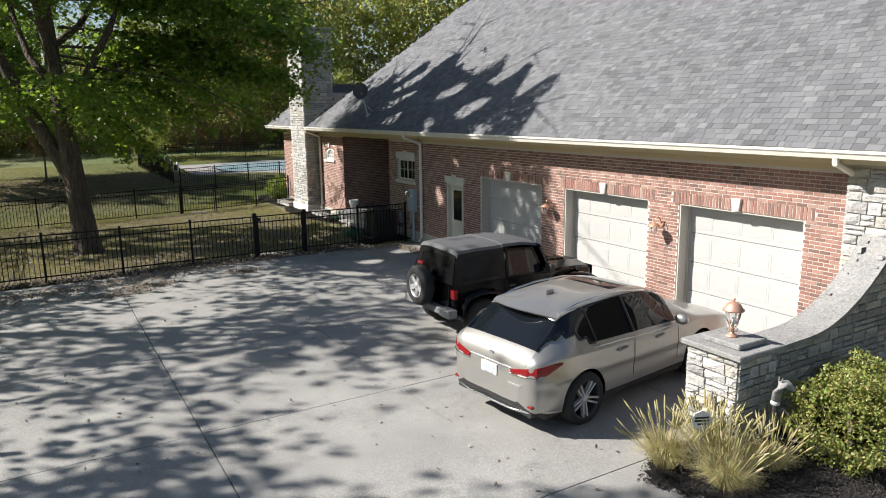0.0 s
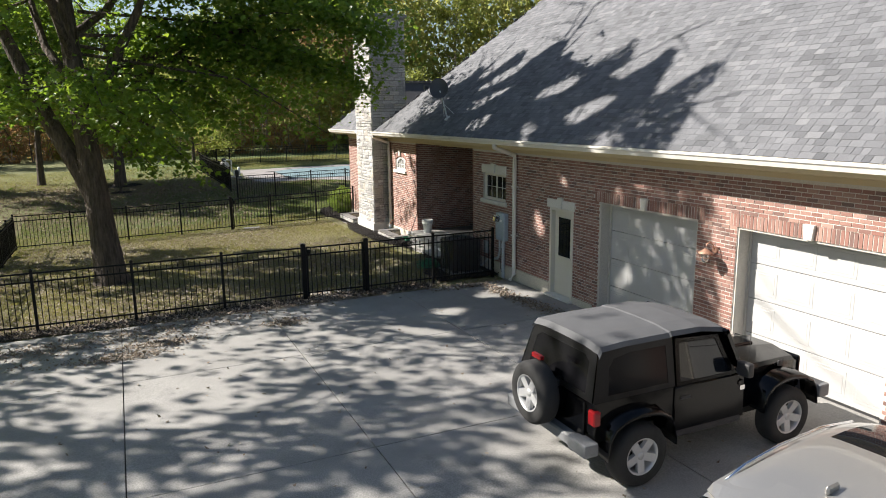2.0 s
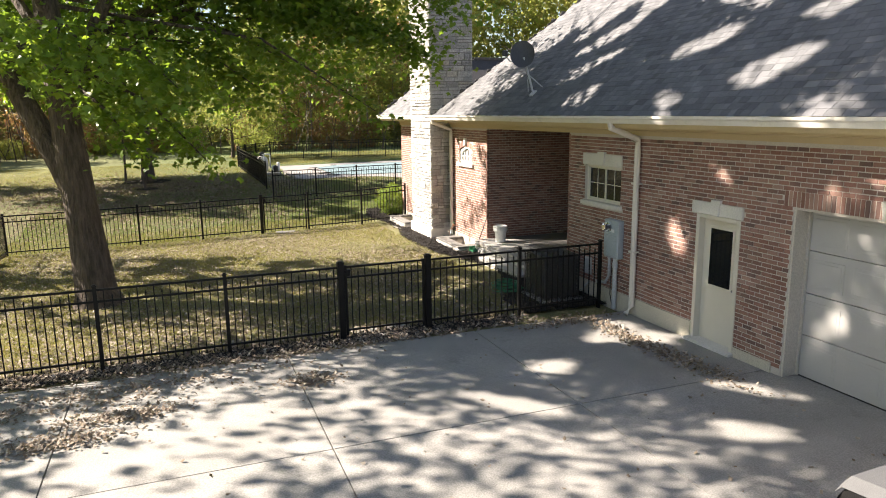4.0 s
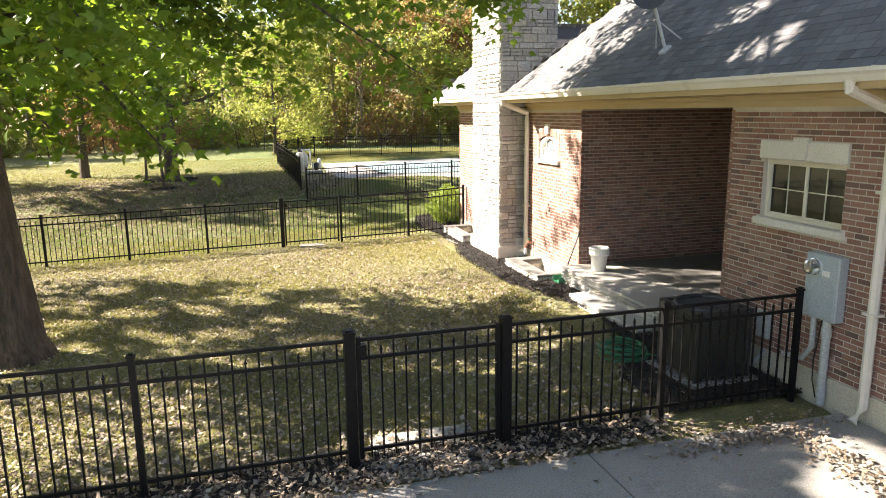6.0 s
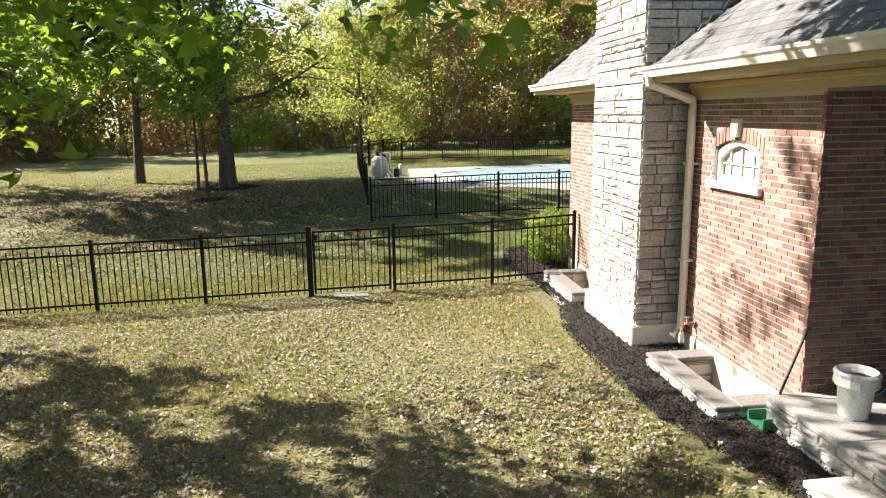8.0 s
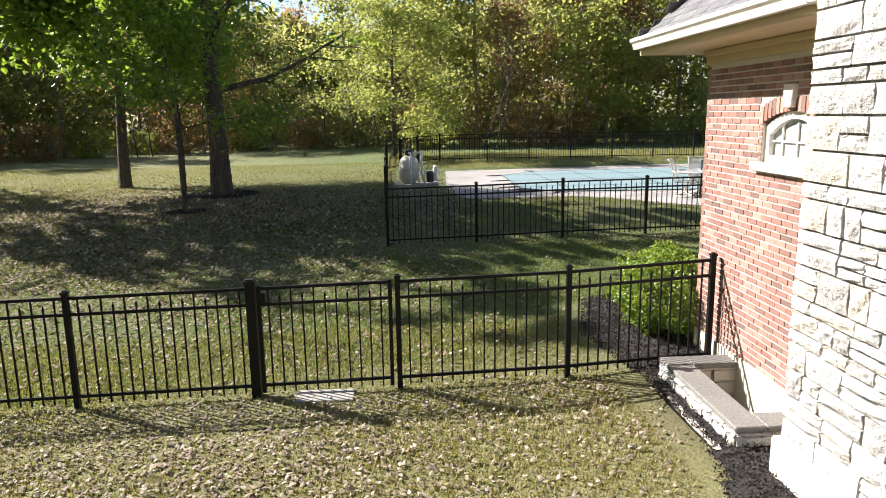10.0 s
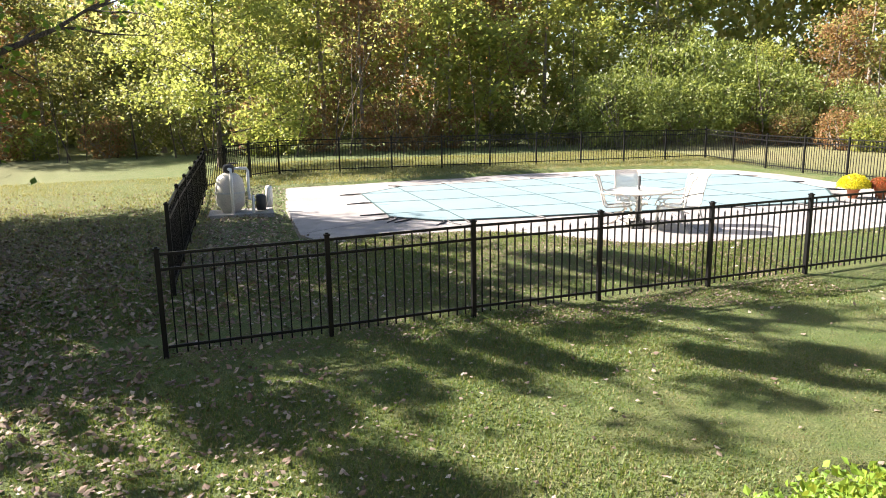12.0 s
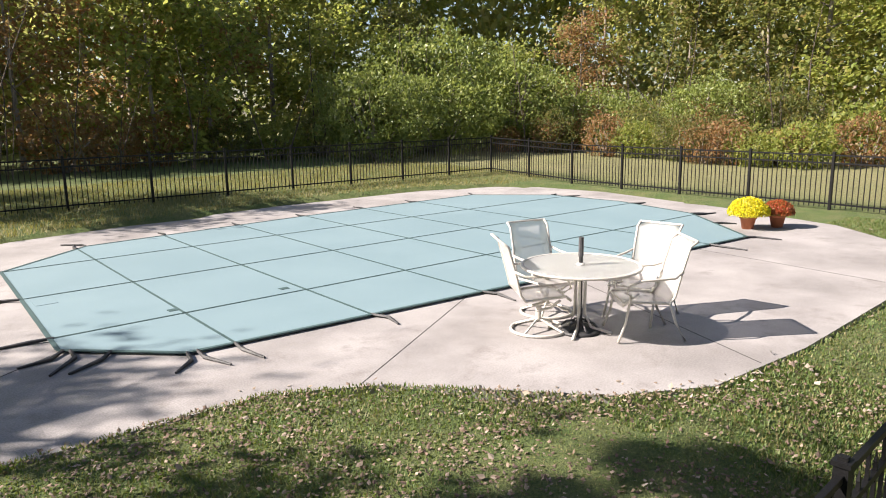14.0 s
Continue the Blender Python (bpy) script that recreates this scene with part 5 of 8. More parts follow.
def keystone(yc, z0, h=0.22, w=0.13, grp="keystones"):
    bm = bmesh.new()
    v = [(-w / 2, z0), (w / 2, z0), (w * 0.72, z0 + h), (-w * 0.72, z0 + h)]
    a = [bm.verts.new((WX - 0.05, yc + u, z)) for u, z in v]
    b = [bm.verts.new((WX + 0.03, yc + u, z)) for u, z in v]
    bm.faces.new(a)
    for i in range(4):
        bm.faces.new((a[i], a[(i + 1) % 4], b[(i + 1) % 4], b[i]))
    bmesh.ops.recalc_face_normals(bm, faces=bm.faces)
    bmesh.ops.bevel(bm, geom=bm.edges[:], offset=0.006, segments=1, affect="EDGES")
    return tagged(part("keystone", bm, M_caplight, None), "pale cast-stone keystone set in the brick lintel", "keystone", grp)


for k in ("g1", "g2", "g3"):
    keystone((OPEN[k][0] + OPEN[k][1]) / 2, OPEN[k][3] + 0.0)
keystone(26.71, 2.56, 0.2, 0.11)
keystone(30.83, 2.56, 0.2, 0.11)


def entry_door():
    y0, y1, _, z1 = OPEN["door"]
    zb = drive_z(17) + 0.02
    d = thing("door_1", None, "cream side door with a dark half-height glass pane", "door", kind="structure")
    x = WX + 0.1
    part("leaf", boxes((x, x + 0.045, y0 + 0.07, y1 - 0.07, zb + 0.03, z1 - 0.06), bev=0.003), M_cream, d)
    pane = part("glazing_frame", boxes((x - 0.012, x + 0.01, y0 + 0.19, y1 - 0.19, 0.78, z1 - 0.17), bev=0.005), M_cream, d)
    part("pane", boxes((x - 0.016, x - 0.011, y0 + 0.23, y1 - 0.23, 0.82, z1 - 0.21)), M_glassdark, pane)
    for a, b in ((y0, y0 + 0.07), (y1 - 0.07, y1)):
        part("frame", boxes((WX - 0.012, x + 0.06, a, b, zb, z1), bev=0.006), M_cream, d)
    part("frame_head", boxes((WX - 0.012, x + 0.06, y0 + 0.07, y1 - 0.07, z1 - 0.06, z1), bev=0.006), M_cream, d)
    part("threshold", boxes((WX - 0.12, x + 0.06, y0 - 0.04, y1 + 0.04, zb - 0.14, zb + 0.025), bev=0.008), M_caplight, d)
    knob = lathe(bmesh.new(), [(0.0, -0.055), (0.02, -0.055), (0.027, -0.04), (0.022, -0.022), (0.01, -0.012), (0.012, 0.0)], 12, (0, 0, 0), "y")
    knob.transform(pose(x, y0 + 0.14, 0.82, 0, 0, -90))
    part("knob", knob, M_chrome, d, smooth=True)
    lint = tagged(part("lintel", boxes((WX - 0.025, WX + 0.03, 16.58, 17.62, 1.905, 2.09), bev=0.006), M_caplight, None), "pale limestone lintel over the side door", "lintel", kind="structure")
    keystone(17.1, 1.9, 0.24, 0.13)


entry_door()


def window_west():
    y0, y1, z0, z1 = OPEN["win"]
    w = thing("window_1", None, "cream double casement window with a muntin grid", "window", kind="structure")
    x = WX + 0.09
    part("window_frame", boxes((x - 0.03, x + 0.05, y0, y0 + 0.04, z0, z1), (x - 0.03, x + 0.05, y1 - 0.04, y1, z0, z1), (x - 0.03, x + 0.05, y0 + 0.04, y1 - 0.04, z0, z0 + 0.04), (x - 0.03, x + 0.05, y0 + 0.04, y1 - 0.04, z1 - 0.04, z1), bev=0.004), M_cream, w)
    ym = (y0 + y1) / 2
    for a, b in ((y0 + 0.04, ym), (ym, y1 - 0.04)):
        sash = part("sash", boxes((x - 0.012, x + 0.025, a, a + 0.022, z0 + 0.04, z1 - 0.04), (x - 0.012, x + 0.025, b - 0.022, b, z0 + 0.04, z1 - 0.04), (x - 0.012, x + 0.025, a + 0.022, b - 0.022, z0 + 0.04, z0 + 0.065), (x - 0.012, x + 0.025, a + 0.022, b - 0.022, z1 - 0.065, z1 - 0.04)), M_cream, w)
        part("pane", boxes((x + 0.004, x + 0.01, a + 0.018, b - 0.018, z0 + 0.06, z1 - 0.06)), M_glassdark, sash)
        yy = (a + b) / 2
        part("muntin", boxes((x - 0.004, x + 0.004, yy - 0.006, yy + 0.006, z0 + 0.065, z1 - 0.065)), M_cream, sash)
        zz = (z0 + z1) / 2
        part("muntin", boxes((x - 0.005, x + 0.003, a + 0.022, b - 0.022, zz - 0.006, zz + 0.006)), M_cream, sash)
    part("window_sill", boxes((WX - 0.06, x, y0 - 0.06, y1 + 0.06, z0 - 0.085, z0 - 0.002), bev=0.008), M_caplight, w)
    part("lintel", boxes((WX - 0.025, WX + 0.05, y0 - 0.03, y1 + 0.05, z1 + 0.002, z1 + 0.215), bev=0.006), M_caplight, w)
    keystone(ym, z1 + 0.01, 0.25, 0.16)


window_west()


def arch_window(y0, y1, z0, name):
    """A small segmental-arched window with stone sill."""
    w = thing(name, None, "small arched white window with muntins and a stone sill", "window", kind="structure")
    x = WX + 0.065
    n = 12
    def arc(inset, rise=0.15, top=2.44):
        pts = [(y0 + inset, z0 + inset), (y1 - inset, z0 + inset)]
        for i in range(n + 1):
            t = 1 - 2 * i / n
            pts.append(((y0 + y1) / 2 + t * ((y1 - y0) / 2 - inset), top - inset + rise * (1 - t * t) - 0.06))
        return pts
    outer, inner = arc(0.0), arc(0.065)
    bm = bmesh.new()
    lo = [[bm.verts.new((xx, u, z)) for u, z in ring] for xx, ring in ((x - 0.03, outer), (x - 0.03, inner), (x + 0.05, outer), (x + 0.05, inner))]
    m = len(outer)
    for i in range(m):
        j = (i + 1) % m
        bm.faces.new((lo[0][i], lo[1][i], lo[1][j], lo[0][j]))
        bm.faces.new((lo[1][i], lo[3][i], lo[3][j], lo[1][j]))
    bmesh.ops.recalc_face_normals(bm, faces=bm.faces)
    part("window_frame", bm, M_white, w)
    bm = bmesh.new()
    bm.faces.new([bm.verts.new((x + 0.02, u, z)) for u, z in inner])
    # Pale pane colour stands in for the bright look of the glass.
    part("pane", bm, M_paleglass, w, "pale grey glass with its brightness put into the colour")
    for k in (1, 2, 3):
        yy = y0 + (y1 - y0) * k / 4
        part("muntin", boxes((x + 0.0, x + 0.016, yy - 0.008, yy + 0.008, z0 + 0.05, 2.43)), M_white, w)
    part("muntin", boxes((x + 0.0, x + 0.015, y0 + 0.05, y1 - 0.05, z0 + 0.19, z0 + 0.206)), M_white, w)
    part("window_sill", boxes((WX - 0.06, x, y0 - 0.09, y1 + 0.09, z0 - 0.085, z0), bev=0.008), M_caplight, w)
    # brick fill beside and over the arch, and the reveal behind it
    part("reveal", boxes((x + 0.05, x + 0.16, y0 - 0.08, y1 + 0.08, z0 - 0.05, 2.6)), M_joint, w)
    fill = []
    for s in (0, 1):
        a, b = (y0 - 0.058, y0 - 0.002) if s == 0 else (y1 + 0.002, y1 + 0.058)
        for r in range(9):
            fill.append((a, b, z0 + r * 0.048 - 0.0, z0 + r * 0.048 + 0.04))
    f = np.array(fill)
    lows, highs = np.zeros((len(f), 3)), np.zeros((len(f), 3))
    lows[:, 0], highs[:, 0] = WX, WX + 0.1
    lows[:, 1], highs[:, 1], lows[:, 2], highs[:, 2] = f[:, 0], f[:, 1], f[:, 2], f[:, 3]
    tagged(many_boxes("jamb_bricks", lows, highs, M_brick_j, w), kind="stuff")


arch_window(26.26, 27.16, 2.06, "window_2")
arch_window(30.35, 31.3, 2.06, "window_3")


def wall_lamp(y, z):
    """A gooseneck wall lantern with a copper dome shade."""
    t = thing("wall_lamp", (WX, y, z), "copper gooseneck wall lantern with a glass jar", "wall lamp", "wall lamps")
    part("back_plate", lathe(bmesh.new(), [(0.0, -0.03), (0.045, -0.03), (0.055, -0.01), (0.055, 0.0)], 14, axis="y"), M_copper, t, m=pose(0, 0, 0, 0, 0, -90))
    part("arm", tube(bmesh.new(), [(-0.02, 0, 0), (-0.06, 0, 0.09), (-0.13, 0, 0.15), (-0.2, 0, 0.12), (-0.22, 0, 0.04)], 0.011, 8), M_copper, t, smooth=True)
    part("shade", lathe(bmesh.new(), [(0.012, 0.05), (0.03, 0.04), (0.06, 0.015), (0.115, -0.02), (0.118, -0.03), (0.1, -0.022), (0.02, 0.03)], 18, (-0.22, 0, 0), caps=False), M_copper, t, smooth=True)
    part("glass_jar", lathe(bmesh.new(), [(0.05, -0.02), (0.062, -0.05), (0.06, -0.14), (0.04, -0.17), (0.0, -0.175)], 16, (-0.22, 0, 0)), M_clear, t, smooth=True)
    part("cage", tube(bmesh.new(), [(-0.22 + 0.066 * math.cos(a), 0.066 * math.sin(a), -0.1) for a in [k * math.pi / 6 for k in range(13)]], 0.005, 5), M_copper, t)
    part("scroll", tube(bmesh.new(), [(-0.02, 0, -0.05), (-0.08, 0, -0.09), (-0.12, 0, -0.04), (-0.08, 0, 0.0)], 0.008, 6), M_copper, t)


wall_lamp(12.68, 1.76)
wall_lamp(9.36, 1.76)


def meter():
    t = thing("electric_meter", (WX, 19.59, 0), "grey-blue electric meter box with conduits", "electric meter")
    part("cabinet", boxes((-0.13, 0.0, -0.22, 0.22, 0.8, 1.5), bev=0.012), M_grey, t)
    part("cover_panel", boxes((-0.142, -0.128, -0.2, 0.2, 0.83, 1.22), bev=0.006), M_grey, t)
    part("meter_socket", lathe(bmesh.new(), [(0.09, 0.0), (0.09, -0.03), (0.08, -0.035), (0.075, -0.1), (0.05, -0.115), (0.0, -0.115)], 18, axis="y"), M_clear, t, m=pose(-0.13, 0.08, 1.36, 0, 0, -90))
    part("label_plate", boxes((-0.145, -0.14, -0.12, -0.02, 1.28, 1.34)), M_white, t)
    part("conduit", tube(bmesh.new(), [(-0.07, 0.1, 0.8), (-0.07, 0.1, 0.45), (-0.07, 0.22, 0.28), (-0.07, 0.5, 0.24)], 0.032, 8), M_pvc, t)
    part("conduit", tube(bmesh.new(), [(-0.07, -0.08, 0.8), (-0.07, -0.08, -0.15)], 0.045, 10), M_pvc, t)
    part("cable", tube(bmesh.new(), [(-0.06, 0.0, 0.8), (-0.08, 0.02, 0.5), (-0.05, 0.08, 0.3), (-0.08, 0.04, 0.1), (-0.06, 0.0, -0.1)], 0.008, 6), M_plastic, t)
    part("coupling", lathe(bmesh.new(), [(0.055, 0.0), (0.055, 0.1)], 10, (-0.07, -0.08, 0.62)), M_pvc, t)


meter()


def dish():
    x, y = 10.36, 22.65
    z = EAVE_Z + PITCH * (x - EAVE_X) + 0.02
    t = thing("satellite_dish", (x, y, z), "dark grey satellite dish on a bent mast", "satellite dish")
    bm = lathe(bmesh.new(), [(0.0, 0.0), (0.12, 0.01), (0.22, 0.035), (0.3, 0.07), (0.31, 0.075), (0.3, 0.06), (0.2, 0.02), (0.0, -0.015)], 24)
    bm.transform(pose(-0.12, 0.25, 0.82, 68, 0, -28) @ Matrix.Diagonal((0.85, 1.0, 1, 1)))
    part("reflector", bm, M_acmetal, t, smooth=True)
    part("mast", tube(bmesh.new(), [(0.02, 0.0, 0.02), (-0.05, 0.1, 0.42), (-0.1, 0.22, 0.78)], 0.024, 8), M_pvc, t)
    part("foot", boxes((-0.06, 0.1, -0.07, 0.07, -0.02, 0.02), bev=0.005), M_pvc, t, m=pose(0, 0, 0, 0, -43, 0))
    part("strut", tube(bmesh.new(), [(0.12, -0.22, 0.14), (-0.04, 0.08, 0.4)], 0.01, 6), M_pvc, t)
    part("strut", tube(bmesh.new(), [(0.05, 0.28, 0.06), (-0.06, 0.12, 0.42)], 0.01, 6), M_pvc, t)
    part("feed_arm", tube(bmesh.new(), [(-0.12, 0.22, 0.62), (-0.3, 0.5, 0.72), (-0.36, 0.62, 0.86)], 0.013, 6), M_pvc, t)
    part("feed_horn", boxes((-0.42, -0.3, 0.57, 0.67, 0.83, 0.95), bev=0.015), M_acmetal, t)
    part("cable", tube(bmesh.new(), [(-0.1, 0.2, 0.7), (-0.05, 0.1, 0.3), (0.03, 0.02, 0.05)], 0.006, 5), M_plastic, t)


dish()


# ---- stonework: pieces of squared limestone ----
def stone_face(u0, u1, z_of, rng, hmin=0.09, hmax=0.2, lmin=0.14, lmax=0.42, z0=-0.15):
    """Stones (u0, u1, z0, z1) of an ashlar face; z_of(u) is its top."""
    out, z = [], z0
    top = max(z_of(u0), z_of((u0 + u1) / 2), z_of(u1))
    while z < top:
        h = rng.uniform(hmin, hmax)
        u = u0
        while u < u1 - 0.01:
            w = min(rng.uniform(lmin, lmax), u1 - u)
            if u1 - u - w < 0.07:
                w = u1 - u
            zt = min(z + h, z_of(u + w / 2))
            if zt - z > 0.025:
                if h > 0.14 and rng.random() < 0.4 and zt - z > 0.12:
                    out += [(u, u + w, z, z + (zt - z) * 0.5), (u, u + w, z + (zt - z) * 0.5, zt)]
                else:
                    out.append((u, u + w, z, zt))
            u += w
        z += h
    return out


def stone_block(w, h, d, rng):
    """A rough-faced stone: proud, uneven front face."""
    bm = bmesh.new()
    g = 0.009
    n = 3
    front = [[bm.verts.new((g + (w - 2 * g) * i / n, -0.012 * (0 < i < n and 0 < j < n) * 1.2 - rng.uniform(0, 0.02), g + (h - 2 * g) * j / n)) for i in range(n + 1)] for j in range(n + 1)]
    for j in range(n):
        for i in range(n):
            bm.faces.new((front[j][i], front[j][i + 1], front[j + 1][i + 1], front[j + 1][i]))
    border = [front[0][i] for i in range(n + 1)] + [front[j][n] for j in range(1, n + 1)] + [front[n][i] for i in range(n - 1, -1, -1)] + [front[j][0] for j in range(n - 1, 0, -1)]
    back = [bm.verts.new((v.co.x, d, v.co.z)) for v in border]
    m = len(border)
    for i in range(m):
        bm.faces.new((border[(i + 1) % m], border[i], back[i], back[(i + 1) % m]))
    me = bpy.data.meshes.new("stone")
    bm.to_mesh(me)
    bm.free()
    me.materials.append(M_stone)
    return me


def lay_stones(parent, origin, u_dir, stones, rng, depth=0.07, singles=290):
    """Stones on a vertical face: origin + u * u_dir, with the outside to the right of u_dir."""
    ang = math.degrees(math.atan2(u_dir[1], u_dir[0]))
    for a, b, z0, z1 in stones[:singles]:
        me = stone_block(b - a, z1 - z0, depth, rng)
        put("stone", me, parent, pose(origin[0] + a * u_dir[0], origin[1] + a * u_dir[1], origin[2] + z0, 0, 0, ang))


_srng = random.Random(5)
chimney = thing("chimney", None, "tall pale limestone block chimney on the house wall", "chimney")
CHX0, CHX1, CHY0, CHY1, CHZ = 9.9, 11.2, 27.84, 29.58, 7.2
part("core", boxes((CHX0 + 0.03, CHX1, CHY0 + 0.03, CHY1 - 0.03, -0.5, CHZ)), M_stonejoint, chimney)
part("plinth", boxes((CHX0 - 0.06, WX + 0.0, CHY0 - 0.05, CHY1 + 0.05, -0.5, 0.12), bev=0.02), M_caplight, chimney)
part("coping", boxes((CHX0 - 0.08, CHX1 + 0.08, CHY0 - 0.08, CHY1 + 0.08, CHZ, CHZ + 0.12), bev=0.02), M_cap, chimney)
flat = lambda u: CHZ
lay_stones(chimney, (CHX0, CHY1, 0), (0, -1), stone_face(0, CHY1 - CHY0, flat, _srng, 0.1, 0.24, 0.16, 0.5, 0.1), _srng)
lay_stones(chimney, (CHX0, CHY0, 0), (1, 0), stone_face(0, 1.3, flat, _srng, 0.1, 0.24, 0.16, 0.42, 0.1), _srng, singles=260)

pillar = thing("stone_pillar", (0, 0, 0), "pale limestone gate pillar with a dark slate cap", "stone pillar")
PX0, PX1, PY0, PY1, PZ = 6.82, 7.53, 4.84, 5.57, 1.1
part("core", boxes((PX0 + 0.03, PX1 - 0.03, PY0 + 0.03, PY1 - 0.03, -0.4, PZ)), M_stonejoint, pillar)
for o, d, ln in (((PX0, PY1, 0), (0, -1), 0.73), ((PX0, PY0, 0), (1, 0), 0.71), ((PX1, PY0, 0), (0, 1), 0.73), ((PX1, PY1, 0), (-1, 0), 0.71)):
    lay_stones(pillar, o, d, stone_face(0, ln, lambda u: PZ, _srng, 0.08, 0.17, 0.16, 0.34, -0.2), _srng)
part("cap", boxes((PX0 - 0.07, PX1 + 0.07, PY0 - 0.07, PY1 + 0.07, PZ, PZ + 0.07), bev=0.012), M_cap, pillar)
part("upper_cap", boxes((PX0 + 0.1, PX1 - 0.08, PY0 + 0.08, PY1 - 0.1, PZ + 0.07, PZ + 0.14), bev=0.012), M_cap, pillar)


def pillar_lamp():
    t = thing("pillar_lamp", (7.15, 5.2, PZ + 0.14), "copper and glass pedestal lantern with a finial", "lantern")
    part("foot", lathe(bmesh.new(), [(0.075, 0.0), (0.075, 0.012), (0.05, 0.03), (0.022, 0.045), (0.02, 0.09), (0.03, 0.1), (0.018, 0.115), (0.02, 0.16)], 18), M_copper, t, smooth=True)
    for k in range(4):
        a = k * math.pi / 2 + 0.4
        c, s = math.cos(a), math.sin(a)
        part("scroll", tube(bmesh.new(), [(0.015 * c, 0.015 * s, 0.06), (0.055 * c, 0.055 * s, 0.075), (0.06 * c, 0.06 * s, 0.11), (0.03 * c, 0.03 * s, 0.12), (0.05 * c, 0.05 * s, 0.15), (0.07 * c, 0.07 * s, 0.17)], 0.007, 6), M_copper, t, smooth=True)
    part("glass_body", lathe(bmesh.new(), [(0.035, 0.16), (0.06, 0.17), (0.085, 0.24), (0.097, 0.33)], 18, caps=False), M_clear, t, smooth=True)
    part("candle", lathe(bmesh.new(), [(0.012, 0.16), (0.012, 0.25), (0.0, 0.26)], 10), M_white, t)
    part("roof", lathe(bmesh.new(), [(0.125, 0.325), (0.128, 0.34), (0.1, 0.365), (0.085, 0.4), (0.05, 0.425), (0.015, 0.435), (0.0, 0.437)], 20), M_copper, t, smooth=True)
    part("finial", lathe(bmesh.new(), [(0.008, 0.43), (0.008, 0.45), (0.018, 0.462), (0.01, 0.475), (0.0, 0.49)], 12), M_copper, t, smooth=True)


pillar_lamp()


def sweep_wall():
    """The low stone wall whose slate cap sweeps up to the house corner."""
    t = thing("stone_wall", None, "curving limestone garden wall with slate coping sweeping up to the house", "stone wall")
    x0, x1, yc = PX1, 10.45, 5.2
    prof = lambda u: 0.98 + 0.1 * (u / 2.92) + 1.15 * max(0.0, (u - 0.85) / 2.07) ** 2.0
    n = 18
    bm = bmesh.new()
    rows = []
    for i in range(n + 1):
        u = (x1 - x0) * i / n
        rows.append([bm.verts.new((x0 + u, y, z)) for y, z in ((yc - 0.16, -0.4), (yc - 0.16, prof(u)), (yc + 0.16, prof(u)), (yc + 0.16, -0.4))])
    for a, b in zip(rows, rows[1:]):
        for k in range(4):
            bm.faces.new((a[k], a[(k + 1) % 4], b[(k + 1) % 4], b[k]))
    bm.faces.new(rows[0][::-1])
    bm.faces.new(rows[-1])
    bmesh.ops.recalc_face_normals(bm, faces=bm.faces)
    part("core", bm, M_stonejoint, t)
    lay_stones(t, (x0, yc - 0.185, 0), (1, 0), stone_face(0, x1 - x0, prof, _srng, 0.08, 0.17, 0.14, 0.4, -0.15), _srng)
    lay_stones(t, (x1, yc + 0.185, 0), (-1, 0), stone_face(0, x1 - x0, lambda u: prof(x1 - x0 - u), _srng, 0.1, 0.2, 0.18, 0.45, -0.15), _srng, singles=120)
    k = 6
    for i in range(k):
        bm = bmesh.new()
        rr = []
        for j in range(5):
            u = (x1 - x0) * (i + j / 4) / k * 0.995 + (0.004 if j == 0 else 0)
            rr.append([bm.verts.new((x0 + u, yc + s * 0.25, prof(u) + h)) for s, h in ((-1, 0.0), (1, 0.0), (1, 0.07), (-1, 0.07))])
        for a, b in zip(rr, rr[1:]):
            for q in range(4):
                bm.faces.new((a[q], a[(q + 1) % 4], b[(q + 1) % 4], b[q]))
        bm.faces.new(rr[0])
        bm.faces.new(rr[-1])
        bmesh.ops.recalc_face_normals(bm, faces=bm.faces)
        part("coping_slab", bm, M_cap, t)


sweep_wall()
corner = thing("wall_south", None, "pale limestone clad front corner of the house", "stone wall", kind="structure")
part("core", boxes((10.35, 18.0, 5.03, Y_S, -0.5, 3.15)), M_mortar, corner)
lay_stones(corner, (10.32, Y_S, 0), (0, -1), stone_face(0, 0.74, lambda u: 3.1, _srng, 0.1, 0.22, 0.2, 0.4, 0.0), _srng)
lay_stones(corner, (10.32, 5.0, 0), (1, 0), stone_face(0, 3.5, lambda u: 3.1, _srng, 0.12, 0.24, 0.25, 0.55, 0.0), _srng, singles=200)


def hitching_post():
    t = thing("hitching_post", (6.97, 4.45, -0.06), "grey cast-iron horse-head hitching post", "hitching post")
    part("shaft", tube(bmesh.new(), [(0, 0, -0.2), (0, 0, 0.75)], [0.032, 0.028], 10), M_plastic, t)
    part("collar", lathe(bmesh.new(), [(0.03, 0.72), (0.05, 0.74), (0.05, 0.77), (0.03, 0.79)], 14), M_pvc, t, smooth=True)
    head = bmesh.new()
    tube(head, [(0, 0, 0.78), (0.01, -0.01, 0.88), (0.05, -0.03, 0.97), (0.09, -0.06, 0.98), (0.15, -0.1, 0.92), (0.18, -0.12, 0.89)], [0.045, 0.05, 0.055, 0.05, 0.034, 0.022], 10)
    tube(head, [(0.045, 0.0, 1.0), (0.05, 0.01, 1.06)], [0.014, 0.003], 6)
    tube(head, [(0.03, -0.04, 1.0), (0.03, -0.05, 1.06)], [0.014, 0.003], 6)
    part("horse_head", head, M_cap, t, smooth=True)
    part("ring", tube(bmesh.new(), [(0.17 + 0.03 * math.cos(a), -0.12, 0.87 + 0.03 * math.sin(a)) for a in [k * math.pi / 6 for k in range(13)]], 0.005, 5), M_plastic, t)


hitching_post()


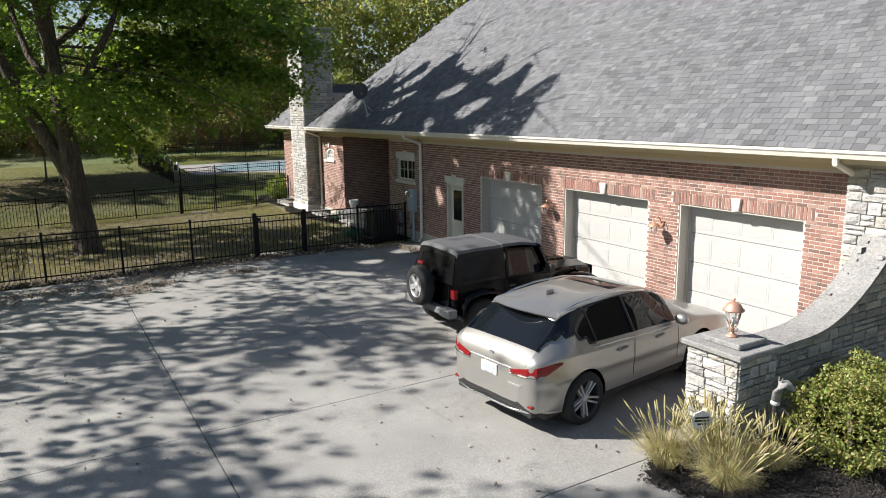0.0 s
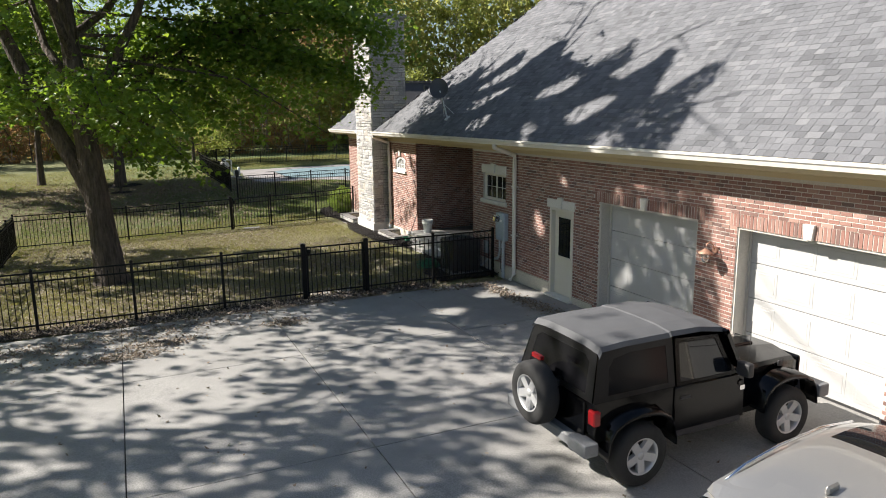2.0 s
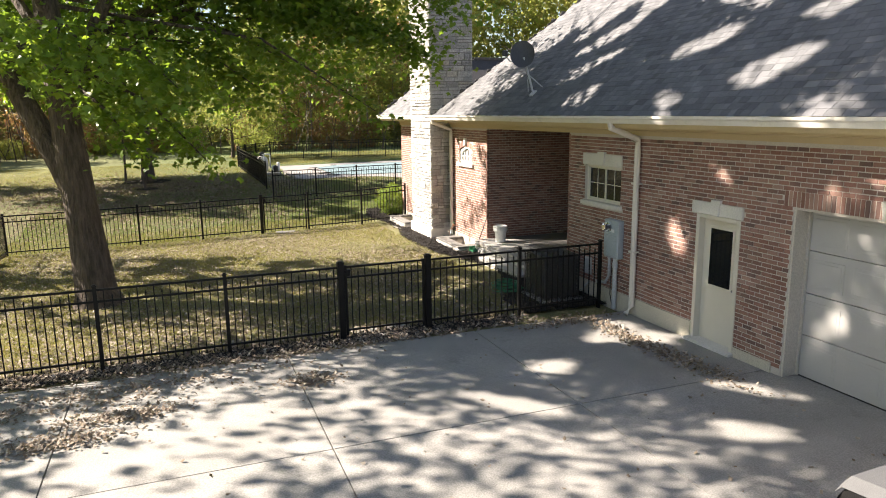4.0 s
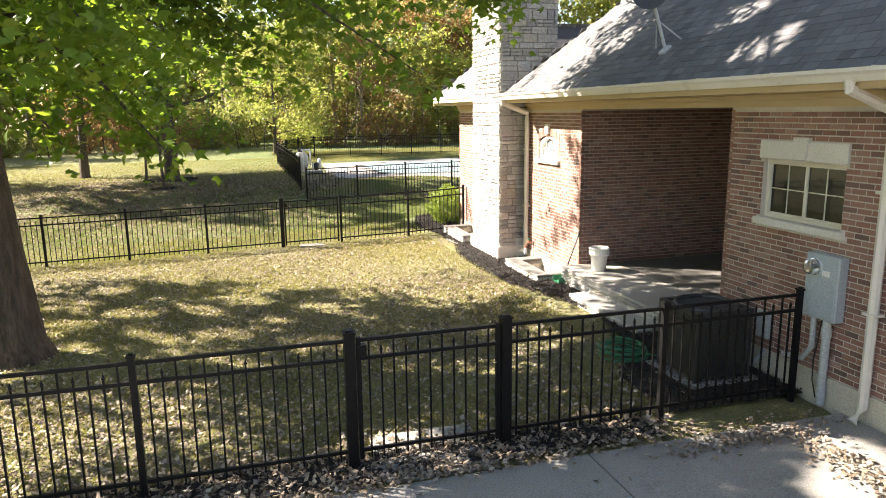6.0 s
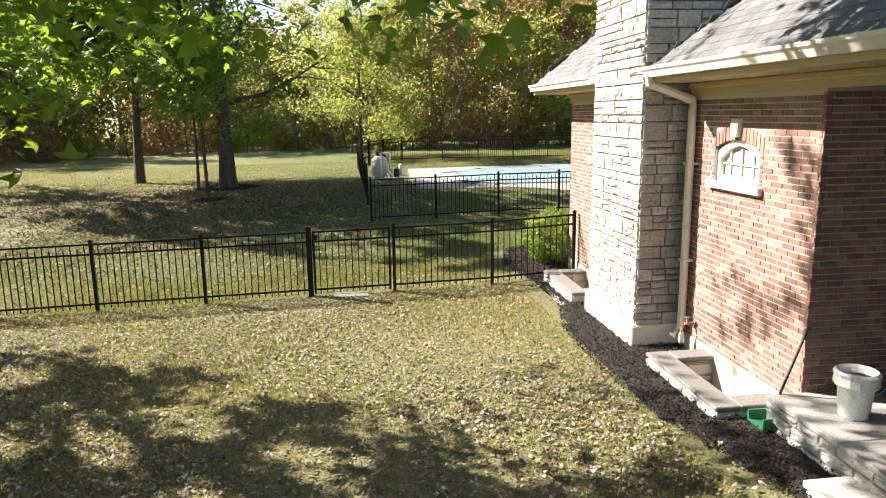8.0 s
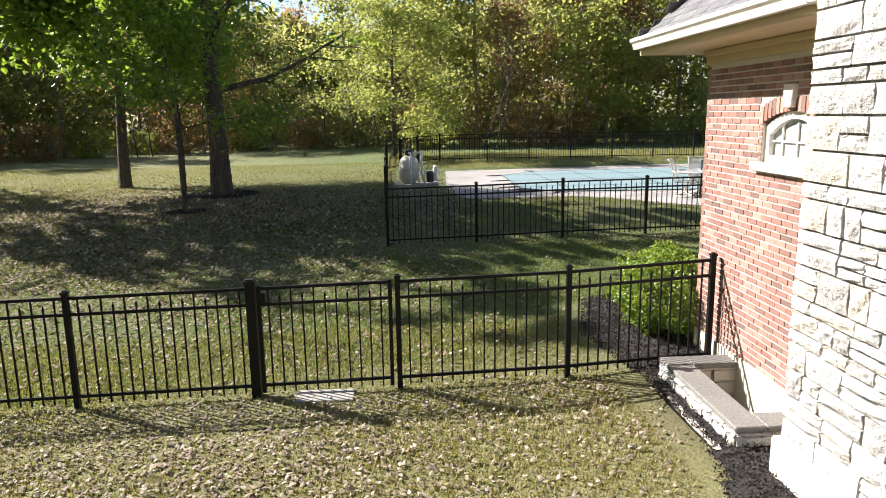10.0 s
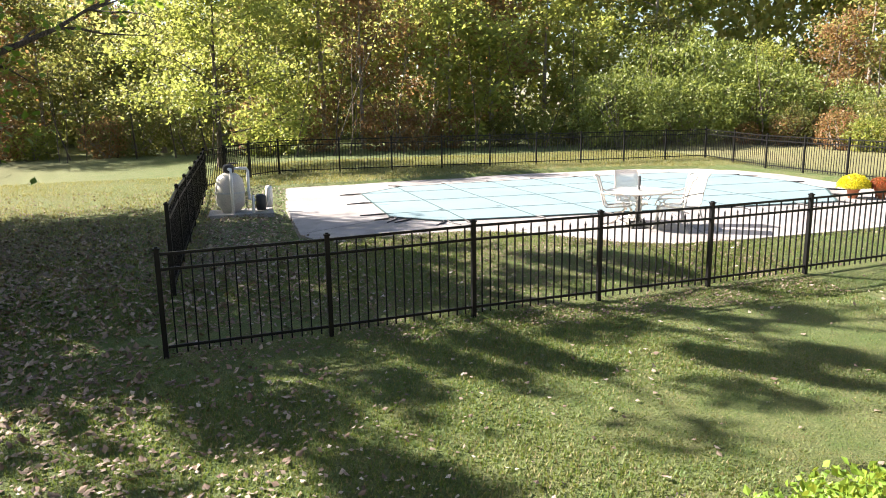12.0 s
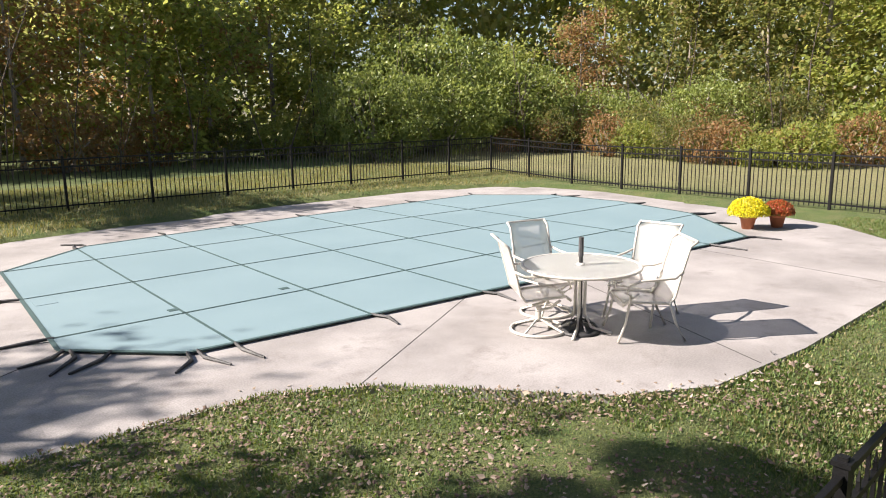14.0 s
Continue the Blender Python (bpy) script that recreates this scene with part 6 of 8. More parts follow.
def yard_sign():
    t = thing("yard_sign", (6.1, 4.75, 0), "small octagonal yard sign on a stake", "sign")
    part("stake", tube(bmesh.new(), [(0, 0, -0.1), (0, 0, 0.5)], 0.008, 6), M_pvc, t)
    bm = bmesh.new()
    tube(bm, [(0, -0.006, 0), (0, 0.006, 0)], 0.12, 8)
    plate = part("plate", bm, M_white, t, m=pose(0, -0.01, 0.58, 0, 0, -25))
    for z, w in ((0.035, 0.08), (0.0, 0.085), (-0.04, 0.05)):
        part("bar", boxes((-w, w, -0.0085, -0.0065, z - 0.011, z + 0.011)), M_plastic, plate)


yard_sign()


# ---- porch, window wells, yard equipment ----
porch = thing("porch", None, "raised stone-edged concrete porch with a step", "porch", kind="structure")
PZ0 = 0.2
part("slab", boxes((WX - 0.32, 17.59, 21.34, 25.29, -0.3, PZ0 - 0.05)), M_mortar, porch)
for i in range(4):
    for j in range(3):
        a, b = 21.35 + i * 0.985, 21.35 + (i + 1) * 0.985 - 0.008
        c, d = (WX - 0.36, 11.2, 12.4, 17.0)[j], (WX - 0.36, 11.2, 12.4, 17.0)[j + 1] - 0.008
        # Inner flagstones take the darker stone, putting the porch's shaded depth into their colour.
        part("flagstone", boxes((c, d, a, b, PZ0 - 0.05, PZ0), bev=0.006), M_coping if j else M_slabstone, porch)
lay_stones(porch, (WX - 0.34, 25.29, 0), (0, -1), stone_face(0, 3.95, lambda u: PZ0 - 0.05, _srng, 0.08, 0.15, 0.2, 0.42, -0.25), _srng)
lay_stones(porch, (WX - 0.34, 21.34, 0), (1, 0), stone_face(0, 0.34, lambda u: PZ0 - 0.05, _srng, 0.08, 0.15, 0.15, 0.2, -0.25), _srng)
step = part("step", boxes((9.78, WX - 0.36, 22.1, 24.1, -0.4, -0.06)), M_mortar, porch)
part("tread", boxes((9.74, WX - 0.34, 22.06, 24.14, -0.06, 0.0), bev=0.01), M_slabstone, step)
lay_stones(porch, (9.76, 24.1, 0), (0, -1), stone_face(0, 2.0, lambda u: -0.06, _srng, 0.08, 0.14, 0.25, 0.45, -0.32), _srng)


def window_well(y0, y1):
    t = thing("window_well", None, "stone-edged basement window well with slate coping", "window well", "window wells")
    x0, zt = 9.76, 0.0
    part("wall_block", boxes((x0 + 0.03, x0 + 0.24, y0 + 0.03, y1 - 0.03, -0.9, zt - 0.05), (x0 + 0.24, WX, y0 + 0.03, y0 + 0.24, -0.9, zt - 0.05), (x0 + 0.24, WX, y1 - 0.24, y1 - 0.03, -0.9, zt - 0.05)), M_mortar, t)
    part("pit_floor", boxes((x0 + 0.24, WX, y0 + 0.24, y1 - 0.24, -0.72, -0.7)), M_mulch, t)
    for s in ((x0, x0 + 0.27, y0, y1), (x0 + 0.274, WX - 0.004, y0, y0 + 0.27), (x0 + 0.274, WX - 0.004, y1 - 0.27, y1)):
        part("coping_slab", boxes((*s, zt - 0.05, zt), bev=0.01), M_coping, t)
    lay_stones(t, (x0 + 0.01, y1 - 0.01, 0), (0, -1), stone_face(0, y1 - y0 - 0.02, lambda u: zt - 0.05, _srng, 0.08, 0.14, 0.2, 0.4, -0.35), _srng)
    lay_stones(t, (x0 + 0.01, y0 + 0.01, 0), (1, 0), stone_face(0, WX - x0 - 0.02, lambda u: zt - 0.05, _srng, 0.08, 0.14, 0.2, 0.4, -0.35), _srng)
    lay_stones(t, (WX, y1 - 0.245, 0), (-1, 0), stone_face(0, WX - x0 - 0.25, lambda u: zt - 0.05, _srng, 0.1, 0.16, 0.2, 0.4, -0.7), _srng, 0.02)


window_well(25.5, 27.15)
window_well(30.0, 31.7)


def bucket():
    t = thing("bucket", (10.62, 24.75, PZ0), "white plastic bucket with crumpled liner on the porch", "bucket")
    part("pail", lathe(bmesh.new(), [(0.12, 0.0), (0.125, 0.01), (0.15, 0.3), (0.16, 0.31), (0.155, 0.33), (0.145, 0.32), (0.115, 0.02), (0.0, 0.02)], 22), M_white, t, smooth=True)
    part("liner", lathe(bmesh.new(), [(0.165, 0.27), (0.185, 0.3), (0.18, 0.37), (0.19, 0.4), (0.165, 0.42), (0.14, 0.4), (0.12, 0.36)], 15, caps=False), M_white, t)
    part("bail", tube(bmesh.new(), [(0.165 * math.cos(a), 0.165 * math.sin(a) * 0.3 - 0.15, 0.3 - 0.1 * math.sin(a)) for a in [k * math.pi / 8 for k in range(9)]], 0.004, 5), M_pvc, t)


bucket()


def scoop():
    t = thing("waste_scoop", (10.4, 25.32, -0.02), "green long-handled scoop leaning on the brick corner", "scoop")
    part("handle", tube(bmesh.new(), [(-0.2, -0.05, 0.05), (0.13, 0.0, 0.85)], 0.013, 8), M_plastic, t)
    part("grip", tube(bmesh.new(), [(0.1, 0.0, 0.78), (0.15, 0.0, 0.9)], 0.02, 8), M_plastic, t)
    part("pan", boxes((-0.36, -0.12, -0.16, 0.08, -0.08, -0.06), (-0.36, -0.12, 0.07, 0.09, -0.08, 0.03), (-0.36, -0.12, -0.17, -0.15, -0.08, 0.03), (-0.14, -0.12, -0.16, 0.08, -0.08, 0.06)), M_hose, t)


scoop()


def air_conditioner():
    t = thing("air_conditioner", (9.82, 20.72, -0.14), "dark grey louvred outdoor air-conditioning unit", "air conditioner")
    w, h = 0.38, 0.86
    part("pad", boxes((-0.48, 0.48, -0.48, 0.48, -0.08, 0.03), bev=0.01), M_concrete, t)
    part("coil", boxes((-w + 0.04, w - 0.04, -w + 0.04, w - 0.04, 0.06, h - 0.02)), M_acmetal, t)
    for sx in (-1, 1):
        for sy in (-1, 1):
            part("corner_post", boxes((sx * w - 0.03 * (sx > 0), sx * w + 0.03 * (sx < 0), sy * w - 0.03 * (sy > 0), sy * w + 0.03 * (sy < 0), 0.03, h)), M_acgrey, t)
            part("foot", boxes((sx * 0.3 - 0.05, sx * 0.3 + 0.05, sy * 0.3 - 0.05, sy * 0.3 + 0.05, 0.03, 0.07)), M_plastic, t)
    for i in range(26):
        z = 0.09 + i * 0.028
        for s in (-1, 1):
            part("louvre", boxes((-w + 0.03, w - 0.03, s * w - 0.01, s * w + 0.002, z, z + 0.012)), M_acgrey, t)
            part("louvre", boxes((s * w - 0.01, s * w + 0.002, -w + 0.03, w - 0.03, z, z + 0.012)), M_acgrey, t)
    part("top_panel", lathe(bmesh.new(), [(0.33, h), (0.34, h + 0.025), (0.36, h + 0.03), (0.37, h)], 28, caps=False), M_acgrey, t, smooth=True)
    part("top_frame", boxes((-w, w, -w, -w + 0.06, h - 0.02, h + 0.01), (-w, w, w - 0.06, w, h - 0.02, h + 0.01), (-w, -w + 0.06, -w + 0.06, w - 0.06, h - 0.02, h + 0.01), (w - 0.06, w, -w + 0.06, w - 0.06, h - 0.02, h + 0.01)), M_acgrey, t)
    grille = bmesh.new()
    for k in range(9):
        r = 0.04 + k * 0.036
        tube(grille, [(r * math.cos(a), r * math.sin(a), h + 0.02 + 0.02 * (1 - k / 9)) for a in [j * math.pi / 12 for j in range(25)]], 0.003, 4, False)
    for k in range(6):
        a = k * math.pi / 3
        part("guard_spoke", tube(bmesh.new(), [(0, 0, h + 0.042), (0.34 * math.cos(a), 0.34 * math.sin(a), h + 0.022)], 0.004, 4), M_acmetal, t)
    part("disconnect_box", boxes((0.62, 0.68, -0.35, -0.13, 0.45, 0.78), bev=0.01), M_pvc, t)
    part("line_set", tube(bmesh.new(), [(0.36, -0.2, 0.2), (0.5, -0.25, 0.12), (0.66, -0.3, 0.3)], 0.02, 8), M_pvc, t)


air_conditioner()


def hose():
    t = thing("garden_hose", (9.2, 21.5, float(ground_z(9.2, 21.5)) + 0.02), "coiled green garden hose on the mulch", "hose")
    rng = random.Random(4)
    pts = []
    for k in range(150):
        a = k * 0.32
        r = 0.26 + 0.05 * math.sin(k * 0.13) + rng.uniform(-0.01, 0.01)
        pts.append((r * math.cos(a) + 0.02 * math.sin(k * 0.05), r * math.sin(a), 0.01 + 0.0011 * k + 0.012 * math.sin(a * 1.7)))
    pts += [(0.5, -0.25, 0.02), (0.8, -0.6, 0.02), (0.62, -0.9, 0.02)]
    part("coil", tube(bmesh.new(), pts, 0.011, 6), M_hose, t, smooth=True)


hose()


def spigot():
    t = thing("water_spigot", (WX - 0.06, 27.42, 0.12), "brass outdoor tap with a green handle on the wall", "tap")
    part("pipe", tube(bmesh.new(), [(0.05, 0, 0.12), (-0.06, 0, 0.12), (-0.1, 0, 0.06), (-0.1, 0, 0.0)], 0.018, 8), M_copper, t)
    part("valve", tube(bmesh.new(), [(-0.03, 0, 0.12), (-0.03, 0, 0.19)], 0.014, 8), M_copper, t)
    part("hand_wheel", lathe(bmesh.new(), [(0.03, 0.19), (0.035, 0.195), (0.03, 0.205)], 10, (-0.03, 0, 0)), M_hose, t)
    part("vacuum_breaker", lathe(bmesh.new(), [(0.035, -0.12), (0.04, -0.1), (0.03, 0.0)], 10, (-0.1, 0, 0)), M_grey, t)


spigot()

# ---- vehicles ----
def smooth_table(table, n):
    """Catmull-Rom resampling of rows (first column is the station) to n rows."""
    t = np.array(table, float)
    s = np.linspace(0, len(t) - 1, n)
    out = []
    for v in s:
        i = min(int(v), len(t) - 2)
        f = v - i
        p0, p1, p2, p3 = t[max(i - 1, 0)], t[i], t[i + 1], t[min(i + 2, len(t) - 1)]
        out.append(0.5 * ((2 * p1) + (p2 - p0) * f + (2 * p0 - 5 * p1 + 4 * p2 - p3) * f * f + (3 * p1 - p0 - 3 * p2 + p3) * f ** 3))
    return np.array(out)


def wheel(parent, x, y, r, width, side, spokes, rim_r, spoke_w, rim_mat, twin=False, name="wheel", barrel=None):
    """A wheel whose outer face looks to side (-1 right, 1 left)."""
    w = new(name)
    w.parent = parent
    w.matrix_basis = pose(x, y, r, 0, 0, 0 if side < 0 else 180)
    h = width / 2
    part("tyre", lathe(bmesh.new(), [(rim_r, -h + 0.01), (rim_r + 0.02, -h), (r - 0.05, -h - 0.004), (r - 0.012, -h + 0.03), (r, -h + 0.06), (r, h - 0.06), (r - 0.012, h - 0.03), (r - 0.05, h), (rim_r, h)], 40, axis="y", caps=False), M_tyre, w, smooth=True)
    part("rim", lathe(bmesh.new(), [(rim_r + 0.004, -h + 0.004), (rim_r - 0.012, -h + 0.006), (rim_r - 0.02, -h + 0.05), (rim_r - 0.04, h - 0.05)], 36, axis="y", caps=False), barrel or rim_mat, w, smooth=True)
    part("brake_disc", lathe(bmesh.new(), [(0.0, -0.01), (rim_r * 0.72, -0.01), (rim_r * 0.72, 0.01)], 24, axis="y"), M_plastic, w)
    for k in range(spokes):
        a = 360 / spokes * k + 90
        bm = bmesh.new()
        offs = ((-spoke_w * 0.55, spoke_w * 0.34), (spoke_w * 0.55, spoke_w * 0.34)) if twin else ((0, spoke_w),)
        for o, sw in offs:
            v = [bm.verts.new(c) for c in ((0.04, -h + 0.035, o * 0.5 - sw * 0.5), (0.04, -h + 0.035, o * 0.5 + sw * 0.5), (rim_r - 0.006, -h + 0.012, o + sw * 0.5), (rim_r - 0.006, -h + 0.012, o - sw * 0.5),
                                           (0.04, -h + 0.09, o * 0.5 - sw * 0.5), (0.04, -h + 0.09, o * 0.5 + sw * 0.5), (rim_r - 0.006, -h + 0.06, o + sw * 0.5), (rim_r - 0.006, -h + 0.06, o - sw * 0.5))]
            for f in ((0, 1, 2, 3), (4, 7, 6, 5), (0, 4, 5, 1), (1, 5, 6, 2), (2, 6, 7, 3), (3, 7, 4, 0)):
                bm.faces.new([v[i] for i in f])
        bmesh.ops.recalc_face_normals(bm, faces=bm.faces)
        bm.transform(pose(0, 0, 0, 0, a, 0))
        part("spoke", bm, rim_mat, w)
    part("hub_cap", lathe(bmesh.new(), [(0.0, -h + 0.02), (0.03, -h + 0.02), (0.05, -h + 0.032), (0.06, -h + 0.09)], 18, axis="y"), rim_mat, w, smooth=True)
    return w


def arch_lip(parent, x, z, r, y, side, mat, thick=0.045, out=0.012, a0=-12, a1=192):
    """A wheel-arch moulding: a band bent round the wheel opening."""
    bm, rows, n = bmesh.new(), [], 22
    for i in range(n + 1):
        a = radians(a0 + (a1 - a0) * i / n)
        c, s = math.cos(a), math.sin(a)
        rows.append([bm.verts.new((x + rr * c, y + side * o, z + rr * s)) for rr, o in ((r, -0.06), (r, out), (r + thick, out + 0.004), (r + thick + 0.012, -0.02))])
    for a, b in zip(rows, rows[1:]):
        for k in range(3):
            bm.faces.new((a[k], a[k + 1], b[k + 1], b[k]))
    bmesh.ops.recalc_face_normals(bm, faces=bm.faces)
    part("arch_moulding", bm, mat, parent, smooth=True)


def suv():
    car = thing("crossover_car", pose(4.87, 7.1, drive_z(7.1), 0, 0, 7.4) @ Matrix.Scale(0.94, 4), "champagne silver crossover SUV parked facing the garage", "car", "parked cars")
    T = [  # x, sill, belt, roof, half width, half roof width
        (0.00, 0.45, 0.80, 0.82, 0.58, 0.50), (0.03, 0.37, 0.93, 0.96, 0.74, 0.62), (0.08, 0.33, 1.02, 1.07, 0.83, 0.67), (0.16, 0.33, 1.06, 1.15, 0.885, 0.68), (0.28, 0.3, 1.08, 1.24, 0.92, 0.66), (0.46, 0.28, 1.09, 1.38, 0.94, 0.63), (0.72, 0.27, 1.09, 1.575, 0.95, 0.61),
        (1.10, 0.26, 1.08, 1.635, 0.95, 0.61), (1.80, 0.25, 1.05, 1.665, 0.945, 0.61), (2.45, 0.25, 1.03, 1.635, 0.945, 0.60), (2.95, 0.25, 1.02, 1.50, 0.94, 0.57), (3.35, 0.25, 1.01, 1.27, 0.94, 0.59),
        (3.72, 0.25, 1.00, 1.07, 0.94, 0.66), (4.25, 0.26, 0.94, 0.99, 0.92, 0.62), (4.62, 0.28, 0.84, 0.89, 0.86, 0.50), (4.82, 0.35, 0.72, 0.76, 0.72, 0.40), (4.89, 0.44, 0.64, 0.66, 0.52, 0.30)]
    S = smooth_table(T, 220)
    NR = 64
    grid = []
    for x, zl, zb, zr, w, wr in S:
        zm = zl + 0.52 * (zb - zl)
        half = [(0.0, zl), (w * 0.84, zl), (w * 0.955, zl + 0.06), (w * 0.985, zl + 0.2), (w * 0.985, zm - 0.02), (w, zm + 0.09), (w * 0.985, zb - 0.09), (w * 0.955, zb),
                (wr + (w * 0.955 - wr) * 0.22 + 0.0, zb + (zr - zb) * 0.78), (wr, zr - 0.045 * min(1, (zr - zb) * 3)), (wr * 0.72, zr - 0.004), (0.0, zr)]
        grid.append(smooth_table(half, NR))
    G = np.zeros((len(S), NR, 3))
    for i in range(len(S)):
        G[i, :, 0], G[i, :, 1], G[i, :, 2] = S[i, 0], grid[i][:, 0], grid[i][:, 1]
    ring_u = np.linspace(0, 11, NR)
    RW, FW, WR = (0.93, 0.38), (3.72, 0.38), 0.38
    hub = {}
    inside = np.zeros(G.shape[:2], bool)
    for wx, wz in (RW, FW):   # draw the edge of each wheel opening into a clean arc
        d = np.hypot(G[:, :, 0] - wx, G[:, :, 2] - wz)
        hit = (d < 0.43) & (G[:, :, 1] > 0.5) & (ring_u[None, :] < 7)
        inside |= hit
        for i, j in zip(*np.nonzero(hit)):
            hub[i, j] = (wx, wz)
    drop = {(i, j) for i in range(len(S) - 1) for j in range(NR - 1) if inside[i, j] and inside[i + 1, j] and inside[i, j + 1] and inside[i + 1, j + 1]}
    for (i, j), (wx, wz) in hub.items():
        dx, dz = G[i, j, 0] - wx, G[i, j, 2] - wz
        k = 0.43 / max(1e-6, math.hypot(dx, dz))
        G[i, j, 0], G[i, j, 2] = wx + dx * k, wz + dz * k
    parts = {k: [] for k in ("body", "side_glass", "rear_window", "windshield", "roof", "sill", "hatch", "hood", "sunroof")}
    for i in range(len(S) - 1):
        for j in range(NR - 1):
            c = (G[i, j] + G[i + 1, j] + G[i, j + 1] + G[i + 1, j + 1]) / 4
            u = (ring_u[j] + ring_u[j + 1]) / 2
            x, y, z = c
            if (i, j) in drop:
                continue
            tall = np.interp(x, S[:, 0], S[:, 3] - S[:, 2])
            k = "body"
            if u < (1.5 if x < 0.55 else 2.5):
                k = "sill"
            elif u > 7.15 and tall > 0.05 and 0.14 < x < 3.6:
                if u < 8.75:
                    kick = float(np.interp(x, [0.2, 0.5, 1.15], [8.3, 7.75, 7.15]))   # the glass line kicks up to the tail
                    if 0.2 < x < 3.08 and u > kick:
                        k = "side_glass"
                    elif x > 3.16:
                        k = "windshield" if u > 8.2 else "body"
                elif 0.2 < x < 0.7:
                    k = "rear_window"
                elif x > 2.85:
                    k = "windshield"
                elif u > 9.9 and 1.95 < x < 2.75:
                    k = "sunroof"
                else:
                    k = "roof"
            elif x < 0.2 and u > 2.6 and z > 0.62 and y < 0.72:
                k = "hatch"
            elif u > 7.6 and x >= 3.6 and x < 4.75:
                k = "hood"
            parts[k].append((i, j))
    mats = {"body": M_silver, "side_glass": M_carglass, "rear_window": M_carglass, "windshield": M_carglass, "roof": M_silver, "sill": M_plastic, "hatch": M_silver, "hood": M_silver, "sunroof": M_carglass}
    for k, cells in parts.items():
        if not cells:
            continue
        vid, verts, faces = {}, [], []
        def vert(i, j, s):
            key = (i, j, s if G[i, j, 1] > 1e-6 else 1)
            if key not in vid:
                vid[key] = len(verts)
                verts.append((G[i, j, 0], G[i, j, 1] * s, G[i, j, 2]))
            return vid[key]
        for i, j in cells:
            for s in (1, -1):
                f = [vert(i, j, s), vert(i + 1, j, s), vert(i + 1, j + 1, s), vert(i, j + 1, s)]
                f = f if s < 0 else f[::-1]
                f = list(dict.fromkeys(f))
                if len(f) > 2:
                    faces.append(f)
        put(k, mesh_of(k, verts, faces, mats[k], True), car)

    for end, nm in ((0, "tailgate_panel"), (len(S) - 1, "nose_panel")):
        ring = [(G[end, j, 0], G[end, j, 1], G[end, j, 2]) for j in range(NR)]
        verts = ring + [(x, -y, z) for x, y, z in ring[-2:0:-1]]
        put(nm, mesh_of(nm, verts, [tuple(range(len(verts)))[::1 if end else -1]], M_silver), car)

    def side_strip(name, pts, r, mat, both=True):
        for s in ((1, -1) if both else (1,)):
            part(name, tube(bmesh.new(), [(x, y * s, z) for x, y, z in pts], r, 6), mat, car, smooth=True)

    def surf(x, u):
        i = int(np.argmin(np.abs(S[:, 0] - x)))
        j = int(np.argmin(np.abs(ring_u - u)))
        return G[i, j] + np.array([0, 0.006, 0.003])
    side_strip("window_chrome", [surf(x, 7.05) for x in np.linspace(1.1, 3.4, 14)], 0.009, M_chrome)
    side_strip("quarter_trim", [surf(x, float(np.interp(x, [0.2, 0.5, 1.15], [8.3, 7.75, 7.15]))) - [0, 0.012, 0] for x in np.linspace(0.2, 1.2, 24)], 0.03, M_carglass)
    side_strip("roof_rail", [(x, 0.6, z + 0.012) for x, z in ((0.8, 1.545), (1.05, 1.61), (1.5, 1.645), (2.1, 1.638), (2.6, 1.56))], 0.014, M_chrome)
    side_strip("b_pillar", [surf(2.0, 7.1) + [0, 0.004, 0], surf(1.98, 8.0), surf(1.96, 8.7)], 0.022, M_plastic)
    side_strip("c_pillar", [surf(1.2, 7.1) + [0, 0.004, 0], surf(1.16, 8.0), surf(1.1, 8.6)], 0.012, M_plastic)
    for s in (1, -1):
        for x in (1.72, 2.62):
            part("door_handle", tube(bmesh.new(), [(x - 0.11, s * 0.945, 0.925), (x - 0.08, s * 0.965, 0.93), (x + 0.08, s * 0.965, 0.935), (x + 0.11, s * 0.945, 0.935)], 0.014, 8), M_silver, car, smooth=True)
        for x, lean in ((1.98, 0.02), (3.08, 0.0), (1.3, -0.1)):
            pts = [(x + lean * k, s * (float(surf(x, 3.2 + 3.6 * k)[1]) + 0.0005), float(surf(x, 3.2 + 3.6 * k)[2])) for k in (0, 0.25, 0.5, 0.75, 1)]
            if x > 1.4:
                part("door_seam", tube(bmesh.new(), pts, 0.004, 4), M_joint, car)
        part("mirror", lathe(bmesh.new(), [(0.0, -0.09), (0.06, -0.08), (0.085, -0.02), (0.085, 0.05), (0.05, 0.09), (0.0, 0.095)], 14, axis="y"), M_silver, car, smooth=True, m=pose(3.02, s * 1.02, 1.12, 0, 0, 0) @ Matrix.Diagonal((0.75, 1.1, 0.95, 1)))
        for wx, wz in (RW, FW):
            arch_lip(car, wx, wz, 0.4, 0.958, s, M_plastic, 0.062, 0.02)
            wheel(car, wx, s * 0.85, WR, 0.235, s, 5, 0.275, 0.075, M_rim, True, barrel=M_plastic)
        bm, rows = bmesh.new(), []
        for x, y, z, h in ((0.0, 0.42, 0.86, 0.03), (0.012, 0.56, 0.87, 0.055), (0.03, 0.7, 0.885, 0.075), (0.085, 0.83, 0.91, 0.08), (0.2, 0.905, 0.95, 0.062), (0.34, 0.935, 0.985, 0.035), (0.46, 0.945, 1.005, 0.006)):
            rows.append([bm.verts.new(c) for c in ((x, s * y, z - h), (x - 0.012, s * (y + 0.006), z), (x, s * y, z + h), (x + 0.06, s * (y - 0.05), z + h), (x + 0.06, s * (y - 0.05), z - h))])
        for a, b in zip(rows, rows[1:]):
            for q in range(5):
                bm.faces.new((a[q], a[(q + 1) % 5], b[(q + 1) % 5], b[q]))
        bm.faces.new(rows[0])
        bm.faces.new(rows[-1])
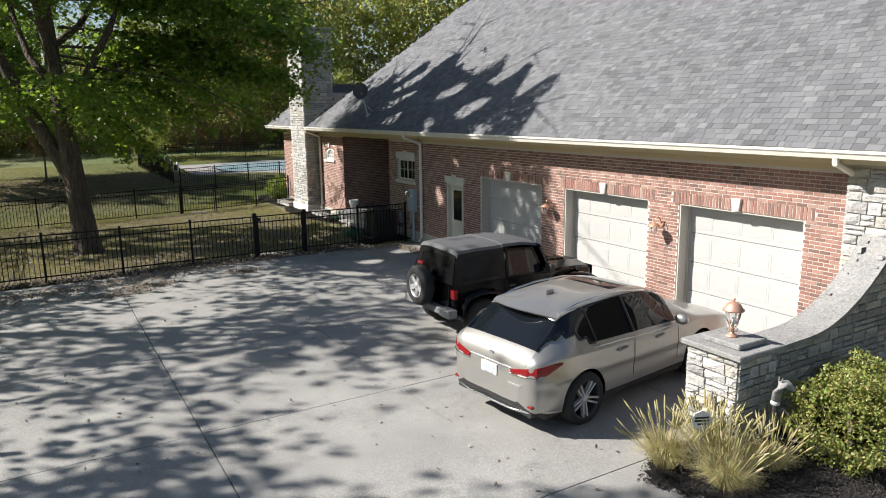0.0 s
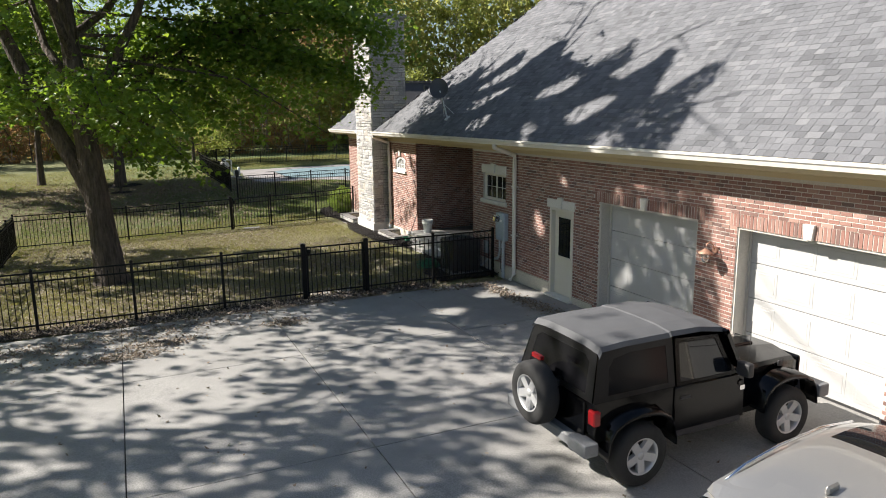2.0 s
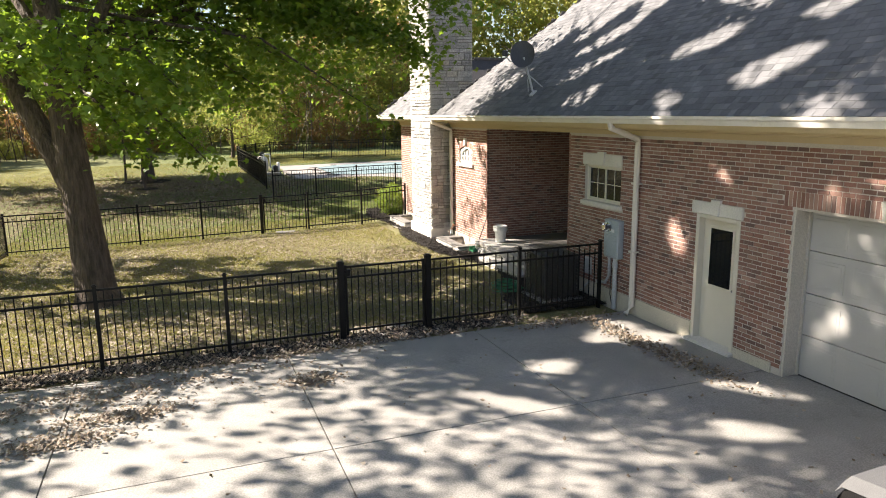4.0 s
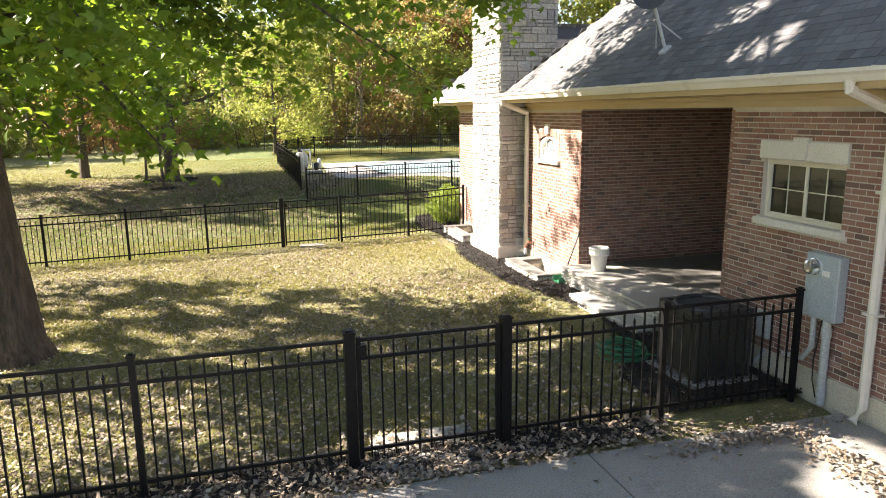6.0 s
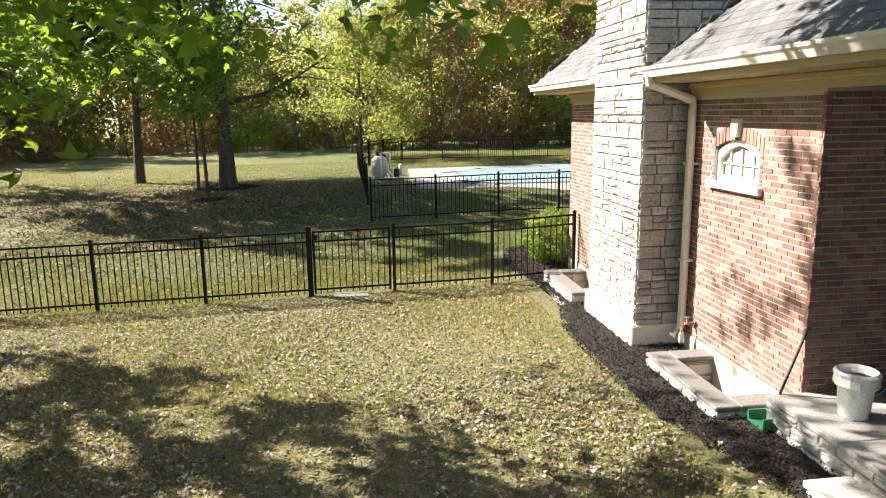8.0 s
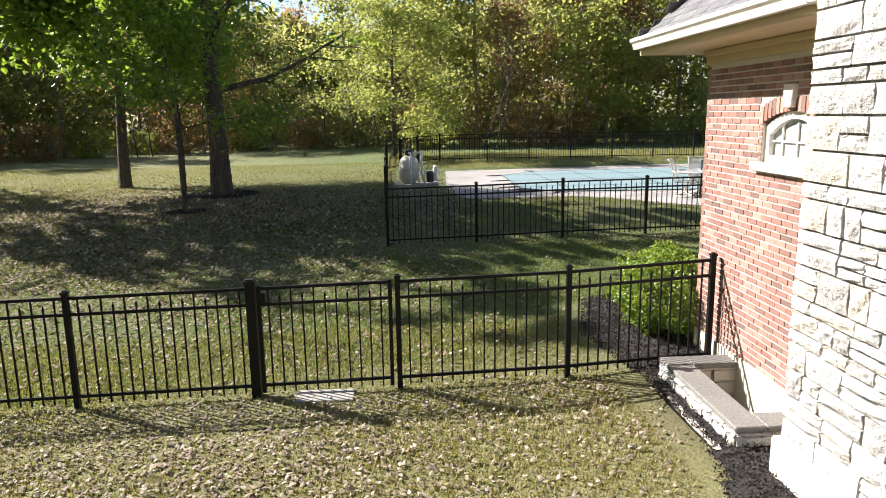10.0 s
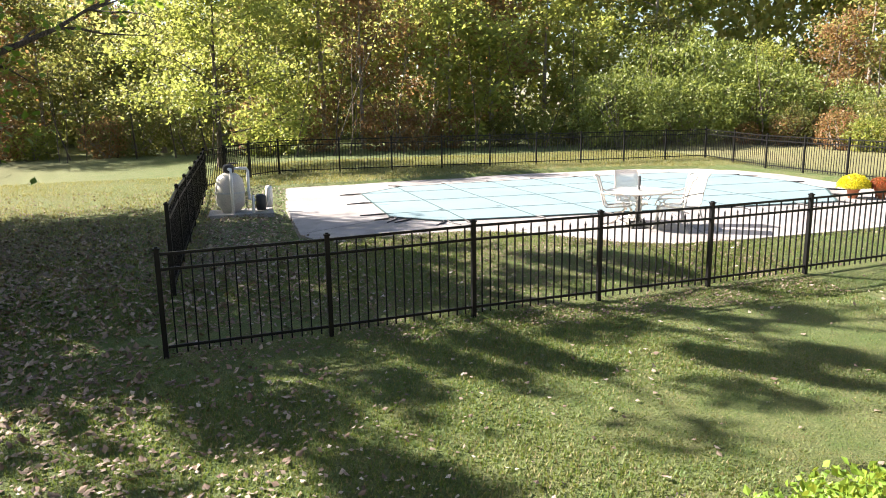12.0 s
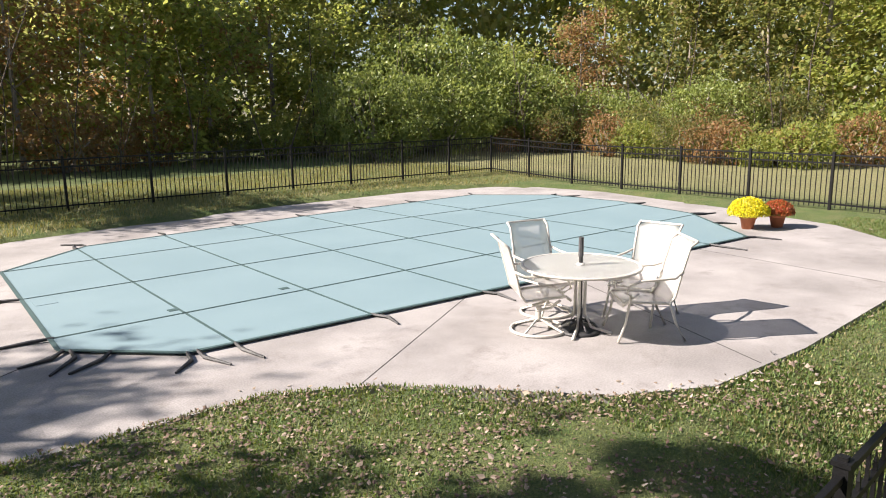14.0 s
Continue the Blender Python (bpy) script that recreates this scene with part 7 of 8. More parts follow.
        bmesh.ops.recalc_face_normals(bm, faces=bm.faces)
        lamp = part("tail_lamp", bm, M_red, car, smooth=False)
        part("lamp_strip", tube(bmesh.new(), [(-0.012, s * 0.42, 0.835), (0.0, s * 0.56, 0.83), (0.018, s * 0.7, 0.835), (0.07, s * 0.83, 0.85)], 0.014, 6), M_chrome, lamp)
        part("reflector", boxes((0.03, 0.12, s * 0.64, s * 0.8, 0.42, 0.455), bev=0.006), M_red, car)
    bm, rows = bmesh.new(), []
    for y in np.linspace(-0.64, 0.64, 17):   # roof spoiler with a bowed trailing edge
        e, drop = 0.44 + 0.22 * (y / 0.64) ** 2, 0.055 * (y / 0.62) ** 2
        rows.append([bm.verts.new((x, y, z - drop)) for x, z in ((e, 1.555), (e - 0.012, 1.575), (0.72, 1.612), (1.02, 1.642), (1.02, 1.6), (0.6, 1.54))])
    for r0, r1 in zip(rows, rows[1:]):
        for q in range(6):
            bm.faces.new((r0[q], r0[(q + 1) % 6], r1[(q + 1) % 6], r1[q]))
    bm.faces.new(rows[0])
    bm.faces.new(rows[-1][::-1])
    bmesh.ops.recalc_face_normals(bm, faces=bm.faces)
    part("spoiler", bm, M_silver, car)
    part("antenna_fin", boxes((1.1, 1.26, -0.018, 0.018, 1.63, 1.7), bev=0.016), M_silver, car)
    plate = part("number_plate", boxes((-0.014, 0.05, -0.16, 0.16, 0.72, 0.87), bev=0.004), M_white, car)
    for z, w in ((0.8, 0.11), (0.745, 0.08)):
        part("bar", boxes((-0.018, -0.013, -w, w, z - 0.02, z + 0.02)), M_grey, plate)
    part("badge", lathe(bmesh.new(), [(0.0, -0.01), (0.05, -0.01), (0.06, 0.0), (0.05, 0.01)], 18, axis="y"), M_chrome, car, m=pose(0.045, 0.0, 0.985, 0, 0, -90) @ Matrix.Diagonal((1.0, 1, 0.75, 1)))
    part("script_bar", boxes((-0.006, 0.03, -0.6, -0.38, 0.68, 0.705)), M_chrome, car)
    part("hatch_chrome", boxes((0.0, 0.06, -0.42, 0.42, 0.89, 0.908), bev=0.006), M_chrome, car)
    part("bumper_skirt", boxes((0.06, 0.35, -0.76, 0.76, 0.27, 0.37), bev=0.03), M_plastic, car)
    part("bumper_chrome", tube(bmesh.new(), [(0.2, -0.86, 0.4), (0.06, -0.7, 0.34), (0.02, -0.4, 0.32), (0.02, 0.4, 0.32), (0.06, 0.7, 0.34), (0.2, 0.86, 0.4)], 0.017, 8), M_chrome, car, smooth=True)
    part("rear_wiper", tube(bmesh.new(), [(0.3, 0.05, 1.2), (0.36, 0.3, 1.27), (0.4, 0.42, 1.31)], 0.009, 6), M_plastic, car)
    part("hatch_seam", tube(bmesh.new(), [(0.04, -0.74, 0.66), (0.03, -0.4, 0.62), (0.015, 0, 0.61), (0.03, 0.4, 0.62), (0.04, 0.74, 0.66)], 0.005, 5), M_joint, car)
    part("headlamp", boxes((4.5, 4.78, -0.82, -0.55, 0.74, 0.82), bev=0.02), M_chrome, car)
    part("headlamp", boxes((4.5, 4.78, 0.55, 0.82, 0.74, 0.82), bev=0.02), M_chrome, car)
    part("underbody", boxes((0.3, 4.6, -0.78, 0.78, 0.2, 0.4)), M_joint, car)
    part("front_wiper", tube(bmesh.new(), [(3.6, 0.5, 1.12), (3.62, 0.1, 1.15), (3.62, -0.3, 1.15)], 0.01, 6), M_plastic, car)
    return car


suv()


def off_roader():
    """A short two-door open-top truck with a fabric roof; x forward from the rear bumper."""
    car = thing("off_road_car", pose(6.04, 10.8, drive_z(10.8), 0, 0, 0) @ Matrix.Scale(0.945, 4), "black two-door off-road car with a charcoal soft top", "car", "parked cars")
    P = lambda n, bm, m, par=None, lab="", sm=False, mm=None: part(n, bm, m, par or car, lab, sm, mm)
    W = 0.78
    RX, FX, R = 0.72, 3.14, 0.39
    # tub and bonnet
    bm = bmesh.new()
    prof = [(0.16, 0.62), (0.12, 0.72), (0.12, 1.1), (2.42, 1.1), (2.45, 0.5), (1.25, 0.5), (1.22, 0.62), (1.16, 0.8), (1.0, 0.94), (0.44, 0.94), (0.28, 0.8), (0.22, 0.62)]
    a = [bm.verts.new((x, -W, z)) for x, z in prof]
    b = [bm.verts.new((x, W, z)) for x, z in prof]
    n = len(prof)
    bm.faces.new(a)
    bm.faces.new(b[::-1])
    for i in range(n):
        bm.faces.new((a[i], b[i], b[(i + 1) % n], a[(i + 1) % n]))
    bmesh.ops.recalc_face_normals(bm, faces=bm.faces)
    bmesh.ops.bevel(bm, geom=[e for e in bm.edges if abs(e.verts[0].co.y) == W and abs(e.verts[1].co.y) == W and e.verts[0].co.y == e.verts[1].co.y], offset=0.025, segments=2, affect="EDGES")
    P("tub", bm, M_carblack)
    bm = bmesh.new()
    st = [(2.42, 0.7, 1.1, 1.14), (2.8, 0.67, 1.09, 1.15), (3.3, 0.6, 1.06, 1.13), (3.6, 0.56, 1.03, 1.1), (3.7, 0.54, 0.98, 1.03)]
    rows = []
    for x, w, zs, zc in st:
        rows.append([bm.verts.new(c) for c in ((x, -w, 0.55), (x, -w, zs - 0.04), (x, -w + 0.05, zs), (x, -0.2, zc), (x, 0.2, zc), (x, w - 0.05, zs), (x, w, zs - 0.04), (x, w, 0.55))])
    for r0, r1 in zip(rows, rows[1:]):
        for k in range(7):
            bm.faces.new((r0[k], r0[k + 1], r1[k + 1], r1[k]))
    bm.faces.new(rows[0])
    bm.faces.new(rows[-1][::-1])
    bmesh.ops.recalc_face_normals(bm, faces=bm.faces)
    P("bonnet", bm, M_carblack)
    P("bonnet_bulge", boxes((2.6, 3.3, -0.14, 0.14, 1.1, 1.165), bev=0.02), M_carblack)
    grille = P("grille", boxes((3.68, 3.74, -0.56, 0.56, 0.58, 1.02), bev=0.02), M_carblack)
    for k in range(7):
        P("slot", boxes((3.73, 3.745, -0.3 + k * 0.09, -0.25 + k * 0.09, 0.68, 0.95)), M_joint, grille)
    for s in (-1, 1):
        P("headlamp", lathe(bmesh.new(), [(0.0, 0.03), (0.08, 0.02), (0.09, 0.0)], 18, axis="y"), M_clear, None, "", True, pose(3.74, s * 0.42, 0.84, 0, 0, -90))
        # fender flares
        for wx, a0, a1, lift in ((RX, 5, 175, 0.0), (FX, 8, 165, 0.06)):
            rows, bm = [], bmesh.new()
            for i in range(13):
                t = a0 + (a1 - a0) * i / 12
                c, q = math.cos(radians(t)), math.sin(radians(t))
                # flattened, squared-off arch
                k = 1.0 / max(abs(c) ** 1.0, abs(q) ** 1.0) * 0.45 + 0.55
                xx, zz = wx + 0.5 * c * k, R + 0.06 + 0.49 * q * min(k, 1.08) + lift * 0.3
                rows.append([bm.verts.new((xx + dx, s * y, zz + dz)) for y, dx, dz in ((W - 0.1, 0, 0.02), (W + 0.14, 0, 0.0), (W + 0.16, 0, -0.05), (W + 0.13, 0, -0.06), (W - 0.1, 0, -0.04))])
            for r0, r1 in zip(rows, rows[1:]):
                for q in range(4):
                    bm.faces.new((r0[q], r0[q + 1], r1[q + 1], r1[q]))
            bm.faces.new(rows[0])
            bm.faces.new(rows[-1][::-1])
            bmesh.ops.recalc_face_normals(bm, faces=bm.faces)
            P("fender_flare", bm, M_carblack, None, "", True)
            wheel(car, wx, s * 0.8, R, 0.25, s, 5, 0.225, 0.1, M_rim)
        # doors and glass
        door = P("door", boxes((1.28, 2.32, s * (W + 0.012) - 0.012, s * (W + 0.012) + 0.012, 0.56, 1.09), bev=0.01), M_carblack)
        P("handle", boxes((1.36, 1.52, s * (W + 0.03) - 0.012, s * (W + 0.03) + 0.012, 0.93, 0.965), bev=0.008), M_plastic, door)
        bm = bmesh.new()
        pts = [(1.32, 1.1), (2.3, 1.1), (2.16, 1.3), (2.02, 1.62), (1.34, 1.66)]
        inset = [(1.38, 1.13), (2.22, 1.13), (2.1, 1.3), (1.98, 1.57), (1.4, 1.6)]
        yo = lambda z: s * (W + 0.0 - (z - 1.1) * 0.18)
        fr = [bm.verts.new((x, yo(z), z)) for x, z in pts]
        fi = [bm.verts.new((x, yo(z), z)) for x, z in inset]
        for i in range(5):
            bm.faces.new((fr[i], fr[(i + 1) % 5], fi[(i + 1) % 5], fi[i]))
        bmesh.ops.solidify(bm, geom=bm.faces[:], thickness=0.03 * s)
        P("window_frame", bm, M_carblack, door)
        bm = bmesh.new()
        bm.faces.new([bm.verts.new((x, yo(z) - s * 0.008, z)) for x, z in inset])
        P("door_glass", bm, M_carglass, door)
        P("mirror", boxes((2.2, 2.3, s * 0.84, s * 1.04, 1.12, 1.3), bev=0.03), M_plastic)
        P("hinge", boxes((2.3, 2.38, s * (W + 0.02) - 0.015, s * (W + 0.02) + 0.015, 0.95, 1.0)), M_carblack)
        P("side_badge", boxes((2.36, 2.44, s * (W + 0.004) - 0.004, s * (W + 0.004) + 0.004, 0.86, 0.92)), M_chrome)
        P("tail_lamp", boxes((0.08, 0.18, s * 0.7, s * 0.83, 0.84, 1.02), bev=0.015), M_red)
        P("rear_bumper_end", boxes((-0.06, 0.14, s * 0.52, s * 0.86, 0.5, 0.66), bev=0.03), M_greyplastic)
        P("hood_latch", boxes((3.2, 3.28, s * 0.62, s * 0.65, 0.98, 1.06), bev=0.008), M_plastic)
        P("sill_step", boxes((1.25, 2.4, s * 0.6, s * 0.8, 0.44, 0.52), bev=0.02), M_plastic)
    P("rear_bumper", boxes((-0.03, 0.14, -0.52, 0.52, 0.5, 0.64), bev=0.02), M_greyplastic)
    P("front_bumper", boxes((3.78, 3.98, -0.85, 0.85, 0.5, 0.68), bev=0.03), M_greyplastic)
    P("tailgate", boxes((0.09, 0.13, -0.62, 0.62, 0.62, 1.08), bev=0.01), M_carblack)
    P("chassis", boxes((0.2, 3.7, -0.5, 0.5, 0.35, 0.56)), M_joint)
    # windscreen
    bm = bmesh.new()
    lo, hi = (2.42, 1.1), (2.1, 1.64)
    for y0, y1 in ((-0.74, -0.68), (0.68, 0.74)):
        box(bm, 0, 0.05, y0, y1, 0, 0.62)
    box(bm, 0, 0.05, -0.74, 0.74, 0.57, 0.62)
    bm.transform(pose(2.4, 0, 1.1, 0, -28, 0))
    P("windscreen_frame", bm, M_carblack)
    bm = boxes((0.02, 0.03, -0.68, 0.68, 0.0, 0.57))
    bm.transform(pose(2.4, 0, 1.1, 0, -28, 0))
    P("windscreen", bm, M_carglass)
    # soft top: lofted fabric with windows
    st = [(0.1, 1.1, 0.75, 0.02), (0.14, 1.3, 0.72, 0.2), (0.22, 1.66, 0.68, 0.52), (0.27, 1.73, 0.66, 0.64), (0.6, 1.75, 0.655, 0.67), (1.27, 1.755, 0.655, 0.675), (1.29, 1.768, 0.658, 0.69), (1.75, 1.762, 0.655, 0.67), (2.14, 1.7, 0.65, 0.62)]
    bm, rows = bmesh.new(), []
    for x, zt, wt, _ in st:
        zt0 = zt
        rows.append([bm.verts.new(c) for c in ((x, -wt - 0.03, zt0 - 0.07), (x, -wt + 0.01, zt0 - 0.02), (x, -wt * 0.6, zt0 + 0.012), (x, 0, zt0 + 0.018), (x, wt * 0.6, zt0 + 0.012), (x, wt - 0.01, zt0 - 0.02), (x, wt + 0.03, zt0 - 0.07))])
    for r0, r1 in zip(rows[2:], rows[3:]):
        for k in range(6):
            bm.faces.new((r0[k], r1[k], r1[k + 1], r0[k + 1]))
    top = P("soft_top", bm, M_softtop, None, "charcoal fabric soft top")
    for s in (-1, 1):
        bm = bmesh.new()
        outer = [(0.1, 1.1), (1.3, 1.1), (1.31, 1.71), (0.6, 1.7), (0.3, 1.65), (0.22, 1.58)]
        inner = [(0.32, 1.16), (1.2, 1.16), (1.2, 1.6), (0.68, 1.6), (0.44, 1.56), (0.36, 1.46)]
        yo = lambda z: s * (W - 0.005 - (z - 1.1) * 0.19)
        fr = [bm.verts.new((x, yo(z), z)) for x, z in outer]
        fi = [bm.verts.new((x, yo(z), z)) for x, z in inner]
        for i in range(6):
            bm.faces.new((fr[i], fr[(i + 1) % 6], fi[(i + 1) % 6], fi[i]))
        bmesh.ops.solidify(bm, geom=bm.faces[:], thickness=0.012 * s)
        P("side_curtain", bm, M_curtain, top)
        bm = bmesh.new()
        bm.faces.new([bm.verts.new((x, yo(z) - s * 0.004, z)) for x, z in inner])
        P("side_window", bm, M_vinylpane, top)
        tri = [(0.5, 1.17), (1.1, 1.17), (0.5, 1.52)]
        bm = tube(bmesh.new(), [(0.42, yo(1.55) - s * 0.05, 1.55), (1.05, yo(1.17) - s * 0.05, 1.17)], 0.03, 6)
        P("roll_bar", bm, M_plastic)
    bm = bmesh.new()
    xr = lambda z: 0.1 + (z - 1.1) * 0.24
    outer = [(-0.75, 1.1), (0.75, 1.1), (0.66, 1.62), (0.55, 1.68), (-0.55, 1.68), (-0.66, 1.62)]
    inner = [(-0.6, 1.17), (0.6, 1.17), (0.55, 1.52), (0.45, 1.58), (-0.45, 1.58), (-0.55, 1.52)]
    fr = [bm.verts.new((xr(z), y, z)) for y, z in outer]
    fi = [bm.verts.new((xr(z), y, z)) for y, z in inner]
    for i in range(6):
        bm.faces.new((fr[i], fi[i], fi[(i + 1) % 6], fr[(i + 1) % 6]))
    bmesh.ops.solidify(bm, geom=bm.faces[:], thickness=0.012)
    P("rear_curtain", bm, M_curtain, top)
    bm = bmesh.new()
    bm.faces.new([bm.verts.new((xr(z) + 0.004, y, z)) for y, z in inner])
    P("rear_window", bm, M_vinylpane, top)
    # spare wheel and lamp
    sp = wheel(car, -0.14, 0.0, R, 0.25, -1, 5, 0.225, 0.1, M_rim, name="spare_wheel")
    sp.matrix_basis = pose(-0.12, 0.08, 0.98, 0, 0, -90)
    P("wheel_carrier", boxes((-0.02, 0.12, -0.1, 0.26, 0.8, 1.15)), M_plastic)
    P("brake_lamp", boxes((-0.12, -0.06, -0.02, 0.18, 1.4, 1.46), bev=0.01), M_red)
    P("brake_lamp_arm", tube(bmesh.new(), [(-0.05, 0.08, 1.15), (-0.05, 0.08, 1.41)], 0.02, 6), M_plastic)
    P("antenna", tube(bmesh.new(), [(2.6, -0.68, 1.1), (2.6, -0.69, 1.7)], 0.004, 5), M_plastic)
    return car


off_roader()

# ---- pool cover straps, furniture, equipment ----
def cover_straps():
    z0 = 0.031
    rng = random.Random(3)
    def strap(x0, y0, x1, y1, w=0.03, name="web_strap"):
        d = Vector((x1 - x0, y1 - y0))
        n = Vector((-d.y, d.x)).normalized() * w / 2
        prism_pts = [(x0 + n.x, y0 + n.y), (x0 - n.x, y0 - n.y), (x1 - n.x, y1 - n.y), (x1 + n.x, y1 + n.y)]
        part(name, prism(bmesh.new(), prism_pts, z0 + rng.uniform(0, 0.002), z0 + 0.005), M_strap, pool_cover)
    def anchor(x, y, dx, dy):
        """A spring and strap end reaching from the cover to the deck anchor."""
        d = Vector((dx, dy)).normalized()
        e = Vector((x, y)) + d * rng.uniform(0.45, 0.65)
        bend = Vector((-d.y, d.x)) * rng.uniform(-0.12, 0.12)
        p = [(x, y, 0.03), (x + d.x * 0.2 + bend.x, y + d.y * 0.2 + bend.y, 0.02), (e.x, e.y, 0.012)]
        part("anchor_strap", tube(bmesh.new(), p, [0.018, 0.022, 0.012], 5), M_plastic, pool_cover)
    near = lambda x: 44.95 - 0.63 * (x - 11.75) / 9.6
    far = lambda x: float(np.interp(x, [10.9, 12.4, 17.0, 22.2], [50.5, 51.85, 52.3, 52.5]))
    for x in (12.22, 13.8, 15.4, 17.0, 18.6, 20.25):
        strap(x, near(x), x, far(x))
        anchor(x, near(x), 0.1, -1)
        anchor(x, far(x), 0.1, 1)
    for y in (46.35, 48.4, 50.45):
        xr = float(np.interp(y, [46.5, 48.8, 50.9], [23.1, 23.75, 23.6]))
        strap(CX0, y, xr, y)
        anchor(CX0, y, -1, 0.1)
        anchor(xr, y, 1, -0.2)
    for (x0, y0), (x1, y1) in zip(COVER, COVER[1:] + COVER[:1]):
        strap(x0, y0, x1, y1, 0.05, "hem_strap")
    for x, y, dx, dy in ((10.85, 45.85, -1, -0.5), (10.9, 45.8, -0.5, -1), (11.2, 45.5, -0.9, -0.7), (11.75, 44.95, -0.6, -1), (11.85, 44.95, 0.2, -1), (10.92, 50.45, -1, 0.6), (12.4, 51.85, -0.5, 1), (22.2, 52.5, 0.6, 1), (23.6, 50.9, 1, 0.5), (21.3, 44.35, 0.5, -1), (23.15, 46.5, 1, -0.6), (22.3, 45.5, 1, -0.9)):
        anchor(x, y, dx, dy)
    for x, y in ((13.55, 46.55), (12.1, 46.52)):
        part("drain_patch", boxes((x, x + 0.12, y, y + 0.1, z0, z0 + 0.004)), M_strap, pool_cover)
    part("step_patch", boxes((10.95, 11.2, 47.9, 48.25, z0, z0 + 0.003)), M_cover, pool_cover)


cover_straps()
water = tagged(part("water", boxes((11.6, 22.4, 46.3, 50.9, DECK_Z + 0.001, DECK_Z + 0.008)), M_strap, None), "dark still pool under the cover", "pool water", kind="structure")
for a, b in (((8.9, 44.6), (10.95, 46.0)), ((12.6, 43.2), (15.6, 45.0)), ((15.6, 41.2), (17.0, 44.8)), ((19.6, 41.4), (19.9, 44.6))):
    d = (Vector(b) - Vector(a))
    n = Vector((-d.y, d.x)).normalized() * 0.006
    bm = prism(bmesh.new(), [(a[0] + n.x, a[1] + n.y), (a[0] - n.x, a[1] - n.y), (b[0] - n.x, b[1] - n.y), (b[0] + n.x, b[1] + n.y)], DECK_Z - 0.02, DECK_Z + 0.0015)
    part("joint", bm, M_joint, pool_deck)


def patio_table():
    t = thing("patio_table", (15.12, 42.9, DECK_Z), "round glass-topped patio table with beige metal frame", "table")
    R = 0.61
    part("glass_top", lathe(bmesh.new(), [(0.0, 0.705), (R - 0.02, 0.705), (R - 0.02, 0.712), (0.0, 0.712)], 40), M_tableglass, t)
    part("rim", lathe(bmesh.new(), [(R - 0.03, 0.69), (R, 0.69), (R + 0.012, 0.7), (R + 0.012, 0.71), (R, 0.718), (R - 0.03, 0.714), (R - 0.03, 0.69)], 40, caps=False), M_patio, t, smooth=True)
    for k in range(4):
        a = k * math.pi / 2 + 0.5
        c, s = math.cos(a), math.sin(a)
        part("leg", tube(bmesh.new(), [(0.05 * c, 0.05 * s, 0.68), (0.05 * c, 0.05 * s, 0.2), (0.12 * c, 0.12 * s, 0.06), (0.33 * c, 0.33 * s, 0.012)], 0.017, 8), M_patio, t, smooth=True)
        part("brace", tube(bmesh.new(), [(0.05 * c, 0.05 * s, 0.55), (0.2 * c, 0.2 * s, 0.66), (0.45 * c, 0.45 * s, 0.69)], 0.012, 6), M_patio, t, smooth=True)
    part("collar", lathe(bmesh.new(), [(0.03, 0.712), (0.05, 0.715), (0.04, 0.73), (0.026, 0.735)], 14), M_patio, t)
    part("umbrella_pole", tube(bmesh.new(), [(0, 0, 0.1), (0, 0, 0.96)], 0.021, 10), M_plastic, t)
    part("pole_grip", tube(bmesh.new(), [(0, 0, 0.8), (0, 0, 1.0)], 0.026, 10), M_acmetal, t)


patio_table()


def umbrella_base():
    t = thing("umbrella_base", (15.12, 42.9, DECK_Z), "dark cast umbrella stand with scrollwork under the table", "umbrella stand")
    part("base_plate", lathe(bmesh.new(), [(0.22, 0.0), (0.22, 0.02), (0.19, 0.035), (0.05, 0.05), (0.03, 0.1), (0.028, 0.25)], 22), M_plastic, t, smooth=True)
    for k in range(6):
        a = k * math.pi / 3
        c, s = math.cos(a), math.sin(a)
        part("scroll", tube(bmesh.new(), [(0.05 * c, 0.05 * s, 0.12), (0.14 * c, 0.14 * s, 0.1), (0.19 * c, 0.19 * s, 0.05)], 0.012, 6), M_plastic, t)


umbrella_base()


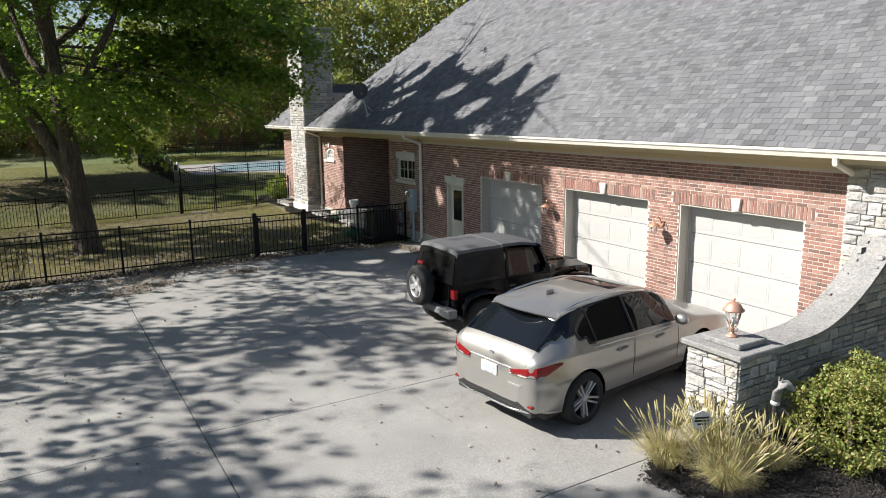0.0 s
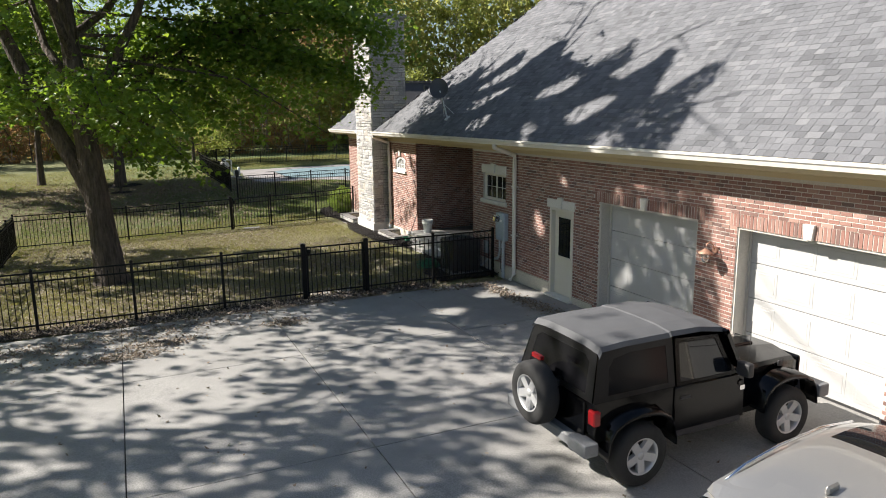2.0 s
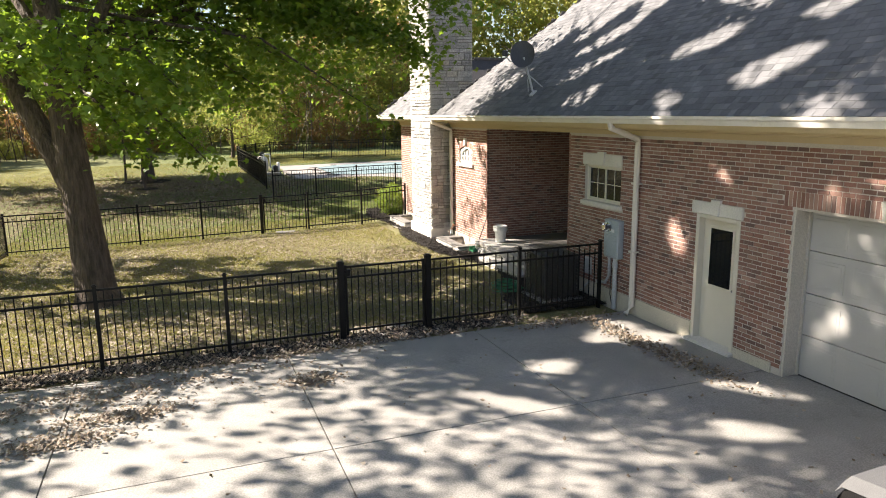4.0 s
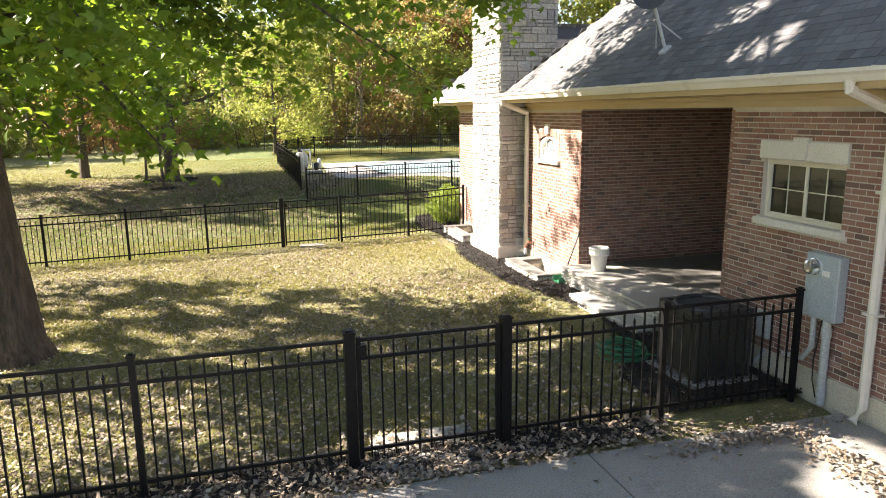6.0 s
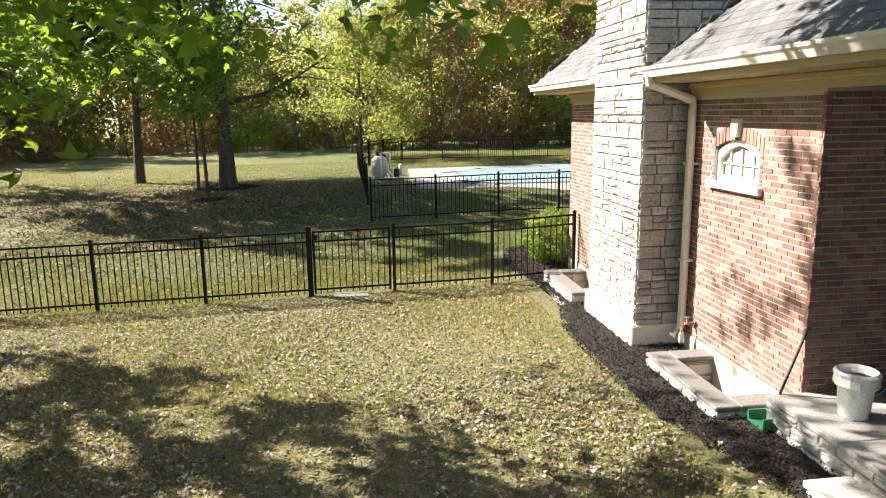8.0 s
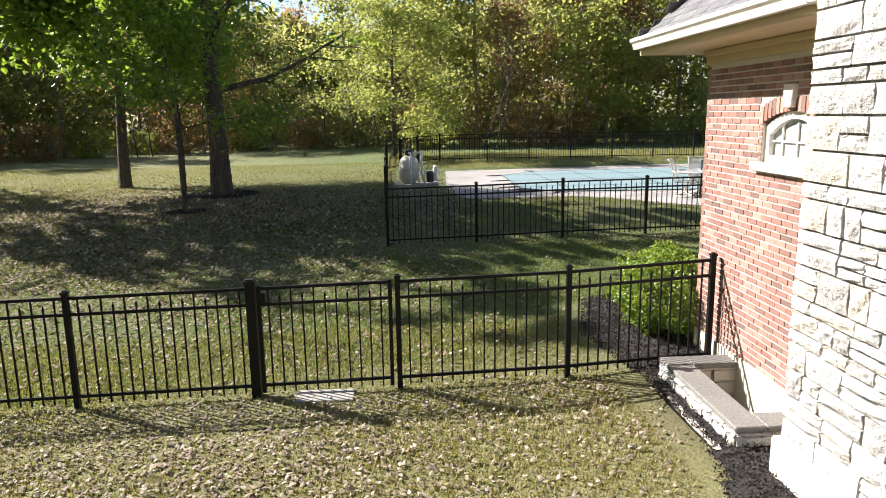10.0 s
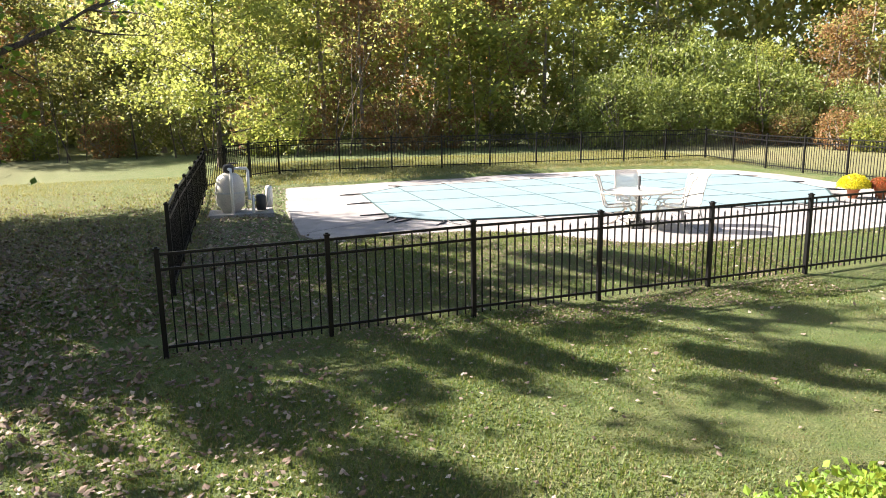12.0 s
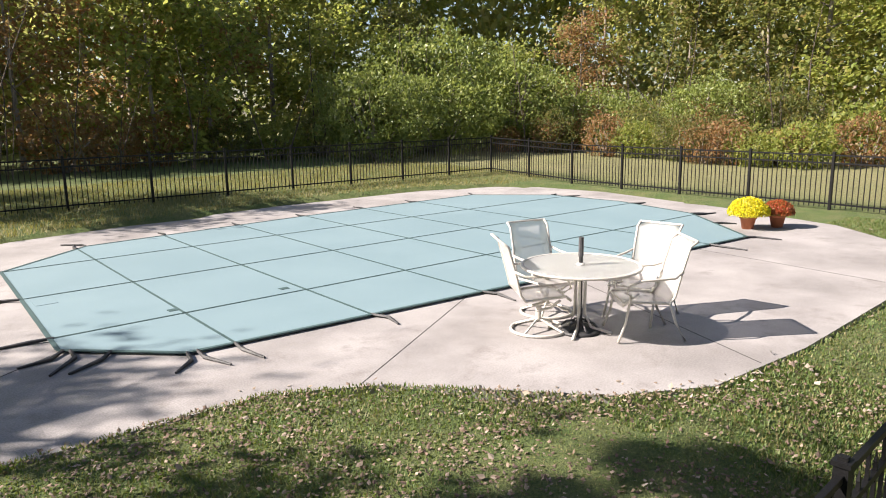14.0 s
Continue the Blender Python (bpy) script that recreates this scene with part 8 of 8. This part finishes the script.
def patio_chair(swivel):
    """A sling patio chair facing +x; swivel: on a round rocker base."""
    t = thing("patio_chair", None, "white sling patio chair on a round swivel base" if swivel else "white mesh sling patio chair with curved beige arms", "chair", "chairs round the patio table")
    sw = 0.25
    for s in (-1, 1):
        part("side_rail", tube(bmesh.new(), [(0.27, s * sw, 0.37), (0.22, s * sw, 0.415), (0.0, s * sw, 0.4), (-0.2, s * sw, 0.385), (-0.25, s * sw, 0.45), (-0.31, s * sw, 0.7), (-0.38, s * sw, 0.95), (-0.45, s * sw, 1.0)], 0.014, 8), M_patio, t, smooth=True)
        part("armrest", tube(bmesh.new(), [(-0.32, s * sw, 0.7), (-0.22, s * 0.31, 0.655), (0.1, s * 0.32, 0.64), (0.22, s * 0.32, 0.6), (0.25, s * 0.31, 0.52), (0.18, s * 0.29, 0.47), (0.12, s * 0.27, 0.5)], 0.014, 8), M_patio, t, smooth=True)
        if not swivel:
            part("leg", tube(bmesh.new(), [(0.2, s * 0.28, 0.5), (0.2, s * 0.26, 0.41), (0.24, s * 0.27, 0.2), (0.31, s * 0.28, 0.01)], 0.014, 8), M_patio, t, smooth=True)
            part("leg", tube(bmesh.new(), [(-0.2, s * 0.26, 0.4), (-0.26, s * 0.27, 0.2), (-0.36, s * 0.28, 0.01)], 0.014, 8), M_patio, t, smooth=True)
        else:
            part("spring_arm", tube(bmesh.new(), [(0.16, s * 0.22, 0.37), (0.1, s * 0.12, 0.27), (-0.05, s * 0.1, 0.24)], 0.015, 6), M_patio, t)
    def sheet(name, pts):
        bm = bmesh.new()
        rows = [[bm.verts.new((x, y, z - 0.018 * (1 - (y / sw) ** 2))) for y in (-sw, -sw / 2, 0, sw / 2, sw)] for x, z in pts]
        for a, b in zip(rows, rows[1:]):
            for k in range(4):
                bm.faces.new((a[k], a[k + 1], b[k + 1], b[k]))
        bmesh.ops.solidify(bm, geom=bm.faces[:], thickness=0.003)
        part(name, bm, M_sling, t, smooth=True)
    sheet("seat", [(0.27, 0.37), (0.22, 0.415), (0.0, 0.4), (-0.2, 0.385)])
    sheet("backrest", [(-0.2, 0.385), (-0.25, 0.45), (-0.31, 0.7), (-0.38, 0.95), (-0.45, 1.0)])
    part("front_bar", tube(bmesh.new(), [(0.24, -sw, 0.39), (0.24, sw, 0.39)], 0.011, 6), M_patio, t)
    part("back_bar", tube(bmesh.new(), [(-0.45, -sw, 1.0), (-0.45, sw, 1.0)], 0.013, 6), M_patio, t)
    if swivel:
        part("swivel_ring", tube(bmesh.new(), [(0.29 * math.cos(a), 0.29 * math.sin(a), 0.016) for a in [k * math.pi / 12 for k in range(25)]], 0.016, 8, False), M_patio, t, smooth=True)
        for k in range(4):
            a = k * math.pi / 2 + 0.78
            part("base_spoke", tube(bmesh.new(), [(0.285 * math.cos(a), 0.285 * math.sin(a), 0.02), (0.08 * math.cos(a), 0.08 * math.sin(a), 0.1), (0, 0, 0.13)], 0.013, 6), M_patio, t)
        part("swivel_post", tube(bmesh.new(), [(0, 0, 0.1), (0, 0, 0.26)], 0.03, 10), M_patio, t)
    return t


rocker, chair = patio_chair(True), patio_chair(False)


def seat_at(ob, x, y, face):
    ob.matrix_basis = pose(x, y, DECK_Z, 0, 0, face)


seat_at(rocker, 14.84, 43.22, -32)
seat_at(chair, 15.5, 42.42, 143)
copy_thing(chair, pose(16.0, 42.78, DECK_Z, 0, 0, 188))
copy_thing(rocker, pose(15.38, 43.6, DECK_Z, 0, 0, -104))


def mum_pot(x, y, r, mat, label, seed):
    t = thing("flower_pot", (x, y, DECK_Z), label, "potted flowers", "potted mums")
    part("pot", lathe(bmesh.new(), [(0.1, 0.0), (0.14, 0.2), (0.155, 0.2), (0.155, 0.24), (0.14, 0.24), (0.12, 0.2), (0.0, 0.2)], 18), M_terracotta, t, smooth=True)
    rng = np.random.default_rng(seed)
    n = 5200
    u = rng.normal(0, 1, (n, 3))
    u /= np.linalg.norm(u, axis=1)[:, None]
    u[:, 2] = np.abs(u[:, 2]) * 0.85 - 0.12
    p = u * r * rng.uniform(0.85, 1.05, (n, 1)) + np.array([0, 0, 0.24 + r * 0.2])
    put("bloom_cover", leaf_mesh("bloom_cover", p, 0.035, mat, rng, False, 0.2, -0.3), t)
    core = lathe(bmesh.new(), [(r * 0.3, 0.22), (r * 0.7, 0.22 + r * 0.1), (r * 0.8, 0.24 + r * 0.4), (r * 0.5, 0.24 + r * 0.8), (0, 0.24 + r * 0.95)], 12)
    part("foliage", core, M_leaf_box, t)


mum_pot(22.3, 44.8, 0.36, M_yellow, "terracotta pot of bright yellow chrysanthemums", 1)
mum_pot(22.84, 44.5, 0.28, M_redmum, "terracotta pot of rust-red chrysanthemums", 2)


def pool_pump():
    z = float(ground_z(7.6, 47.6))
    t = thing("pool_filter", (7.45, 47.9, z), "tan pool sand filter tank with pump and white pipes", "pool filter")
    part("pad", boxes((-0.5, 0.95, -0.5, 0.45, -0.05, 0.06), bev=0.01), M_concrete, t)
    part("tank", lathe(bmesh.new(), [(0.2, 0.06), (0.22, 0.14), (0.3, 0.2), (0.33, 0.35), (0.33, 0.65), (0.3, 0.82), (0.2, 0.93), (0.1, 0.97), (0.0, 0.98)], 26), M_tank, t, smooth=True)
    part("clamp_band", lathe(bmesh.new(), [(0.335, 0.5), (0.345, 0.5), (0.345, 0.54), (0.335, 0.54)], 26, caps=False), M_pvc, t)
    part("valve", lathe(bmesh.new(), [(0.1, 0.96), (0.13, 1.0), (0.13, 1.12), (0.1, 1.15), (0.03, 1.17), (0.0, 1.17)], 16), M_plastic, t, smooth=True)
    part("valve_handle", boxes((-0.02, 0.2, -0.02, 0.02, 1.16, 1.2), bev=0.008), M_plastic, t)
    part("pipe", tube(bmesh.new(), [(0.1, 0, 1.06), (0.4, -0.05, 1.06), (0.42, -0.05, 1.0), (0.42, -0.05, 0.35), (0.6, -0.05, 0.3)], 0.035, 8), M_white, t, smooth=True)
    part("pipe", tube(bmesh.new(), [(0.0, -0.1, 1.06), (0.05, -0.36, 1.06), (0.05, -0.4, 0.98), (0.05, -0.4, 0.0)], 0.035, 8), M_white, t, smooth=True)
    part("pipe", tube(bmesh.new(), [(0.5, -0.38, 0.0), (0.5, -0.38, 0.45), (0.62, -0.2, 0.45)], 0.032, 8), M_white, t, smooth=True)
    part("pump_motor", lathe(bmesh.new(), [(0.0, -0.2), (0.09, -0.19), (0.1, -0.1), (0.1, 0.14), (0.07, 0.18), (0, 0.19)], 16, axis="y"), M_plastic, t, smooth=True, m=pose(0.7, 0.1, 0.24))
    part("strainer_pot", lathe(bmesh.new(), [(0.1, 0.1), (0.12, 0.2), (0.12, 0.42), (0.09, 0.46), (0.0, 0.47)], 16, (0.68, -0.2, 0)), M_plastic, t, smooth=True)
    part("chlorinator", lathe(bmesh.new(), [(0.08, 0.1), (0.085, 0.55), (0.07, 0.6), (0, 0.62)], 14, (0.88, 0.2, 0)), M_white, t, smooth=True)


pool_pump()

# ---- mulch beds, stepping stones, fallen leaves, grass ----
def in_well(x, y):
    return (x > 9.9) & (x < 10.6) & (((y > 25.6) & (y < 27.05)) | ((y > 30.1) & (y < 31.6)))


def bed(name, poly, label, lift=0.02):
    bm = bmesh.new()
    xs, ys = [p[0] for p in poly], [p[1] for p in poly]
    step = 0.12
    nx, ny = int((max(xs) - min(xs)) / step) + 2, int((max(ys) - min(ys)) / step) + 2
    rng = random.Random(2)
    grid = {}
    for i in range(nx):
        for j in range(ny):
            x, y = min(xs) + i * step, min(ys) + j * step
            if bool(inside_poly(np.array([x]), np.array([y]), poly)[0]) and not in_well(x, y):
                grid[i, j] = bm.verts.new((x + rng.uniform(-0.03, 0.03), y + rng.uniform(-0.03, 0.03), float(ground_z(x, y)) + lift + rng.uniform(0, 0.03)))
    for (i, j) in list(grid):
        if (i + 1, j) in grid and (i, j + 1) in grid and (i + 1, j + 1) in grid:
            bm.faces.new((grid[i, j], grid[i + 1, j], grid[i + 1, j + 1], grid[i, j + 1]))
    ob = tagged(part(name, bm, M_mulch, None), label, "mulch bed", kind="structure")
    g = np.random.default_rng(len(poly))
    n = int(abs(max(xs) - min(xs)) * abs(max(ys) - min(ys)) * 2600)
    x, y = g.uniform(min(xs), max(xs), n), g.uniform(min(ys), max(ys), n)
    k = inside_poly(x, y, poly) & ~in_well(x, y)
    x, y = x[k], y[k]
    chips = put("bark_chips", leaf_mesh("bark_chips", np.stack([x, y, ground_z(x, y) + lift + g.uniform(0.01, 0.045, len(x))], -1), 0.024, M_chip, g, False, 0.4, 0.0), ob)
    tagged(chips, kind="stuff")
    return ob


bed("mulch_bed", [(8.7, 19.8), (8.8, 20.9), (9.3, 21.8), (9.75, 23.2), (9.55, 24.5), (9.3, 25.6), (9.2, 27.2), (9.25, 28.9), (9.6, 30.3), (9.55, 31.8), (9.3, 33.2), (9.7, 34.6), (10.6, 34.9), (10.6, 19.8)], "black mulch bed along the house wall")
bed("mulch_bed", [(0.6 + 1.15 * math.cos(a) + 1.1, 46.3 + 1.15 * math.sin(a)) for a in [k * math.pi / 8 for k in range(16)]], "dark mulch ring round the maple")
bed("mulch_bed", [(1.75 + 0.5 * math.cos(a), 42.6 + 0.5 * math.sin(a)) for a in [k * math.pi / 8 for k in range(16)]], "dark mulch ring round the young tree")
bed("mulch_bed", [(5.3, 4.9), (5.9, 5.3), (10.3, 5.1), (10.3, 2.6), (7.4, 3.0), (6.4, 3.6), (5.6, 4.2)], "mulch bed round the pillar", 0.05)
bed("mulch_bed", [(-1.7, 19.35), (3.2, 19.3), (8.4, 19.35), (8.4, 19.95), (3.2, 19.95), (-1.7, 19.95)], "dark soil strip under the fence", 0.02)


def stepping_stone(x, y, w, d):
    bm = boxes((-w / 2, w / 2, -d / 2, d / 2, -0.05, 0.015), bev=0.008)
    tagged(part("stepping_stone", bm, M_concrete, None, m=pose(x, y, float(ground_z(x, y)) + 0.02, 0, 0, random.uniform(-4, 4))), "flat grey stepping stone set in the ground by the gate", "stepping stone", "stepping stones")


for x, y, w, d in ((5.85, 19.55, 0.5, 0.4), (6.4, 19.55, 0.5, 0.4), (5.85, 20.05, 0.5, 0.42), (6.4, 20.05, 0.48, 0.4), (6.25, 31.8, 0.6, 0.3)):
    stepping_stone(x, y, w, d)


def flat_leaves(name, x, y, z, size, label, material=M_leaf_fallen, seed=1, lobed=False):
    rng = np.random.default_rng(seed)
    pts = np.stack([x, y, z], -1)
    ob = put(name, leaf_mesh(name, pts, size, material, rng, lobed, 0.72, 0.0))
    return tagged(ob, label, "leaves", kind="stuff")


def scatter():
    rng = np.random.default_rng(11)
    # over the lawns, thicker in drifts
    n = 190000
    x, y = rng.uniform(-6, 10, n), rng.uniform(19.9, 38, n)
    d = 0.5 + 0.5 * np.sin(x * 0.8 + 1.2 * np.sin(y * 0.5)) * np.sin(y * 0.9 + x * 0.4)
    near = np.exp(-((x - 1.3) ** 2 + (y - 25) ** 2) / 90)
    wt = (0.25 + 0.75 * d) * (0.25 + near) * np.where(y > 31.8, 0.35, 1.0) * np.where(x > 9.2, 0.25, 1)
    k = rng.uniform(0, 1, n) < wt
    x, y = x[k], y[k]
    flat_leaves("lawn_leaves", x, y, ground_z(x, y) + 0.022, 0.05, "scattered dry brown maple leaves on the lawn", seed=2)
    n = 150000
    x, y = rng.uniform(-9, 8.5, n), rng.uniform(32.5, 54, n)
    k = rng.uniform(0, 1, n) < np.clip(np.exp(-((x - 1.5) ** 2 / 34 + (y - 41.5) ** 2 / 26)) * 1.1, 0, 1) * np.where((x > 6.8) & (y < 38.9), 0.3, 1) + 0.04
    x, y = x[k], y[k]
    flat_leaves("lawn_leaves", x, y, ground_z(x, y) + 0.022, 0.075, "thick brown leaf litter under the far maple", M_leaf_brown, seed=3)
    n = 4500
    x, y = rng.uniform(-2, 8.8, n), 19.35 + np.abs(rng.normal(0, 0.55, n))
    flat_leaves("lawn_leaves", x, y, ground_z(x, y) + 0.05, 0.065, "pale dry leaves caught along the garden fence", seed=9)
    n = 1300
    x, y = rng.uniform(6.9, 24, n), rng.uniform(32.5, 43.5, n)
    k = ~inside_poly(x, y, DECK)
    x, y = x[k], y[k]
    flat_leaves("lawn_leaves", x, y, ground_z(x, y) + 0.035, 0.06, "sparse pale curled leaves on the green lawn", seed=4)
    n = 2600
    x, y = rng.uniform(6.9, 9.5, n), rng.uniform(39.5, 53, n)
    k = ~inside_poly(x, y, DECK)
    x, y = x[k], y[k]
    flat_leaves("lawn_leaves", x, y, ground_z(x, y) + 0.03, 0.065, "leaves caught inside the pool fence corner", seed=5)
    n = 26000
    x, y = rng.uniform(7, 16, n), rng.uniform(38.6, 43.8, n)
    k = ~inside_poly(x, y, DECK) & (rng.uniform(0, 1, n) < 0.25 + 0.6 * (np.sin(x * 1.9 + np.sin(y * 2.3)) * np.sin(y * 2.1 + x) > -0.1))
    x, y = x[k], y[k]
    flat_leaves("lawn_leaves", x, y, ground_z(x, y) + 0.016, 0.035, "small brown leaf scraps in the short grass", M_leaf_brown, seed=12)
    # edge of the pool deck
    n = 220
    x = rng.uniform(8.8, 16, n)
    y = np.interp(x, [8.8, 12, 13.4, 14.6, 16], [43.7, 43.5, 42.3, 41.2, 41.1]) + rng.normal(-0.1, 0.12, n)
    flat_leaves("lawn_leaves", x, y, np.full(n, DECK_Z + 0.012), 0.05, "leaves blown along the deck edge", seed=6)
    # on the driveway: drifts by the fence and along the wall
    xs, ys = [], []
    for cx, cy, sx, sy, m in ((0.2, 18.4, 1.5, 0.18, 1300), (-1.8, 17.8, 1.5, 0.35, 1100), (2.3, 18.8, 1.1, 0.12, 600), (4.55, 18.1, 0.22, 0.14, 420), (2.2, 17.8, 0.4, 0.12, 700), (1.5, 17.3, 0.4, 0.12, 600), (9.6, 17.8, 0.12, 0.8, 900), (9.1, 19.05, 0.5, 0.1, 400), (9.75, 16.4, 0.1, 0.5, 350), (6.8, 19.3, 1.6, 0.06, 500), (3.8, 19.25, 1.4, 0.08, 900)):
        xs.append(rng.normal(cx, sx, m))
        ys.append(rng.normal(cy, sy, m))
    x, y = np.concatenate(xs), np.concatenate(ys)
    k = (y < 19.5) & (x < 10.4)
    x, y = x[k], y[k]
    flat_leaves("drifted_leaves", x, y, drive_z(y) + 0.012 + rng.uniform(0, 0.02, len(x)), 0.056, "drifts of tan dry leaves on the driveway edge", seed=7)
    n = 700
    x, y = rng.uniform(-4, 10.2, n), rng.uniform(3, 19.2, n)
    flat_leaves("drifted_leaves", x, y, drive_z(y) + 0.012, 0.06, "single dry leaves strewn over the concrete", seed=8)


scatter()


def grass():
    """Tufts of blades over the lawns that the walk passes."""
    rng = np.random.default_rng(21)
    def area(n, x0, x1, y0, y1, h, blade=M_grass_blade):
        x, y = rng.uniform(x0, x1, n), rng.uniform(y0, y1, n)
        keep = ~inside_poly(x, y, DECK) & ~((x > 9.3) & (y < 34.5)) & ((y > 19.95) | (x > 10))
        x, y = x[keep], y[keep]
        m = len(x)
        az, lean, hh = rng.uniform(0, 6.28, m), rng.uniform(0.1, 0.8, m), h * rng.uniform(0.5, 1.3, m)
        b = np.stack([x, y, ground_z(x, y) - 0.005], -1)
        tip = b + np.stack([np.cos(az) * hh * lean, np.sin(az) * hh * lean, hh], -1)
        sd = np.stack([-np.sin(az), np.cos(az), np.zeros(m)], -1) * (0.006 + 0.004 * rng.uniform(0, 1, (m, 1)))
        v = np.stack([b - sd, b + sd, tip], 1).reshape(-1, 3)
        t = np.arange(3 * m).reshape(-1, 3)
        tagged(put("grass", big_mesh("grass", v, t, blade)), "short green lawn grass" if blade is M_grass_green else "short lawn grass with straw-coloured blades", "grass", kind="stuff")
    area(200000, -2, 9.6, 19.9, 34, 0.045)
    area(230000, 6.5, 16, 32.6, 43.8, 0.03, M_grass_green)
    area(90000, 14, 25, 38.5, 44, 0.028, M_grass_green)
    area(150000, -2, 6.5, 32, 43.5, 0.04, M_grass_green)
    area(80000, -11, 7, 41, 57, 0.06)
    area(60000, 6.7, 27, 53.5, 62, 0.08)


grass()

# single bricks and shingles of the stretches that the walk passes nearest
for parent, lows, highs in BRICK_PARTS:
    cache = {}
    for lo, hi in zip(lows, highs):
        size = tuple(np.round(hi - lo, 3))
        if size not in cache:
            cache[size] = mesh_of("brick", CUBE * np.array(size), CUBE_Q, M_brick)
        put("brick", cache[size], parent, Matrix.Translation(Vector(lo)))
for vs in SHINGLE_PARTS:
    o = vs[0].copy()
    put("shingle", mesh_of("shingle", vs - o, CUBE_Q, M_shingle), roof, Matrix.Translation(Vector(o)))
